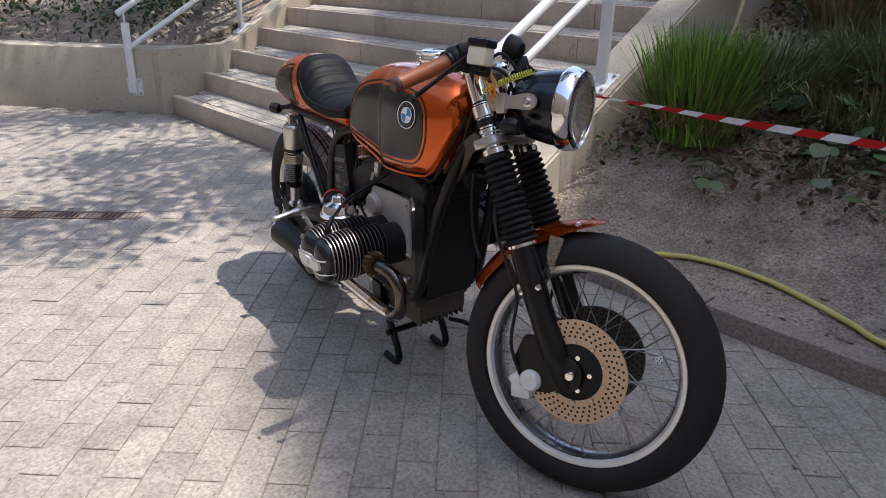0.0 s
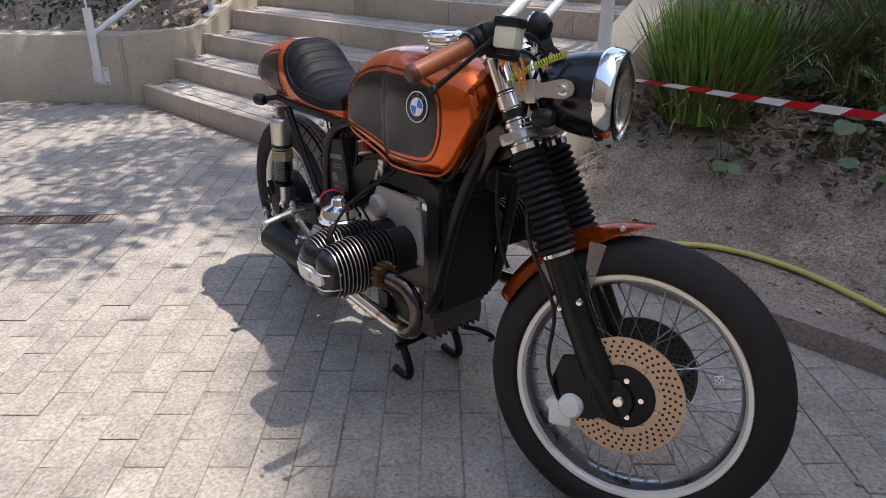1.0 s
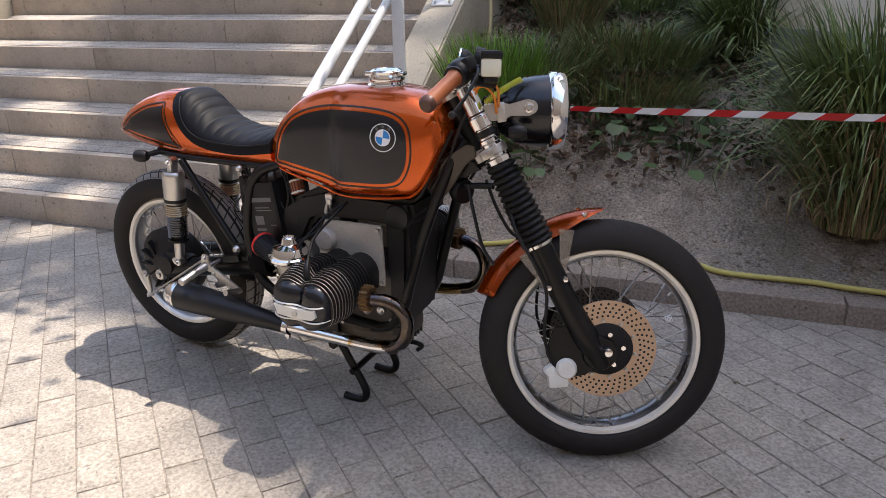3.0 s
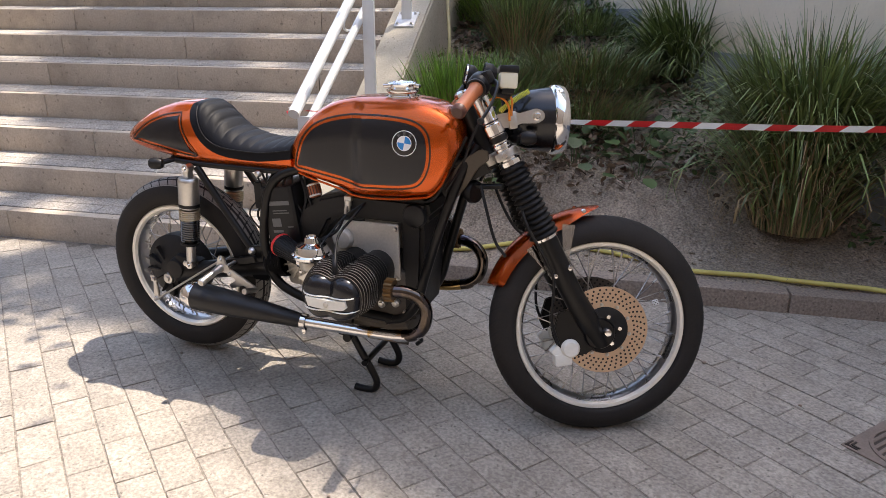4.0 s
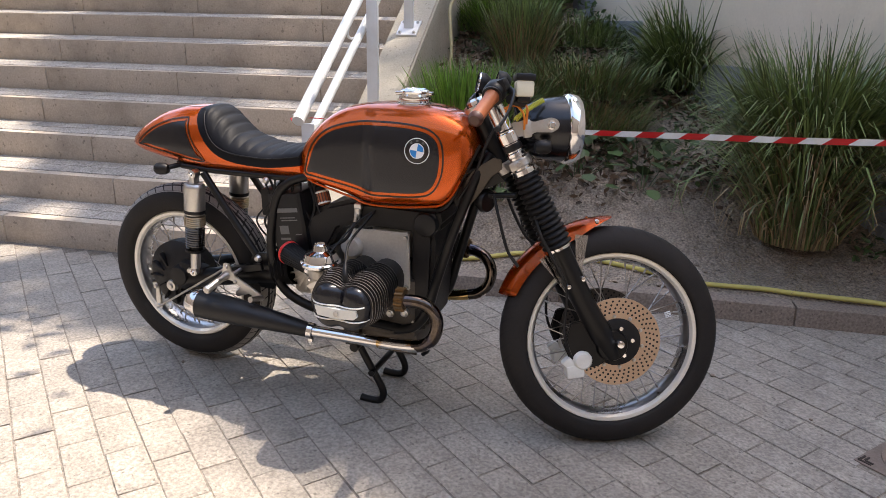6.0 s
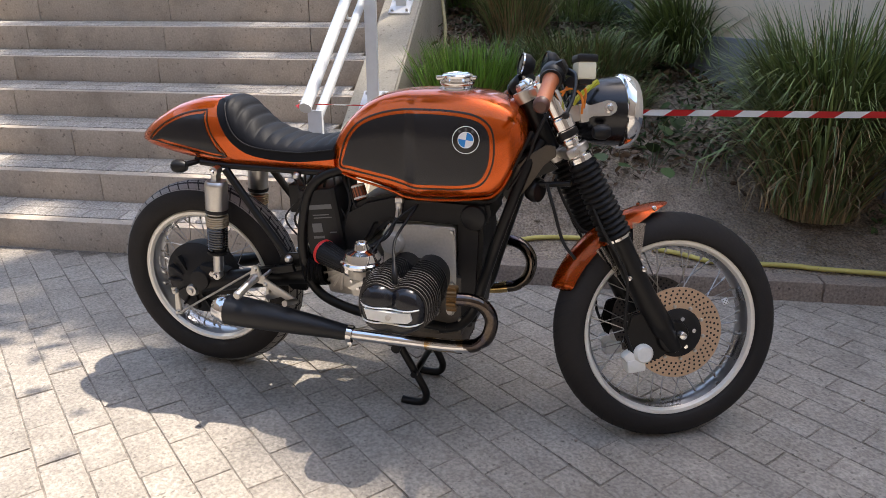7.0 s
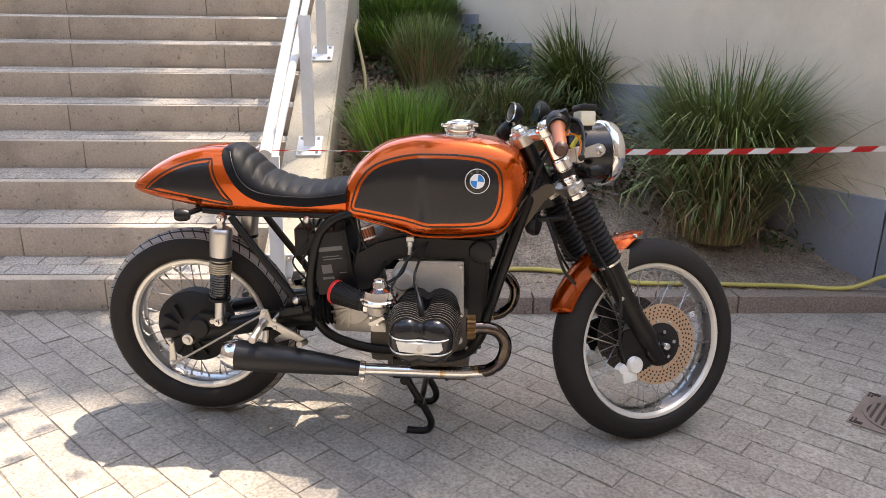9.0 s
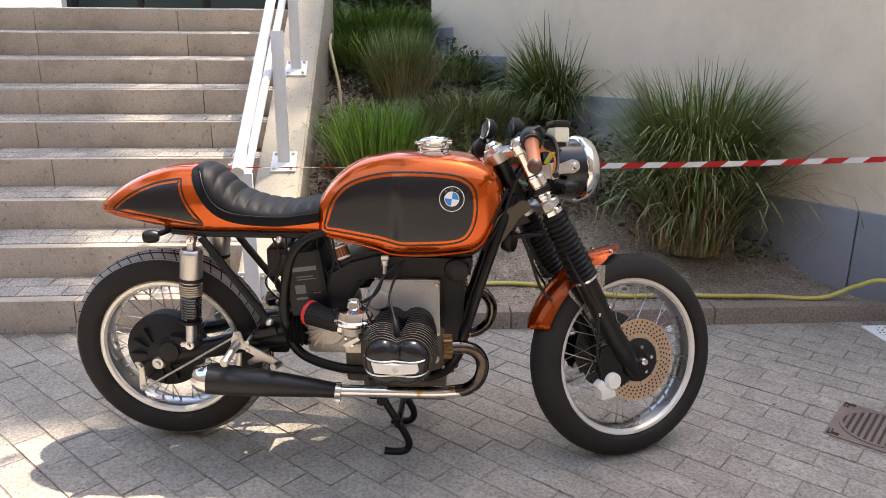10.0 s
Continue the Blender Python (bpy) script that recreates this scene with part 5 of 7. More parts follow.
drive = bpart("final_drive", join(bm_lathe([(0, -0.045), (0.098, -0.045), (0.114, -0.038), (0.117, -0.02), (0.117, 0.01), (0.102, 0.02), (0.075, 0.030), (0.05, 0.040), (0.03, 0.046), (0, 0.047)], 48, to_dir((0.012, -0.062, 0.318), (0, -1, 0))), bm_box(0.10, 0.05, 0.07, pose(0.085, -0.092, 0.345, 0, 8, 0), 0.02), bm_lathe([(0, 0.03), (0.03, 0.026), (0.038, 0.0)], 24, to_dir((0.045, -0.10, 0.335), (0, -1, 0)))), ENGINE_BLACK, None, "black finned final drive housing")
for k in range(7):
    a = radians(60 + k * 30)
    bpart("rib", bm_box(0.05, 0.02, 0.005, pose(0.012, -0.1, 0.318) @ Matrix.Rotation(a, 4, "Y") @ Matrix.Translation((0.068, 0, 0)), 0.0015), ENGINE_BLACK, drive)
bpart("axle_nut", bm_lathe([(0, 0.014), (0.008, 0.014), (0.009, 0.008), (0.017, 0.007), (0.019, 0.003), (0.019, 0), (0.022, -0.004)], 20, to_dir((0.004, -0.110, 0.292), (0, -1, 0))), ALLOY, drive)
for k in range(2):
    bpart("filler_plug", bm_lathe([(0, 0.008), (0.008, 0.007), (0.010, 0)], 6, to_dir((0.09 - 0.05 * k, -0.118, 0.36 - 0.03 * k), (0, -1, 0))), ALLOY, drive)
arm = bpart("brake_arm", bm_plate([(-0.075, 0.307), (-0.055, 0.309), (-0.048, 0.295), (-0.045, 0.235), (-0.042, 0.222), (-0.058, 0.216), (-0.068, 0.226), (-0.062, 0.285)], 0.008, Matrix(((1, 0, 0, 0.012), (0, 0, 1, -0.128), (0, 1, 0, -0.008), (0, 0, 0, 1))), 0.002), ALLOY, None, "alloy rear brake arm")
for z in (0.289, 0.219):
    bpart("arm_bolt", bm_lathe([(0, 0.008), (0.006, 0.007), (0.008, 0)], 10, to_dir((-0.045, -0.128, z), (0, -1, 0))), ALLOY, arm)
bpart("brake_rod", bm_rod((-0.045, -0.136, 0.214), (0.268, -0.165, 0.412), 0.0034, 8), ALLOY, arm, "thin steel brake rod")


def build_shock(s):
    top, bot = Vector((0.144, s * 0.117, 0.684)), Vector((0.112, s * 0.118, 0.362))
    m = to_dir(bot, top - bot)
    L = (top - bot).length
    root = bpart("shock_absorber", bm_lathe([(0, L - 0.03), (0.026, L - 0.030), (0.031, L - 0.036), (0.032, L - 0.042), (0.032, L - 0.125), (0.029, L - 0.130), (0, L - 0.130)], 36, m), ALLOY, None, "rear shock absorber with a polished alloy body")
    for k in range(5):
        z = L - 0.134 - 0.0068 * k
        bpart("preload_ring", bm_lathe([(0.018, z), (0.0315, z - 0.0005), (0.033, z - 0.003), (0.0315, z - 0.0055), (0.018, z - 0.006)], 30, m), PRELOAD, root)
    bpart("top_band", bm_lathe([(0.0326, L - 0.114), (0.0329, L - 0.117), (0.0329, L - 0.122), (0.0326, L - 0.125)], 30, m), DARK_PLASTIC, root)
    pts = []
    turns, z0, z1 = 9.5, L - 0.165, 0.085
    for k in range(int(turns * 14) + 1):
        a = 2 * math.pi * k / 14
        t = k / (turns * 14)
        pts.append((0.0265 * math.cos(a), 0.0265 * math.sin(a), z0 + (z1 - z0) * t))
    bpart("spring", bm_tube(pts, 0.0042, 7, raw=True), SPRING, root, "dark glossy coil spring", m)
    bpart("damper", bm_lathe([(0.0, L - 0.16), (0.0225, L - 0.16), (0.0225, 0.075), (0.031, 0.078), (0.031, 0.070), (0.013, 0.066), (0.013, 0.02), (0, 0.02)], 26, m), BOOT_RUBBER, root)
    bpart("lower_eye", join(bm_lathe([(0, 0.066), (0.0155, 0.066), (0.0155, 0.012), (0, 0.01)], 18, m), bm_lathe([(0, -0.014), (0.014, -0.014), (0.014, 0.014), (0, 0.014)], 20, to_dir(bot, (0, 1, 0)))), ALLOY, root)
    bpart("upper_eye", join(bm_box(0.03, 0.02, 0.045, m @ pose(0, 0, L - 0.012), 0.008), bm_lathe([(0, -0.013), (0.013, -0.013), (0.013, 0.013), (0, 0.013)], 20, to_dir(top, (0, 1, 0)))), ALLOY, root)
    for p in (top, bot):
        bpart("eye_bolt", bm_lathe([(0, 0.010), (0.005, 0.010), (0.007, 0.005), (0.0105, 0.004), (0.0105, 0)], 12, to_dir(p + Vector((0, s * 0.013, 0)), (0, s, 0))), CHROME, root)


build_shock(-1)
build_shock(1)
for s in (-1, 1):
    ind = bpart("rear_indicator", bm_lathe([(0, -0.022), (0.013, -0.020), (0.018, -0.010), (0.019, 0.008), (0.015, 0.019), (0, 0.021)], 24, to_dir((0.035, s * 0.128, 0.692), (-1, s * 0.25, 0))), DARK_PLASTIC, None, "small round black rear indicator")
    bpart("indicator_stalk", bm_rod((0.045, s * 0.12, 0.694), (0.075, s * 0.07, 0.700), 0.008, 12), DARK_PLASTIC, ind)
    bpart("mount", bm_box(0.05, 0.03, 0.02, pose(0.08, s * 0.07, 0.70), 0.004), DARK_PLASTIC, ind)
    bpart("lens", bm_lathe([(0.017, 0.016), (0.012, 0.022), (0, 0.024)], 24, to_dir((0.035, s * 0.128, 0.692), (-1, s * 0.25, 0))), SMOKE, ind)

# -- engine --
XZ = lambda y: Matrix(((1, 0, 0, 0), (0, 0, 1, y), (0, 1, 0, 0), (0, 0, 0, 1)))
engine = bpart("engine_case", join(bm_box(0.30, 0.20, 0.19, pose(0.715, 0, 0.335), 0.02), bm_box(0.25, 0.17, 0.06, pose(0.74, 0, 0.225), 0.015)), SUMP, None, "flat twin engine with dull alloy cases")
for k in range(9):
    bpart("sump_fin", bm_box(0.24, 0.006, 0.022, pose(0.74, -0.076 + 0.019 * k, 0.190), 0.0015), SUMP, engine)
for s in (-1, 1):
    bpart("side_cover", bm_plate([(0.640, 0.40), (0.848, 0.40), (0.844, 0.573), (0.74, 0.571), (0.655, 0.566), (0.640, 0.54)], 0.012, XZ(s * 0.1005 - 0.006), 0.003), DULL_ALLOY, engine, "flat grey alloy side cover")
    bpart("starter_bulge", bm_lathe([(0.034, 0.0), (0.033, 0.012), (0.027, 0.019), (0, 0.021)], 30, to_dir((0.670, s * 0.105, 0.515), (0, s, 0))), DULL_ALLOY, engine)
    for x, z in ((0.655, 0.41), (0.838, 0.41), (0.836, 0.56), (0.70, 0.265), (0.80, 0.265), (0.86, 0.30)):
        bpart("case_bolt", bm_lathe([(0, 0.008), (0.006, 0.007), (0.008, 0)], 6, to_dir((x, s * 0.106 if z > 0.3 else s * 0.1, z), (0, s, 0))), ALLOY, engine)
bpart("front_cover", bm_plate([(0.848, 0.26), (0.90, 0.28), (0.912, 0.40), (0.918, 0.56), (0.905, 0.635), (0.848, 0.635)], 0.19, XZ(-0.095), 0.012), ENGINE_BLACK, engine, "black front engine cover")
airbox = bpart("air_box", bm_plate([(0.484, 0.50), (0.497, 0.548), (0.530, 0.595), (0.585, 0.628), (0.66, 0.650), (0.93, 0.648), (0.94, 0.60), (0.925, 0.575), (0.66, 0.575), (0.62, 0.555), (0.59, 0.50), (0.54, 0.46)], 0.196, XZ(-0.098), 0.012), ENGINE_BLACK, None, "black air cleaner housing over the engine")
for s in (-1, 1):
    bpart("intake_disc", bm_lathe([(0, 0.016), (0.020, 0.016), (0.032, 0.012), (0.036, 0.004), (0.036, -0.01)], 32, to_dir((0.893, s * 0.094, 0.603), (0, s, 0))), DARK_PLASTIC, airbox, "round black intake cover")
gear = bpart("gearbox", join(bm_box(0.15, 0.16, 0.17, pose(0.52, 0, 0.405), 0.025), bm_lathe([(0, -0.09), (0.055, -0.088), (0.065, -0.07), (0.065, 0.07), (0.055, 0.088), (0, 0.09)], 36, to_dir((0.51, 0, 0.41), (0, 1, 0)))), DULL_ALLOY, None, "dull alloy gearbox")
for k in range(8):
    a = radians(100 + 22 * k)
    bpart("gearbox_rib", bm_box(0.06, 0.005, 0.006, pose(0.51, -0.092, 0.41) @ Matrix.Rotation(a, 4, "Y") @ Matrix.Translation((0.036, 0, 0)), 0.0015), DULL_ALLOY, gear)
bel = [(0.052, 0.0)]
for k in range(5):
    bel += [(0.045, 0.004 + 0.012 * k), (0.053, 0.010 + 0.012 * k)]
bpart("shaft_bellows", bm_lathe(bel + [(0.045, 0.066)], 30, to_dir((0.455, -0.075, 0.405), (-1, -0.05, -0.1))), BOOT_RUBBER, gear, "black rubber shaft bellows", smooth=70)

HEAD = [(0.655, 0.428), (0.660, 0.462), (0.680, 0.487), (0.706, 0.496), (0.730, 0.491), (0.746, 0.485), (0.762, 0.491), (0.787, 0.496), (0.814, 0.487), (0.834, 0.462), (0.838, 0.428), (0.830, 0.394), (0.808, 0.374), (0.778, 0.367), (0.746, 0.371), (0.714, 0.367), (0.684, 0.374), (0.664, 0.394)]
HC = Vector((0.746, 0.424))


def head_ring(scale, y, notch=1.0, top=1.0):
    P = smooth_path([(x, z, 0) for x, z in HEAD], 4, True)
    out = []
    for p in P:
        d = Vector((p.x, p.y)) - HC
        r = d.length
        if notch < 1 and abs(d.x) < 0.045 and d.y > 0:
            d.y -= 0.045 * (1 - notch) * max(0.0, 1 - (abs(d.x) / 0.016) ** 2)
        out.append(Vector((HC.x + d.x * scale, y, HC.y + d.y * (scale * top if d.y > 0 else 1 + (scale - 1) * 0.5))))
    return out


def build_cylinder(s, dx):
    shift = Matrix.Translation((dx, 0, 0))
    flip = shift if s < 0 else shift @ MIRROR

    def add(name, bm, material, parent=None, label="", smooth=40):
        bm.transform(flip)
        return bpart(name, bm, material, parent, label, None, smooth)

    def fin(name, bm, material, parent):
        ob = add(name, bm, material, parent)
        ob.data.materials.append(FIN_SHADE)
        for f in ob.data.polygons:
            if abs(f.normal.y) > 0.6:
                f.material_index = 1

    core = add("cylinder", bm_loft([head_ring(0.93, -0.10, 0.9), head_ring(0.93, -0.163, 0.9), head_ring(0.80, -0.166, 0.3), head_ring(0.80, -0.255, 0.3), head_ring(0.86, -0.262, 0.9), head_ring(0.80, -0.325)]), ENGINE_BLACK, None, "finned air-cooled cylinder with a black rocker cover")
    for k in range(7):
        y = -0.171 - 0.0128 * k
        sc = 1.04 + 0.004 * k
        fin("barrel_fin", bm_loft([head_ring(sc, y, 0.25, 1.03), head_ring(sc, y - 0.0026, 0.25, 1.03)]), BARREL_EDGE if s < 0 else FIN_SHADE, core)
    for k in range(8):
        y = -0.262 - 0.0098 * k
        sc = 1.13 - 0.0045 * k - 0.0024 * k * k
        fin("head_fin", bm_loft([head_ring(sc, y, 0.72 + 0.04 * k, 1.03 - 0.005 * k), head_ring(sc, y - 0.0032, 0.72 + 0.04 * k, 1.03 - 0.005 * k)]), FIN_ALLOY, core)
    rings = []
    for sc, y in ((0.93, -0.318), (0.93, -0.330), (0.905, -0.340), (0.85, -0.349), (0.75, -0.3555), (0.58, -0.360), (0.38, -0.362), (0.15, -0.363)):
        ring = head_ring(sc, y)
        for p in ring:
            g = math.exp(-((p.x - HC.x) / 0.018) ** 2)
            p.y += 0.016 * g * (1.0 if p.z > 0.40 else 0.5) * min(1.0, (-0.318 - p.y) / 0.03)
        rings.append(ring)
    cover = add("rocker_cover", bm_loft(rings), BLACK_PAINT, None, "glossy black two-lobed rocker cover", 60)
    for z, w in ((0.444, 0.086), (0.404, 0.084)):
        add("cover_rib", bm_tube([(HC.x - w, -0.326, z), (HC.x - w * 0.8, -0.356, z - 0.001), (HC.x - 0.04, -0.3635, z - 0.003), (HC.x, -0.357, z - 0.004), (HC.x + 0.04, -0.3635, z - 0.003), (HC.x + w * 0.8, -0.356, z - 0.001), (HC.x + w, -0.326, z)], 0.0022, 6), RIM_ALLOY, cover)
    add("cover_band", bm_loft([[Vector((x, y, z)) for x, z in ((HC.x - 0.054, 0.410), (HC.x, 0.406), (HC.x + 0.05, 0.411), (HC.x + 0.060, 0.419), (HC.x + 0.056, 0.437), (HC.x, 0.434), (HC.x - 0.062, 0.437))] for y in (-0.356, -0.3665)]), CALIPER, cover, "pale polished centre band")
    add("cover_nut", bm_lathe([(0, 0.006), (0.005, 0.0055), (0.0075, 0.004), (0.0075, 0.0)], 16, to_dir((HC.x, -0.365, 0.421), (0, -1, 0))), DULL_ALLOY, cover)
    add("spark_plug_cap", bm_tube([(HC.x, -0.30, 0.478), (HC.x - 0.004, -0.30, 0.505), (HC.x - 0.012, -0.28, 0.527)], [0.008, 0.0085, 0.006], 12), DARK_PLASTIC, core)
    add("spark_lead", bm_tube([(HC.x - 0.012, -0.28, 0.527), (HC.x - 0.030, -0.22, 0.565), (HC.x - 0.02, -0.14, 0.60), (HC.x - 0.005, -0.09, 0.63)], 0.0038, 8), BOOT_RUBBER, core)
    teeth = []
    for k in range(56):
        r = 0.034 if k % 4 < 2 else 0.0275
        teeth.append((r * math.cos(2 * math.pi * k / 56), r * math.sin(2 * math.pi * k / 56)))
    nut = bm_plate(teeth, 0.024, to_dir((0.862, -0.237, 0.430), (1, 0.1, 0)), 0.001)
    add("exhaust_nut", nut, BRASS, core, "bronze finned exhaust nut")
    pipe = add("exhaust_pipe", bm_tube([(0.875, -0.236, 0.428), (0.918, -0.226, 0.425), (0.948, -0.219, 0.412), (0.968, -0.214, 0.384), (0.971, -0.212, 0.350), (0.958, -0.21, 0.313), (0.93, -0.208, 0.288), (0.88, -0.204, 0.275), (0.80, -0.198, 0.268), (0.68, -0.186, 0.260), (0.55, -0.174, 0.252)], 0.0176, 20, 8), CHROME, None, "chrome exhaust pipe, heat tint and dark reflections coloured in at the bend", 60)
    add("heat_tint", bm_tube([(0.876, -0.236, 0.428), (0.918, -0.226, 0.425), (0.948, -0.219, 0.412), (0.968, -0.214, 0.384), (0.971, -0.212, 0.350), (0.958, -0.21, 0.313), (0.93, -0.208, 0.288), (0.90, -0.205, 0.279)], 0.018, 20, 8), BEND_TINT_REFLECTION, pipe, "brown and blue heat tint with dark reflections put into the colour", 60)
    add("straw_tint", bm_tube([(0.90, -0.205, 0.279), (0.86, -0.202, 0.272), (0.79, -0.197, 0.2675)], 0.0179, 20, 8), GOLD_TINT, pipe, "golden straw heat tint", 60)
    m0 = [(0.556, -0.174, 0.252), (0.50, -0.182, 0.262), (0.42, -0.192, 0.274), (0.33, -0.202, 0.286), (0.25, -0.208, 0.294), (0.192, -0.211, 0.299)]
    muf = add("muffler", bm_tube(m0, [0.0215, 0.026, 0.033, 0.0400, 0.0435, 0.0440], 30), MUFFLER_BLACK, None, "matt black tapered muffler with a chrome tip", 60)
    tip_m = to_dir((0.192, -0.211, 0.299), (-0.19, -0.01, 0.015))
    add("end_cone", bm_lathe([(0.0442, -0.004), (0.0448, 0.0), (0.0442, 0.004), (0.040, 0.020), (0.033, 0.036), (0.029, 0.038), (0.027, 0.034), (0.027, 0.0), (0.0, 0.0)], 36, tip_m), CHROME, muf, "chrome muffler tip", 60)
    cl_m = to_dir((0.556, -0.174, 0.252), (-0.19, -0.02, 0.025))
    add("clamp", join(bm_lathe([(0.0225, -0.009), (0.0245, -0.008), (0.0245, 0.008), (0.0225, 0.009)], 28, cl_m), bm_rod((0.556, -0.176, 0.23), (0.556, -0.178, 0.212), 0.004, 8), bm_box(0.014, 0.012, 0.012, pose(0.556, -0.176, 0.222), 0.002)), CHROME, muf)
    # carburettor
    cm = Matrix.Translation((0.614, -0.198, 0.018))
    carb = add("carburettor", join(bm_lathe([(0, 0.425), (0.030, 0.425), (0.036, 0.430), (0.036, 0.452), (0.022, 0.46), (0.024, 0.478), (0, 0.478)], 30, cm), bm_rod((0.575, -0.194, 0.462), (0.655, -0.215, 0.450), 0.020, 20), bm_box(0.045, 0.045, 0.03, pose(0.614, -0.205, 0.412), 0.006)), DULL_ALLOY, None, "constant-vacuum carburettor with a polished dome")
    add("dome", bm_lathe([(0.030, 0.464), (0.053, 0.462), (0.057, 0.466), (0.057, 0.473), (0.052, 0.477), (0.051, 0.484), (0.043, 0.499), (0.022, 0.507), (0.018, 0.523), (0.015, 0.525), (0.013, 0.518), (0, 0.518)], 36, cm), CHROME, carb, "polished carburettor dome")
    add("throttle_bracket", join(bm_box(0.010, 0.03, 0.05, pose(0.642, -0.222, 0.462, 0, 12, 0), 0.003), bm_rod((0.632, -0.236, 0.452), (0.655, -0.236, 0.452), 0.008, 12)), DARK_PLASTIC, carb)
    add("choke_lever", bm_plate([(0.585, 0.425), (0.60, 0.418), (0.632, 0.44), (0.636, 0.45), (0.625, 0.449), (0.598, 0.434)], 0.004, XZ(-0.238), 0.001), ALLOY, carb)
    for x, z in ((0.596, 0.445), (0.632, 0.445), (0.614, 0.425)):
        add("body_screw", bm_lathe([(0, 0.006), (0.004, 0.005), (0.006, 0)], 8, to_dir((x, -0.233, z), (0, -1, 0))), CHROME, carb)
    add("float_bowl", bm_lathe([(0, 0.385), (0.020, 0.387), (0.025, 0.394), (0.026, 0.424), (0, 0.424)], 24, cm), DULL_ALLOY, carb)
    for a in (0.6, 2.2, 3.7, 5.3):
        add("carb_screw", bm_lathe([(0, 0.006), (0.003, 0.005), (0.004, 0)], 8, cm @ to_dir((0.0545 * math.cos(a), 0.0545 * math.sin(a), 0.473), (0, 0, 1))), ALLOY, carb)
    for p, r in (((0.654, -0.216, 0.450), 0.023), ((0.582, -0.194, 0.463), 0.024)):
        add("hose_band", bm_lathe([(r - 0.002, -0.007), (r + 0.001, -0.006), (r + 0.001, 0.006), (r - 0.002, 0.007)], 26, to_dir(p, (1, -0.25, -0.15))), CHROME, carb)
    add("intake_stub", bm_tube([(0.64, -0.21, 0.452), (0.675, -0.224, 0.447), (0.70, -0.232, 0.443)], 0.021, 18), DARK_PLASTIC, carb)
    add("fuel_line", bm_tube([(0.690, -0.118, 0.605), (0.675, -0.15, 0.555), (0.645, -0.17, 0.533), (0.612, -0.165, 0.515), (0.598, -0.17, 0.495)], 0.0045, 9), DARK_PLASTIC, carb)
    add("throttle_cable", bm_tube([(0.637, -0.215, 0.486), (0.648, -0.205, 0.52), (0.67, -0.165, 0.56), (0.70, -0.12, 0.60), (0.76, -0.08, 0.64)], 0.0028, 7), DARK_PLASTIC, carb)
    fa, fb = Vector((0.575, -0.190, 0.466)), Vector((0.470, -0.140, 0.482))
    filt = add("air_filter", bm_tube([fa, fa.lerp(fb, 0.1), fa.lerp(fb, 0.9)], [0.021, 0.024, 0.032], 30), DARK_PLASTIC, None, "black pleated cone air filter with a red end")
    d = (fb - fa).normalized()
    fm = to_dir(fa, d)
    for k in range(26):
        a = 2 * math.pi * k / 26
        p0 = fm @ Vector((0.0242 * math.cos(a), 0.0242 * math.sin(a), 0.012))
        p1 = fm @ Vector((0.0332 * math.cos(a), 0.0332 * math.sin(a), 0.104))
        add("pleat", bm_rod(p0, p1, 0.0016, 5), BOOT_RUBBER, filt)
    add("red_end", bm_lathe([(0.034, 0.103), (0.0358, 0.106), (0.0358, 0.112), (0.033, 0.116), (0.026, 0.117)], 32, fm), RED, filt)
    add("end_cap", bm_lathe([(0.031, 0.114), (0.02, 0.117), (0, 0.118)], 32, fm), DARK_PLASTIC, filt)
    add("petcock", join(bm_box(0.022, 0.02, 0.016, pose(0.690, -0.102, 0.637), 0.003), bm_lathe([(0, -0.03), (0.006, -0.03), (0.007, -0.012), (0.010, -0.010), (0.010, 0.006), (0, 0.006)], 14, pose(0.690, -0.108, 0.626)), bm_rod((0.690, -0.12, 0.618), (0.690, -0.128, 0.596), 0.005, 8)), ALLOY, None, "small chrome fuel tap")


build_cylinder(-1, 0.0)
build_cylinder(1, 0.035)

# battery, wiring and the small breather behind the engine
bat_m = pose(0.462, -0.035, 0.555, 0, -8, 0)
bat = bpart("battery", bm_box(0.115, 0.15, 0.19, bat_m, 0.006), DARK_PLASTIC, None, "black battery with pale printed label")
for k, (x, z, w, h) in enumerate(((0.0, 0.045, 0.075, 0.013), (0.0, 0.022, 0.05, 0.003), (0.004, 0.014, 0.055, 0.003), (-0.018, -0.015, 0.03, 0.026), (-0.018, -0.043, 0.034, 0.007), (0.028, -0.03, 0.02, 0.003))):
    bpart("label_bar", bm_box(w, 0.001, h, bat_m @ pose(x, -0.0757, z)), PALE_PRINT, bat)
bpart("battery_strap", bm_box(0.014, 0.156, 0.196, bat_m @ pose(0.05, 0, 0), 0.003), BOOT_RUBBER, bat)
for y in (-0.05, 0.05):
    bpart("terminal", bm_box(0.018, 0.014, 0.014, bat_m @ pose(-0.03, y, 0.1), 0.003), ALLOY, bat)
bpart("electrics_box", bm_box(0.07, 0.12, 0.085, pose(0.372, 0.0, 0.60), 0.006), DARK_PLASTIC, None, "black box of electrics under the seat")
bpart("breather_filter", bm_lathe([(0.013, -0.022), (0.019, -0.018), (0.019, 0.018), (0.013, 0.022), (0, 0.022)], 20, to_dir((0.562, -0.075, 0.642), (0.35, -0.2, -0.9))), GRIP_LEATHER, None, "small brown pleated breather filter")
for dz in (-0.016, 0.016):
    bpart("filter_band", bm_lathe([(0.0192, dz - 0.003), (0.0205, dz), (0.0192, dz + 0.003)], 20, to_dir((0.562, -0.075, 0.642), (0.35, -0.2, -0.9))), CALIPER)
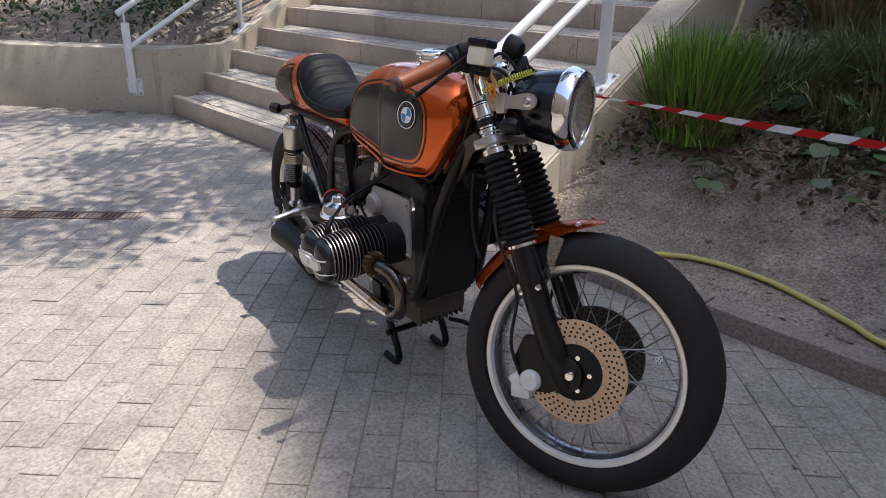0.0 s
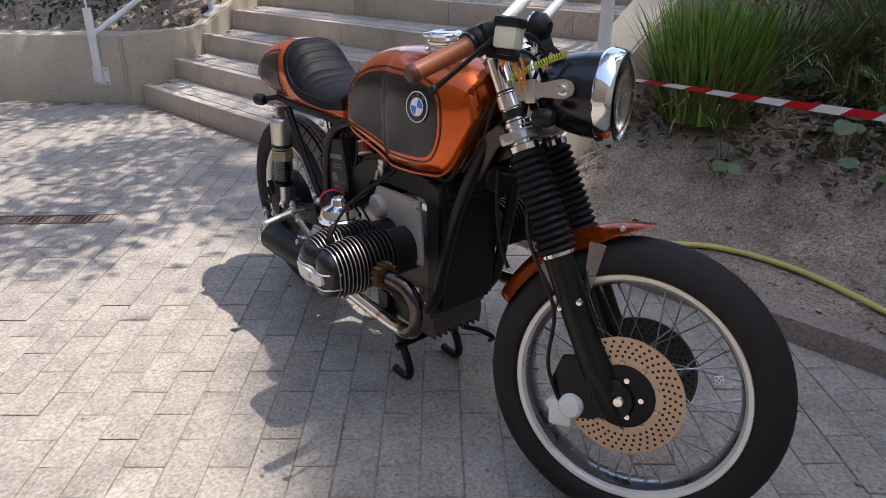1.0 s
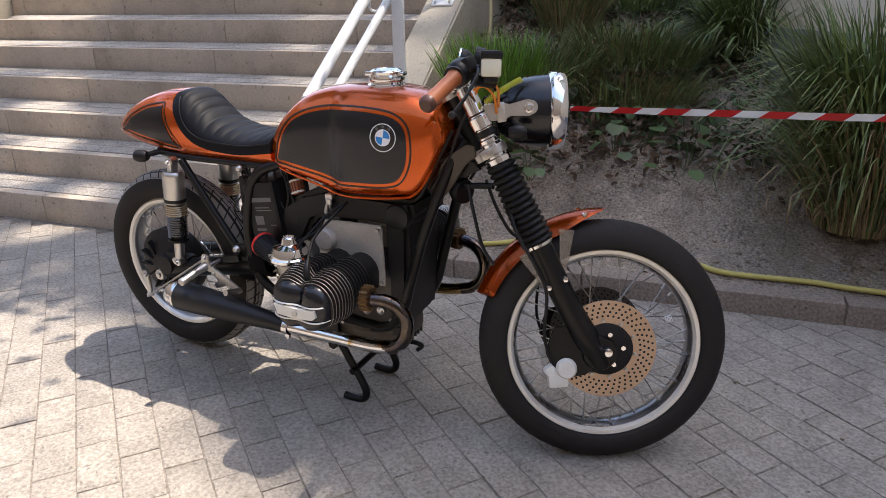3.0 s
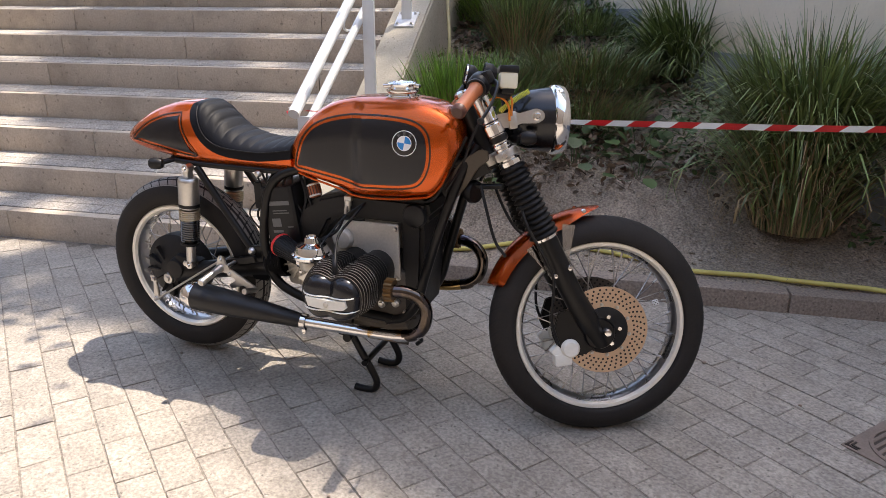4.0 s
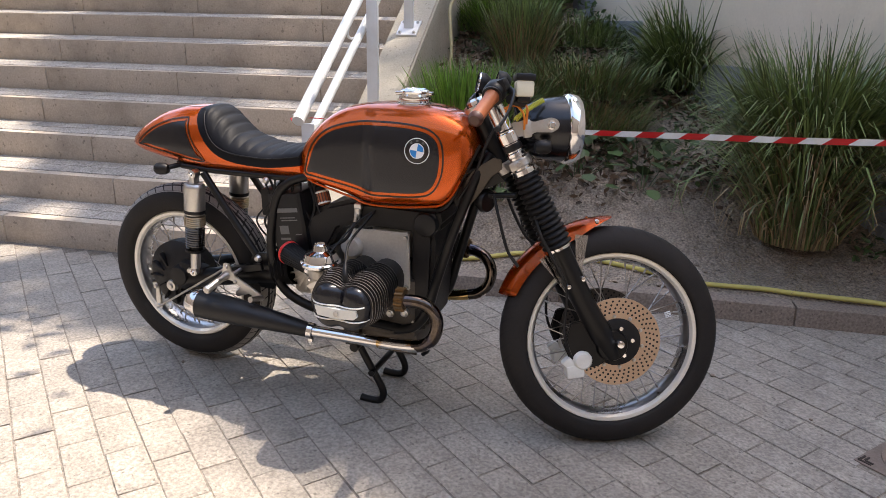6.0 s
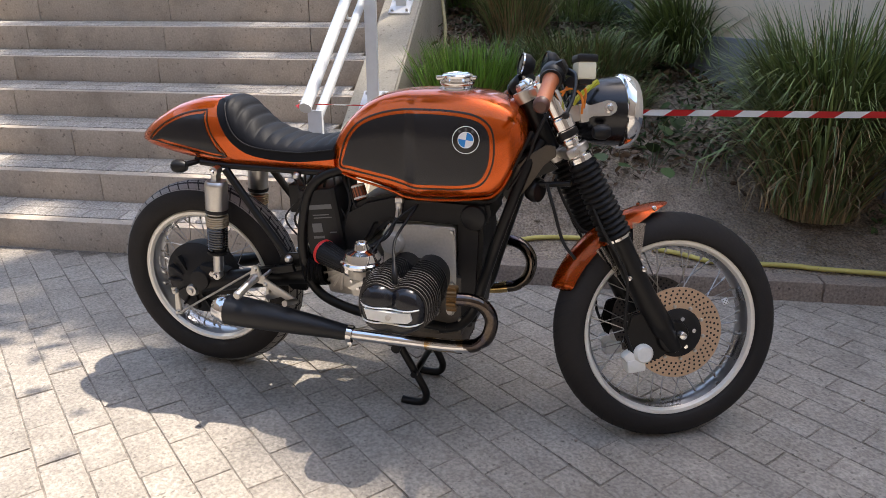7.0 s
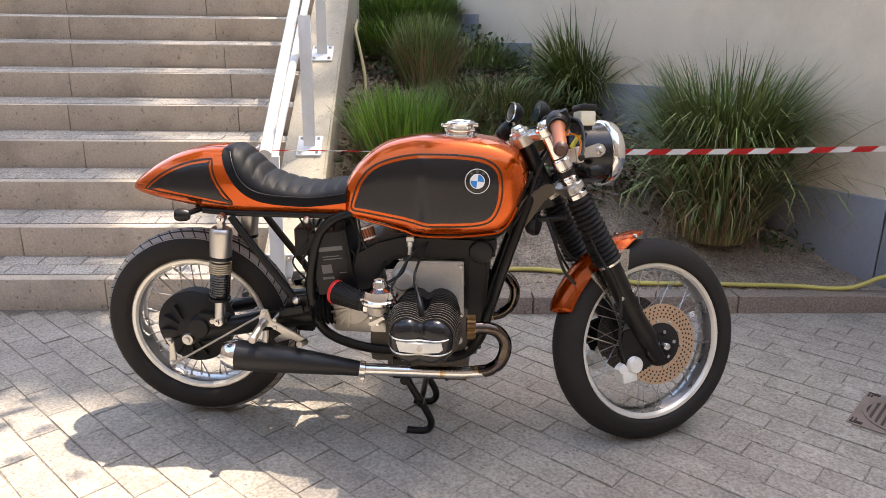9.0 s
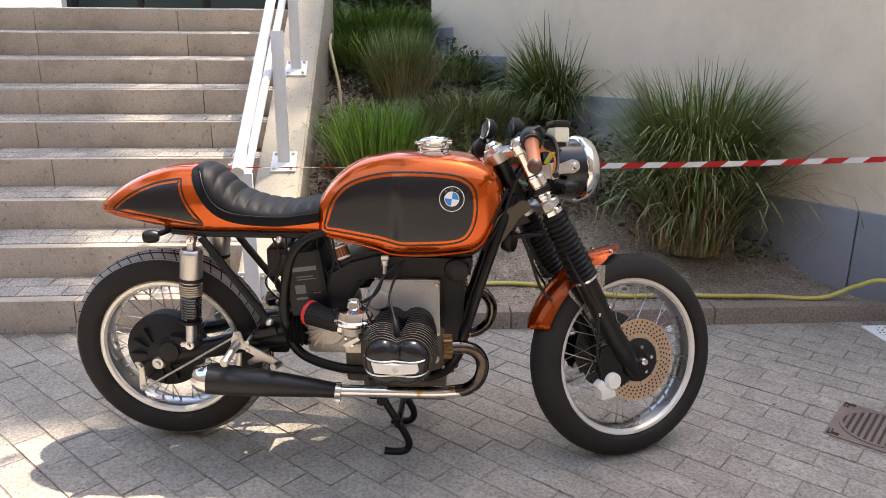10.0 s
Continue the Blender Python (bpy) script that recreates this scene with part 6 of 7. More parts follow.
for k in range(14):
    a = 2 * math.pi * k / 14
    bm_f = to_dir((0.562, -0.075, 0.642), (0.35, -0.2, -0.9))
    bpart("filter_pleat", bm_rod(bm_f @ Vector((0.0195 * math.cos(a), 0.0195 * math.sin(a), -0.014)), bm_f @ Vector((0.0195 * math.cos(a), 0.0195 * math.sin(a), 0.014)), 0.0016, 5), GRIP_END)
for x, z in ((0.66, 0.335), (0.70, 0.322), (0.79, 0.322), (0.835, 0.33)):
    bpart("sump_bolt", bm_lathe([(0, 0.010), (0.007, 0.009), (0.009, 0.005), (0.012, 0.004), (0.012, -0.01)], 10, to_dir((x, -0.112, z), (0, -1, 0))), ALLOY, engine)
for y in (-0.060, 0.054):
    bpart("gusset", bm_plate([(0.985, 0.70), (1.0, 0.742), (1.02, 0.765), (1.07, 0.80), (1.092, 0.797), (1.096, 0.772), (1.066, 0.747), (1.034, 0.695), (1.004, 0.655)], 0.006, XZ(y), 0.002), GUSSET, None, "grey-brown frame gusset below the steering head")
rng = random.Random(8)
for k in range(9):
    x = 0.36 + 0.022 * k
    pts = [(x, -0.07 - 0.02 * rng.random(), 0.685), (x + rng.uniform(-.03, .03), -0.09, 0.62), (x + rng.uniform(-.03, .05), -0.095, 0.55), (x + rng.uniform(-.02, .06), -0.085, 0.47), (x + 0.05, -0.08, 0.42)]
    bpart("wire", bm_tube(pts, 0.0026 + 0.002 * rng.random(), 7), DARK_PLASTIC)
for s in (-1, 1):
    bpart("ignition_cable", bm_tube([(1.03, s * 0.05, 0.83), (0.99, s * 0.075, 0.74), (0.95, s * 0.09, 0.66), (0.88, s * 0.07, 0.63)], 0.005, 8), DARK_PLASTIC)
    bpart("head_cable", bm_tube([(1.08, s * 0.04, 0.90), (1.045, s * 0.05, 0.83), (1.02, s * 0.06, 0.75), (0.98, s * 0.08, 0.68)], 0.0045, 8), DARK_PLASTIC)
bpart("horn", bm_lathe([(0, -0.02), (0.028, -0.018), (0.034, 0.0), (0.030, 0.012), (0, 0.016)], 26, to_dir((1.045, -0.03, 0.672), (0.9, -0.4, 0))), DARK_PLASTIC, None, "small black horn below the steering head")
bpart("horn_bracket", bm_tube([(1.02, -0.03, 0.70), (1.06, -0.035, 0.69), (1.10, -0.04, 0.695), (1.135, -0.045, 0.70)], 0.008, 10), FRAME_BLACK)
for pts in ([(1.075, -0.06, 0.70), (1.10, -0.085, 0.64), (1.13, -0.10, 0.56), (1.165, -0.11, 0.52)], [(1.085, 0.03, 0.69), (1.12, 0.02, 0.62), (1.16, 0.02, 0.56), (1.20, 0.03, 0.54)]):
    bpart("front_cable", bm_tube(pts, 0.0045, 8), DARK_PLASTIC)

# -- foot controls --
for s in (-1, 1):
    Y = s * 0.168
    br = bpart("footrest_bracket", bm_plate([(0.262, 0.427), (0.280, 0.427), (0.290, 0.395), (0.392, 0.338), (0.398, 0.326), (0.384, 0.318), (0.345, 0.338), (0.300, 0.322), (0.294, 0.335), (0.318, 0.352), (0.288, 0.372), (0.258, 0.375), (0.252, 0.395)], 0.009, XZ(Y - 0.0045), 0.002), ALLOY, None, "drilled alloy rear-set footrest bracket")
    bpart("footrest", bm_tube([(0.268, s * 0.172, 0.388), (0.266, s * 0.20, 0.384), (0.262, s * 0.262, 0.372)], [0.014, 0.011, 0.0115], 16), ALLOY, br, "knurled alloy footrest peg")
    bpart("peg_end", bm_lathe([(0, 0.003), (0.010, 0.002), (0.0125, -0.002), (0.0125, -0.01)], 16, to_dir((0.262, s * 0.263, 0.372), (-0.05, s, -0.18))), FIN_ALLOY, br)
    bpart("toe_peg", bm_rod((0.389, s * 0.170, 0.330), (0.384, s * 0.222, 0.345), 0.009, 14), ALLOY, br)
    for x, z in ((0.271, 0.416), (0.274, 0.392), (0.30, 0.372)):
        bpart("bracket_bolt", bm_lathe([(0, 0.006), (0.005, 0.005), (0.007, 0)], 10, to_dir((x, Y + s * 0.005, z), (0, s, 0))), ALLOY, br)
    bpart("mount_bar", bm_box(0.11, 0.014, 0.022, pose(0.325, s * 0.14, 0.408, 0, -14, 0), 0.003), FRAME_BLACK, br)
    bpart("mount_bolt", bm_rod((0.305, s * 0.12, 0.405), (0.305, s * 0.19, 0.403), 0.006, 10), ALLOY, br)

# -- centre stand --
stand = bpart("centre_stand", bm_rod((0.675, -0.13, 0.195), (0.675, 0.13, 0.195), 0.014, 12), FRAME_BLACK, None, "black tubular centre stand")
for s in (-1, 1):
    bpart("stand_leg", bm_tube([(0.665, s * 0.09, 0.205), (0.70, s * 0.09, 0.14), (0.748, s * 0.09, 0.054), (0.752, s * 0.09, 0.020), (0.735, s * 0.09, 0.004), (0.700, s * 0.09, 0.0015), (0.678, s * 0.09, 0.004)], 0.0115, 14), FRAME_BLACK, stand)
    bpart("stand_lug", bm_box(0.05, 0.02, 0.07, pose(0.66, s * 0.10, 0.225), 0.006), FRAME_BLACK, stand)
bpart("stand_brace", bm_rod((0.722, -0.11, 0.105), (0.722, 0.11, 0.105), 0.010, 12), FRAME_BLACK, stand)
bpart("stand_tang", bm_tube([(0.735, 0.118, 0.09), (0.78, 0.15, 0.085), (0.80, 0.18, 0.06), (0.78, 0.19, 0.035)], 0.008, 10), FRAME_BLACK, stand)

# ---- plants ----
def blade_mesh(name, base_r, count, height, spread, droop, width, seed, material, lean=0.0, stiff=1.0, low=0.45, skirt=0.0, late=False):
    """A tuft of arching blades. droop bends the tips over; skirt is the share that hangs to the ground."""
    rng = random.Random(seed)
    verts, faces = [], []
    S = 7
    for _ in range(count):
        a = rng.uniform(0, 2 * math.pi)
        r0 = base_r * math.sqrt(rng.random())
        root = Vector((r0 * math.cos(a), r0 * math.sin(a), 0))
        out = Vector((math.cos(a + rng.gauss(0, 0.5)), math.sin(a + rng.gauss(0, 0.5)), 0))
        L = height * rng.uniform(low, 1.0)
        tilt = abs(rng.gauss(0, spread)) + 0.04
        bend = droop * rng.uniform(0.3, 1.25) / stiff
        if rng.random() < skirt:
            tilt += 0.35
            bend *= 1.8
        p = root.copy()
        side = Vector((-out.y, out.x, 0))
        side = (side + Vector((rng.gauss(0, .4), rng.gauss(0, .4), 0))).normalized()
        w = width * rng.uniform(0.6, 1.2)
        k = len(verts)
        ang = tilt
        for i in range(S + 1):
            t = i / S
            ww = w * (1 - t ** 4) + 0.0005
            verts += [p - side * ww, p + side * ww]
            d = out * math.sin(ang) + Vector((0, 0, 1)) * math.cos(ang)
            p = p + d * (L / S)
            if p.z < 0.01:
                p.z = 0.01
            ang += bend / S * ((0.15 + 2.6 * t * t) if late else (0.4 + 1.4 * t))
        for i in range(S):
            q = k + 2 * i
            faces.append((q, q + 1, q + 3, q + 2))
    me = bpy.data.meshes.new(name)
    me.from_pydata(verts, [], faces)
    me.materials.append(material)
    for f in me.polygons:
        f.use_smooth = True
    return me


def tuft(name, u, v, z, label, category, meshes):
    root = thing(name, STREET @ pose(u, v, z), label, category, "clumps in the planting bed")
    for nm, me in meshes:
        ob = new(nm, me)
        ob.parent = root
        tagged(ob, kind="stuff")
    return root


tuft("ornamental_grass", 0.60, -0.09, soil_z(0.60, -0.09) - 0.02, "large drooping dark green grass clump by the kerb", "grass clump", [
    ("blades", blade_mesh("blades", 0.17, 2700, 1.02, 0.07, 3.3, 0.0048, 1, GRASS_DARK, skirt=0.05, late=True, low=0.55)),
    ("upright_blades", blade_mesh("upright_blades", 0.16, 420, 1.05, 0.2, 0.7, 0.0055, 2, GRASS_DARK, low=0.6)),
    ("dry_blades", blade_mesh("dry_blades", 0.18, 900, 0.85, 0.1, 3.6, 0.003, 3, GRASS_DRY, skirt=0.2, late=True, low=0.3))])
tuft("ornamental_grass", 2.1, 0.33, soil_z(2.1, 0.33) - 0.02, "dark green grass clump with stiff tips against the wall", "grass clump", [
    ("blades", blade_mesh("blades", 0.2, 1500, 0.64, 0.34, 2.0, 0.005, 4, GRASS_DARK, skirt=0.3)),
    ("upright_blades", blade_mesh("upright_blades", 0.14, 110, 0.74, 0.36, 0.35, 0.0055, 5, GRASS_DARK, low=0.65))])
tuft("ornamental_grass", 0.90, 1.57, soil_z(0.90, 1.57) - 0.02, "bright green upright grass clump beside the cheek wall", "grass clump", [
    ("blades", blade_mesh("blades", 0.19, 900, 0.56, 0.11, 0.4, 0.0048, 6, GRASS_BRIGHT, skirt=0.12, low=0.55)),
    ("dry_blades", blade_mesh("dry_blades", 0.17, 900, 0.42, 0.4, 1.3, 0.003, 7, GRASS_DRY))])
tuft("ornamental_grass", 2.13, 1.42, soil_z(2.13, 1.42) - 0.04, "faded green and brown grass clump up the slope", "grass clump", [
    ("blades", blade_mesh("blades", 0.15, 900, 0.58, 0.12, 0.45, 0.0036, 8, GRASS_DARK, skirt=0.05)),
    ("dry_blades", blade_mesh("dry_blades", 0.17, 480, 0.46, 0.2, 0.8, 0.003, 9, GRASS_DRY))])
tuft("ornamental_grass", 2.8, 1.67, soil_z(2.8, 1.67) - 0.04, "low green grass clump at the top of the bed", "grass clump", [
    ("blades", blade_mesh("blades", 0.36, 1800, 0.36, 0.5, 1.2, 0.003, 10, GRASS_BRIGHT)),
    ("dark_blades", blade_mesh("dark_blades", 0.4, 900, 0.3, 0.6, 1.3, 0.003, 18, GRASS_DARK))])
tuft("ornamental_grass", 1.43, 0.95, soil_z(1.43, 0.95) - 0.02, "thin dry grass patch on the slope", "grass clump", [
    ("dry_blades", blade_mesh("dry_blades", 0.34, 800, 0.26, 0.6, 1.4, 0.002, 11, GRASS_DRY)),
    ("blades", blade_mesh("blades", 0.36, 1100, 0.26, 0.7, 1.4, 0.0024, 12, GRASS_DARK))])
tuft("ornamental_grass", 1.85, 0.96, soil_z(1.85, 0.96) - 0.02, "mixed low weeds and grass on the slope", "grass clump", [
    ("blades", blade_mesh("blades", 0.4, 1700, 0.34, 0.7, 1.5, 0.0026, 13, GRASS_DARK)),
    ("dry_blades", blade_mesh("dry_blades", 0.4, 600, 0.3, 0.6, 1.4, 0.002, 14, GRASS_DRY))])
tuft("ornamental_grass", 1.48, 1.5, soil_z(1.48, 1.5) - 0.02, "low dark grass filling the slope behind the bright clump", "grass clump", [
    ("blades", blade_mesh("blades", 0.34, 1400, 0.36, 0.6, 1.5, 0.0026, 15, GRASS_DARK)),
    ("dry_blades", blade_mesh("dry_blades", 0.34, 600, 0.34, 0.6, 1.4, 0.002, 16, GRASS_DRY))])
tuft("ornamental_grass", 2.7, 1.05, soil_z(2.7, 1.05) - 0.02, "low weedy grass below the wall", "grass clump", [
    ("blades", blade_mesh("blades", 0.36, 1200, 0.32, 0.7, 1.5, 0.0026, 17, GRASS_DARK))])


tuft("ornamental_grass", 3.45, 1.6, soil_z(3.45, 1.6) - 0.03, "low green grass below the flowering shrub", "grass clump", [
    ("blades", blade_mesh("blades", 0.42, 1900, 0.34, 0.5, 1.2, 0.0032, 19, GRASS_BRIGHT)),
    ("dark_blades", blade_mesh("dark_blades", 0.45, 1300, 0.32, 0.6, 1.3, 0.0032, 20, GRASS_DARK))])


def leaf_points(kind="oval"):
    if kind == "round":
        return [(0, 0, 0), (0.38, 0.12, 0.03), (0.5, 0.45, 0.05), (0.36, 0.82, 0.02), (0, 1.0, -0.06), (-0.36, 0.82, 0.02), (-0.5, 0.45, 0.05), (-0.38, 0.12, 0.03)]
    return [(0, 0, 0), (0.2, 0.25, 0.03), (0.24, 0.5, 0.04), (0.14, 0.8, 0.0), (0, 1.0, -0.08), (-0.14, 0.8, 0.0), (-0.24, 0.5, 0.04), (-0.2, 0.25, 0.03)]


def leaf_cloud(name, places, size, seed, material, kind="oval", up=0.5):
    """Many small folded leaves at the given places."""
    rng = random.Random(seed)
    pts = leaf_points(kind)
    verts, faces = [], []
    for p in places:
        s = size * rng.uniform(0.55, 1.2)
        q = Vector((rng.gauss(0, 1), rng.gauss(0, 1), rng.gauss(0, 1) + up * 2)).normalized().to_track_quat("Z", "Y").to_matrix() @ Matrix.Rotation(rng.uniform(0, 6.28), 3, "Z")
        k = len(verts)
        verts += [Vector(p) + q @ (Vector(c) * s) for c in pts]
        faces += [(k, k + 1, k + 2, k + 3, k + 4), (k, k + 4, k + 5, k + 6, k + 7)]
    me = bpy.data.meshes.new(name)
    me.from_pydata(verts, [], faces)
    me.materials.append(material)
    return me


def build_broadleaf(u, v, n, r, size, seed, label):
    rng = random.Random(seed)
    root = thing("broadleaf_plant", STREET @ pose(u, v, soil_z(u, v) - 0.01), label, "plant", "leafy plants in the bed")
    for _ in range(n):
        a, q = rng.uniform(0, 6.28), r * math.sqrt(rng.random())
        z = rng.uniform(0.03, 0.16) * (1.2 - q / r)
        tip = Vector((q * math.cos(a), q * math.sin(a), z + 0.03))
        part("stem", bm_tube([(tip.x * 0.3, tip.y * 0.3, 0), (tip.x * 0.7, tip.y * 0.7, z * 0.8), tuple(tip)], 0.002, 5, 3), LEAF, root)
        m = Matrix.Translation(tip) @ Matrix.Rotation(a - math.pi / 2, 4, "Z") @ Matrix.Rotation(rng.uniform(-0.9, 0.1), 4, "X") @ Matrix.Rotation(rng.uniform(-0.4, 0.4), 4, "Y")
        s = size * rng.uniform(0.6, 1.15)
        bm = bmesh.new()
        mid = [bm.verts.new((0, t * s, 0.03 * s * math.sin(3 * t))) for t in (0, 0.3, 0.65, 1.0)]
        for sg in (-1, 1):
            e = [bm.verts.new((sg * w * s, t * s, 0.06 * s)) for w, t in ((0.36, 0.12), (0.5, 0.5), (0.30, 0.85))]
            bm.faces.new((mid[0], mid[1], e[0]))
            bm.faces.new((mid[1], mid[2], e[1], e[0]))
            bm.faces.new((mid[2], mid[3], e[2], e[1]))
        bm.transform(m)
        part("leaf", bm, LEAF, root)


for u, v, n, r, size, seed in ((0.9, -0.42, 12, 0.2, 0.07, 25), (0.86, 0.95, 16, 0.2, 0.08, 21), (1.1, 0.62, 20, 0.26, 0.08, 22), (0.62, 1.32, 9, 0.12, 0.08, 23), (1.35, 1.2, 14, 0.22, 0.08, 24),
                            (0.82, 0.62, 14, 0.18, 0.075, 26), (1.15, 0.9, 16, 0.24, 0.08, 27), (1.3, 0.35, 12, 0.2, 0.07, 28)):
    build_broadleaf(u, v, n, r, size, seed, "low plant with broad dull green leaves")


def build_cover(name, n, size, seed, material, label, category):
    """Low leaves and litter that cover the slope behind the bare strip by the kerb."""
    rng = random.Random(seed)
    places = []
    while len(places) < n:
        u, v = rng.uniform(0.55, 3.3), rng.uniform(-0.2, 1.93)
        edge = 0.75 + 0.35 * noise.noise(Vector((v * 1.7, seed, 0.5))) - 0.25 * max(0.0, v - 1.0)
        if u < edge + 0.25 * rng.random() or 0.63 * u - 0.95 > v + 0.05:
            continue
        if noise.noise(Vector((u * 1.9, v * 1.9, seed * 0.37))) < rng.uniform(-0.45, 0.25):
            continue
        places.append((u, v, soil_z(u, v) - 0.01 + 0.11 * rng.random() ** 2))
    root = thing(name, STREET, label, category)
    ob = new("leaves", leaf_cloud("leaves", places, size, seed, material))
    ob.parent = root
    tagged(ob, kind="stuff")


build_cover("leaf_litter", 3800, 0.05, 91, DEAD_LEAF, "brown dead leaves and litter covering the slope", "leaf litter")
build_cover("ground_cover", 2600, 0.045, 92, LEAF, "dark low ground cover on the slope", "ground cover")

# straw, twigs and fallen leaves on the soil
rng = random.Random(31)
verts, faces = [], []
for _ in range(1100):
    u, v = 0.12 + 2.0 * rng.random() ** 1.4, -0.75 + 2.6 * rng.random()
    if rng.random() < 0.55:
        a = rng.uniform(0, 6.28)
        u, v = 0.47 + 0.42 * rng.random() * math.cos(a), -0.04 + 0.42 * rng.random() * math.sin(a)
        u = max(0.11, u)
    z = soil_z(u, v) - 0.006
    L, a = rng.uniform(0.02, 0.11), rng.uniform(0, 6.28)
    d, w = Vector((math.cos(a), math.sin(a), rng.uniform(-0.05, 0.25))) * L, 0.0011
    sd = Vector((-math.sin(a), math.cos(a), 0)) * w
    p = Vector((u, v, z))
    k = len(verts)
    verts += [p - sd, p + sd, p + d + sd, p + d - sd]
    faces.append((k, k + 1, k + 2, k + 3))
me = bpy.data.meshes.new("ground_straw")
me.from_pydata(verts, [], faces)
me.materials.append(GRASS_DRY)
ob = new("ground_straw", me)
ob.matrix_world = STREET
tagged(ob, "dry straw and twigs scattered on the soil", "straw", kind="stuff")
# ivy creeping on the plinth
places = []
for _ in range(420):
    s = rng.uniform(2.2, 3.5)
    p = wall_point(s, rng.uniform(0.03, 0.16))
    places.append((p.x, p.y, soil_z(p.x, p.y) + rng.random() ** 1.5 * 0.16))
me = leaf_cloud("leaves", places, 0.045, 41, LEAF)
root = thing("ivy", STREET, "dark ivy creeping over the plinth", "ivy")
ob = new("leaves", me)
ob.parent = root
tagged(ob, kind="stuff")
# weeds at the foot of the near plinth
places = [(0.42 + 0.5 * rng.random(), -0.62 + 0.25 * rng.random() + 0.2 * k / 160, soil_z(0.4, -0.5) + 0.10 * rng.random()) for k in range(160)]
root = thing("weeds", STREET, "small green weeds at the foot of the wall", "weeds")
ob = new("leaves", leaf_cloud("leaves", places, 0.04, 42, LEAF))
ob.parent = root
tagged(ob, kind="stuff")


def build_back_planting():
    """Dark shrubs with small blue flowers and a tree at the top of the bed, past the end of the garden wall."""
    rng = random.Random(63)
    root = thing("flowering_shrub", STREET, "dark green shrub with small violet-blue flowers above the bed", "shrub")
    places, blooms = [], []
    for _ in range(5200):
        u, v = rng.uniform(3.75, 5.5), rng.uniform(0.95, 2.12)
        h = (0.45 + 0.35 * noise.noise(Vector((u * 1.6, v * 1.6, 4)))) * (0.75 + 0.5 * (u - 3.75))
        z = soil_z(u, v) + h * rng.random() ** 0.6
        places.append((u, v, z))
        if rng.random() < 0.035 and v > 1.6:
            blooms += [(u - 0.04 + rng.gauss(0, 0.02), v + rng.gauss(0, 0.02), z + 0.03 + rng.gauss(0, 0.02)) for _ in range(7)]
    for name, spots, size, material in (("leaves", places, 0.085, LEAF), ("flowers", blooms, 0.03, VIOLET)):
        ob = new(name, leaf_cloud(name, spots, size, 64, material))
        ob.parent = root
        tagged(ob, kind="stuff")
    for k in range(14):
        p = Vector((4.3 + 0.09 * k, 0.9 + 0.085 * k, 0))
        p.z = soil_z(p.x, p.y)
        part("branch", bm_tube([p, p + Vector((0.03, 0.04, 0.25)), p + Vector((rng.uniform(-.15, .15), 0.1, 0.6))], [0.012, 0.009, 0.004], 6), BARK, root)
    base = Vector((4.75, 1.42, soil_z(4.75, 1.42) - 0.05))
    tree = thing("tree", STREET, "thick-trunked tree at the top of the planting bed", "tree", "street trees")
    part("trunk", bm_tube([base, base + Vector((0.02, 0.03, 0.5)), base + Vector((0.05, 0.06, 1.6)), base + Vector((0.1, 0.0, 3.2))], [0.27, 0.20, 0.17, 0.13], 18), BARK, tree)
    leaves = []
    for k in range(9):
        tip = base + Vector((rng.uniform(-0.9, 1.2), rng.uniform(-1.0, 0.8), rng.uniform(3.4, 4.6)))
        part("limb", bm_tube([base + Vector((0.1, 0.0, 3.1)), (base + Vector((0.1, 0.0, 3.1))).lerp(tip, 0.5) + Vector((0, 0, 0.15)), tip], [0.06, 0.04, 0.015], 8), BARK, tree)
        leaves += [tip + Vector((rng.gauss(0, 0.35), rng.gauss(0, 0.35), rng.gauss(0, 0.25))) for _ in range(260)]
    ob = new("crown", leaf_cloud("crown", leaves, 0.1, 65, LEAF))
    ob.parent = tree
    tagged(ob, kind="stuff")


build_back_planting()


def build_hedge():
    rng = random.Random(51)
    root = thing("hedge", STREET, "dense small-leaved hedge above the planter wall", "hedge")
    places = []
    for _ in range(9500):
        t = rng.random()
        a = Vector((-2.9, 9.0, 0)).lerp(Vector((0.2, 5.95, 0)), t) if rng.random() < 0.62 else Vector((0.2, 5.95, 0.0)).lerp(Vector((3.6, 6.1, 1.2)), t)
        off = rng.random() ** 0.7
        p = a + Vector((0.75, 0.65, 0)) * off + Vector((rng.gauss(0, .06), rng.gauss(0, .06), 0))
        h = 0.45 + 0.75 * (0.45 + 0.55 * noise.noise(Vector((p.x * 1.3, p.y * 1.3, 2)))) * (0.4 + off)
        places.append((p.x, p.y, p.z + 0.40 + h * math.sqrt(rng.random())))
    ob = new("leaves", leaf_cloud("leaves", places, 0.06, 52, LEAF_HEDGE))
    ob.parent = root
    tagged(ob, kind="stuff")
    for k in range(26):
        t = k / 25
        p = Vector((-2.5, 8.9, 0.4)).lerp(Vector((3.2, 6.6, 1.2)), t)
        part("branch", bm_tube([p, p + Vector((0.05, 0.1, 0.3)), p + Vector((rng.uniform(-.2, .2), 0.2, 0.75))], [0.014, 0.01, 0.004], 6), BARK, root)


build_hedge()


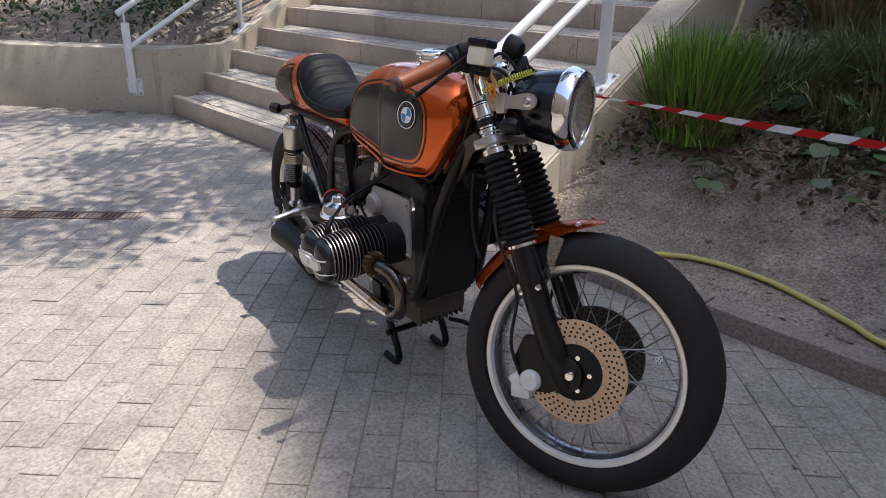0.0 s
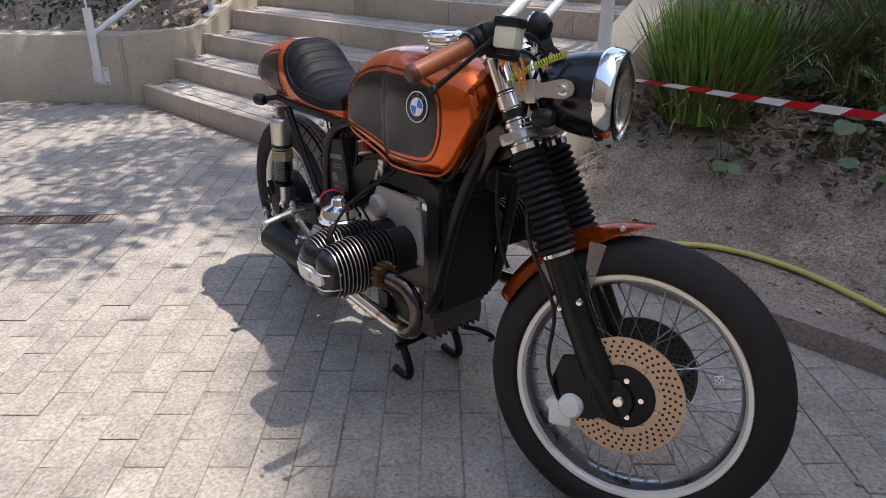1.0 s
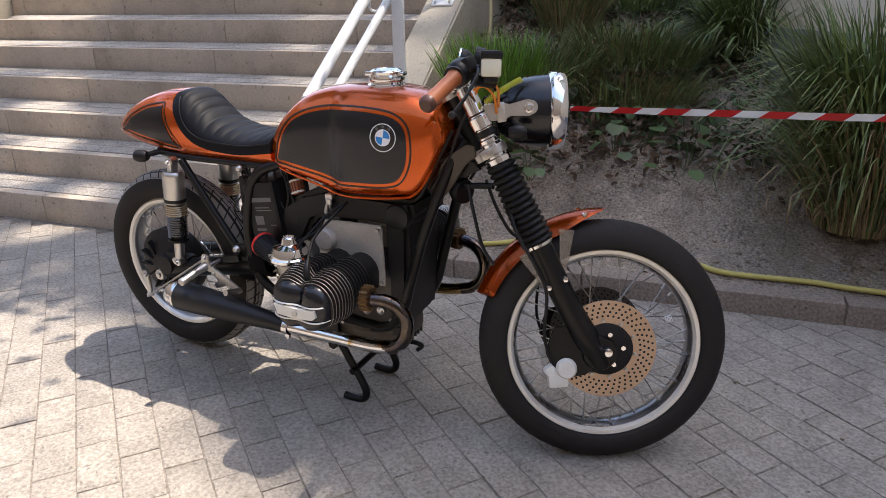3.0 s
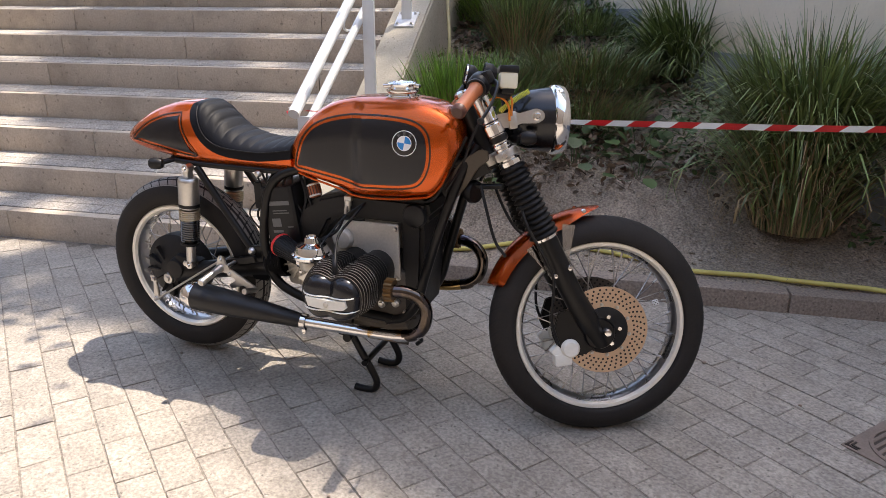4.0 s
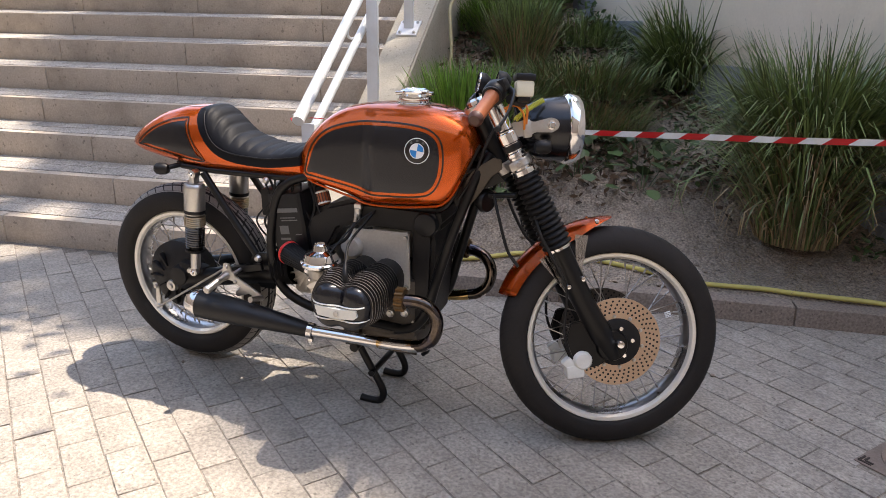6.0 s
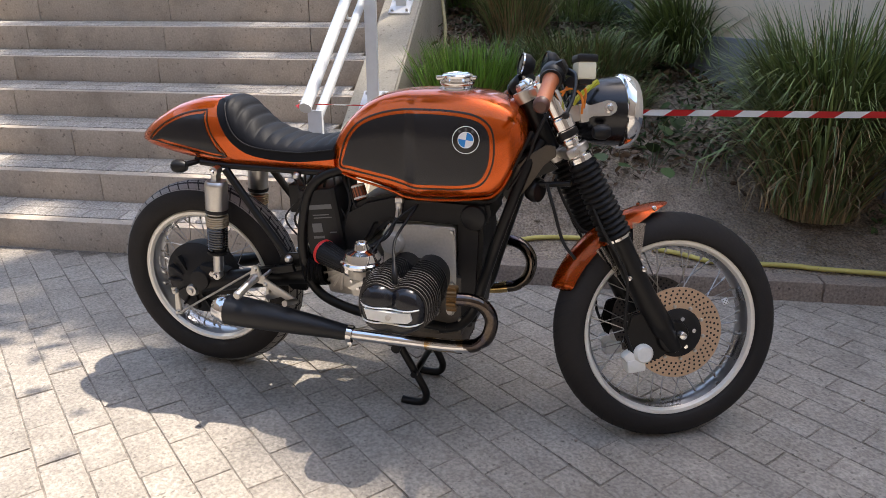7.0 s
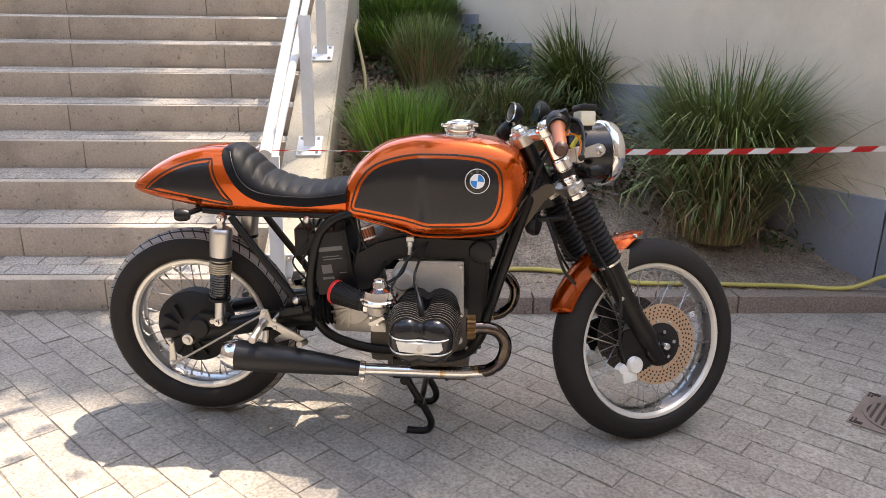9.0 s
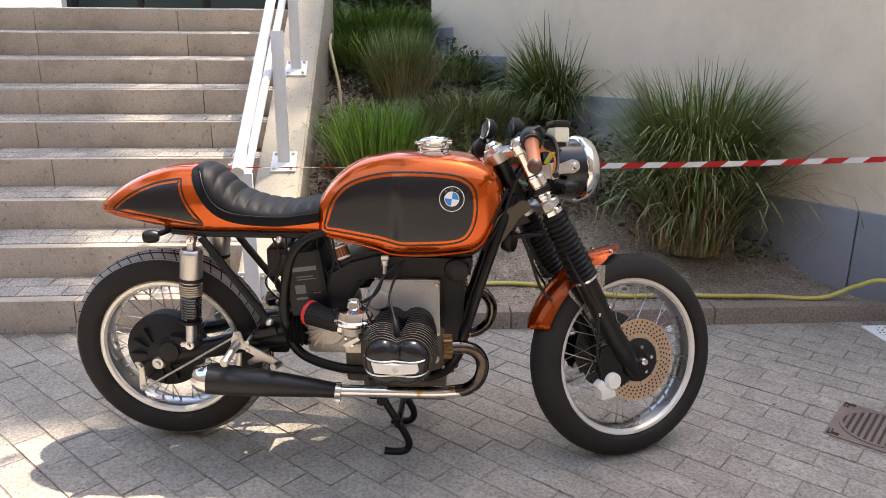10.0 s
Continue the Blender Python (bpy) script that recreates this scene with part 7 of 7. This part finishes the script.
def build_shade_tree(trunk, crown, radii, n, seed, label, leaf=0.085, limbs=22, limit=1.2):
    """An unseen tree added to cast shade: tapered trunk, limbs towards the crown, and many small leaves in uneven
    clumps.
    """
    rng = random.Random(seed)
    base, c = Vector(trunk), Vector(crown)
    root = thing("tree", Matrix.Identity(4), label, "tree", "street trees")
    fork = base.lerp(Vector((c.x, c.y, base.z)), 0.25) + Vector((0, 0, (c.z - base.z) * 0.55))
    part("trunk", bm_tube([base, base.lerp(fork, 0.5) + Vector((0.08, 0.05, 0)), fork], [0.13, 0.10, 0.075], 14), BARK, root)
    places = []
    for k in range(limbs):
        q = Vector([max(-limit, min(limit, rng.gauss(0, 0.5))) * r for r in radii])
        clump = c + q
        part("limb", bm_tube([fork, fork.lerp(clump, 0.5) + Vector((rng.uniform(-.2, .2), rng.uniform(-.2, .2), 0.15)), clump], [0.009, 0.006, 0.003], 6), BARK, root)
        r = rng.uniform(0.22, 0.5)
        for _ in range(n // limbs):
            d = Vector((rng.gauss(0, 1), rng.gauss(0, 1), rng.gauss(0, 0.6)))
            places.append(clump + d * r * 0.6)
    places = [p for p in places if not in_gap(p)]
    ob = new("crown", leaf_cloud("crown", places, leaf, seed + 1, LEAF))
    ob.parent = root
    tagged(ob, kind="stuff")


build_shade_tree((3.4, 7.4, 0.7), (1.87, 2.72, 4.0), (1.5, 1.3, 0.6), 5200, 61, "unseen leafy tree added to dapple the paving by the steps", limit=0.65)
build_shade_tree((3.9, 8.4, 0.9), (2.7, 5.3, 4.5), (2.0, 1.6, 0.8), 12000, 71, "unseen dense leafy tree added to shade the hedge and the left wall")
build_shade_tree((8.2, 0.6, 0.0), (8.3, -0.1, 16.0), (2.4, 2.1, 1.3), 7000, 81, "unseen tall leafy tree added to shade the steps", 0.14, 60)


def build_shade_crown():
    """An unseen tall tree added beside the tower; the clumps of its crown are set to shade the ground round the rear
    wheel and the steps.
    """
    rng = random.Random(97)
    H = 17.0
    clumps = ((1.86, 2.17, 0.2), (1.56, 2.2, 0.19), (1.36, 2.50, 0.18), (1.56, 2.87, 0.27), (1.68, 3.22, 0.36), (2.0, 3.5, 0.38), (2.05, 4.0, 0.5), (2.5, 3.9, 0.45), (3.0, 4.3, 0.55), (3.5, 4.75, 0.6), (1.75, 3.7, 0.35), (2.7, 4.7, 0.5))
    sparse = ((2.1, 2.62, 0.3), (2.55, 2.75, 0.3), (2.5, 3.15, 0.35), (3.0, 3.2, 0.35), (2.95, 3.7, 0.3))
    base = Vector((6.9, -1.9, 0.0))
    root = thing("tree", Matrix.Identity(4), "unseen tall tree with a narrow dense crown, added for its shade", "tree", "street trees")
    fork = base + Vector((-0.1, 0.2, 12.5))
    part("trunk", bm_tube([base, base.lerp(fork, 0.5) + Vector((0.1, 0.05, 0)), fork], [0.2, 0.15, 0.09], 14), BARK, root)
    places = []
    for (x, y, r), dense in [(c, 5200) for c in clumps] + [(c, 420) for c in sparse]:
        c = toward_sun(x, y, H + rng.uniform(-0.6, 0.6))
        part("limb", bm_tube([fork, fork.lerp(c, 0.5) + Vector((0, 0, 0.4)), c], [0.03, 0.02, 0.008], 6), BARK, root)
        for _ in range(int(dense * r * r)):
            d = Vector((rng.gauss(0, 1), rng.gauss(0, 1), rng.gauss(0, 1)))
            places.append(c + d.normalized() * r * rng.random() ** 0.4 * (1 + 0.12 * rng.gauss(0, 1)))
    places = [p for p in places if not in_gap(p)]
    ob = new("crown", leaf_cloud("crown", places, 0.12, 98, LEAF))
    ob.parent = root
    tagged(ob, kind="stuff")


build_shade_crown()


# a pale drain cover by the kerb and a few small stones on the paving
def build_litter():
    rng = random.Random(17)
    root = thing("drain_cover", STREET @ pose(-0.150, -0.735, 0, 0, 0, -2), "square pale plastic drain cover with curved slots", "drain cover")
    part("plate", bm_box(0.17, 0.19, 0.012, pose(0, 0, 0.001), 0.003), TAPE_WHITE, root)
    part("ring", bm_lathe([(0.075, 0.0065), (0.078, 0.0105), (0.070, 0.0105), (0.068, 0.0065)], 36), TAPE_WHITE, root)
    for r in (0.025, 0.042, 0.059):
        for k in range(8 if r < 0.03 else 12):
            n = 8 if r < 0.03 else 12
            part("slot", bm_box(0.005, 0.011, 0.002, pose(0, 0, 0.0072, 0, 0, 360 * k / n) @ pose(r, 0, 0)), IRON_DARK, root)
    for u, v, r in ((-0.531, 0.40, 0.008), (-0.753, 0.14, 0.006), (-1.1, 1.0, 0.005), (-0.9, 2.2, 0.006), (-1.5, 1.4, 0.005), (-0.4, 2.6, 0.007)):
        bm = bmesh.new()
        bmesh.ops.create_icosphere(bm, subdivisions=2, radius=r)
        for w in bm.verts:
            w.co *= rng.uniform(0.8, 1.15)
            w.co.z *= 0.7
        root = thing("pebble", STREET @ pose(u, v, r * 0.5), "small grey pebble lying on the paving", "pebble", "pebbles on the paving")
        part("stone", bm, KERB, root)


build_litter()

# ---- brick paving, laid last ----
def build_paving():
    S = 2 ** -0.5
    LONG = Vector((math.cos(radians(45.8)), math.sin(radians(45.8))))
    NODE = (-2.2057, -0.1559)            # a brick corner
    L, W, G = 0.205, 0.1025, 0.0038
    rng = random.Random(11)
    shapes = []
    for k in range(6):
        bm = bm_box(L - G, W - G, 0.05, None)
        top = [e for e in bm.edges if all(v.co.z > 0 for v in e.verts)]
        bmesh.ops.bevel(bm, geom=top, offset=0.0016, segments=1, affect="EDGES")
        for v in bm.verts:
            v.co.x += rng.uniform(-0.0012, 0.0012)
            v.co.y += rng.uniform(-0.0012, 0.0012)
        me = bpy.data.meshes.new("paver")
        bm.to_mesh(me)
        bm.free()
        me.materials.append(PAVER)
        shapes.append(me)
    root = new("paving")
    root.matrix_world = STREET
    tagged(root, "pale grey brick paving laid in staggered rows", "paving", kind="structure")
    near, far = [], []
    for i in range(-70, 80):
        e1 = W * (i + 0.5)
        for j in range(-40, 50):
            e2 = L * j + (L / 2 if i % 2 else 0) + L / 2
            u, v = NODE[0] + e2 * LONG.x - e1 * LONG.y, NODE[1] + e2 * LONG.y + e1 * LONG.x
            if not (-4.2 < u < 0.05 and -2.6 < v < 8.6):
                continue
            if v > 5.5 and u + 0.09 > (5.816 - v) * 0.8:
                continue
            a, b = u + 0.945, v + 0.125
            if max(abs(a + b), abs(a - b)) * S < 0.115:
                continue
            c, d = u + 1.085, v - 3.36
            along, across = -0.743 * c + 0.669 * d, 0.669 * c + 0.743 * d
            if abs(across) < 0.06 and -0.02 < along < 2.4:
                continue
            m = Matrix.Translation((u, v, -0.025 + rng.uniform(-0.0016, 0.0012))) @ Matrix.Rotation(radians(45.8) + rng.uniform(-0.006, 0.006), 4, "Z") @ Matrix.Rotation(rng.uniform(-0.006, 0.006), 4, "X")
            (near if -1.75 < u < -0.35 and 0.0 < v < 3.6 else far).append((m, shapes[rng.randrange(6)]))
    for m, me in near[:300]:
        ob = new("paver", me)
        ob.parent = root
        ob.matrix_basis = m
    verts, faces = [], []
    for m, me in near[300:] + far:
        k = len(verts)
        verts += [m @ v.co for v in me.vertices]
        faces += [[k + q for q in p.vertices] for p in me.polygons]
    me = bpy.data.meshes.new("outer_pavers")
    me.from_pydata(verts, [], faces)
    me.materials.append(PAVER)
    ob = new("outer_pavers", me)
    ob.parent = root
    tagged(ob, kind="stuff")


build_paving()
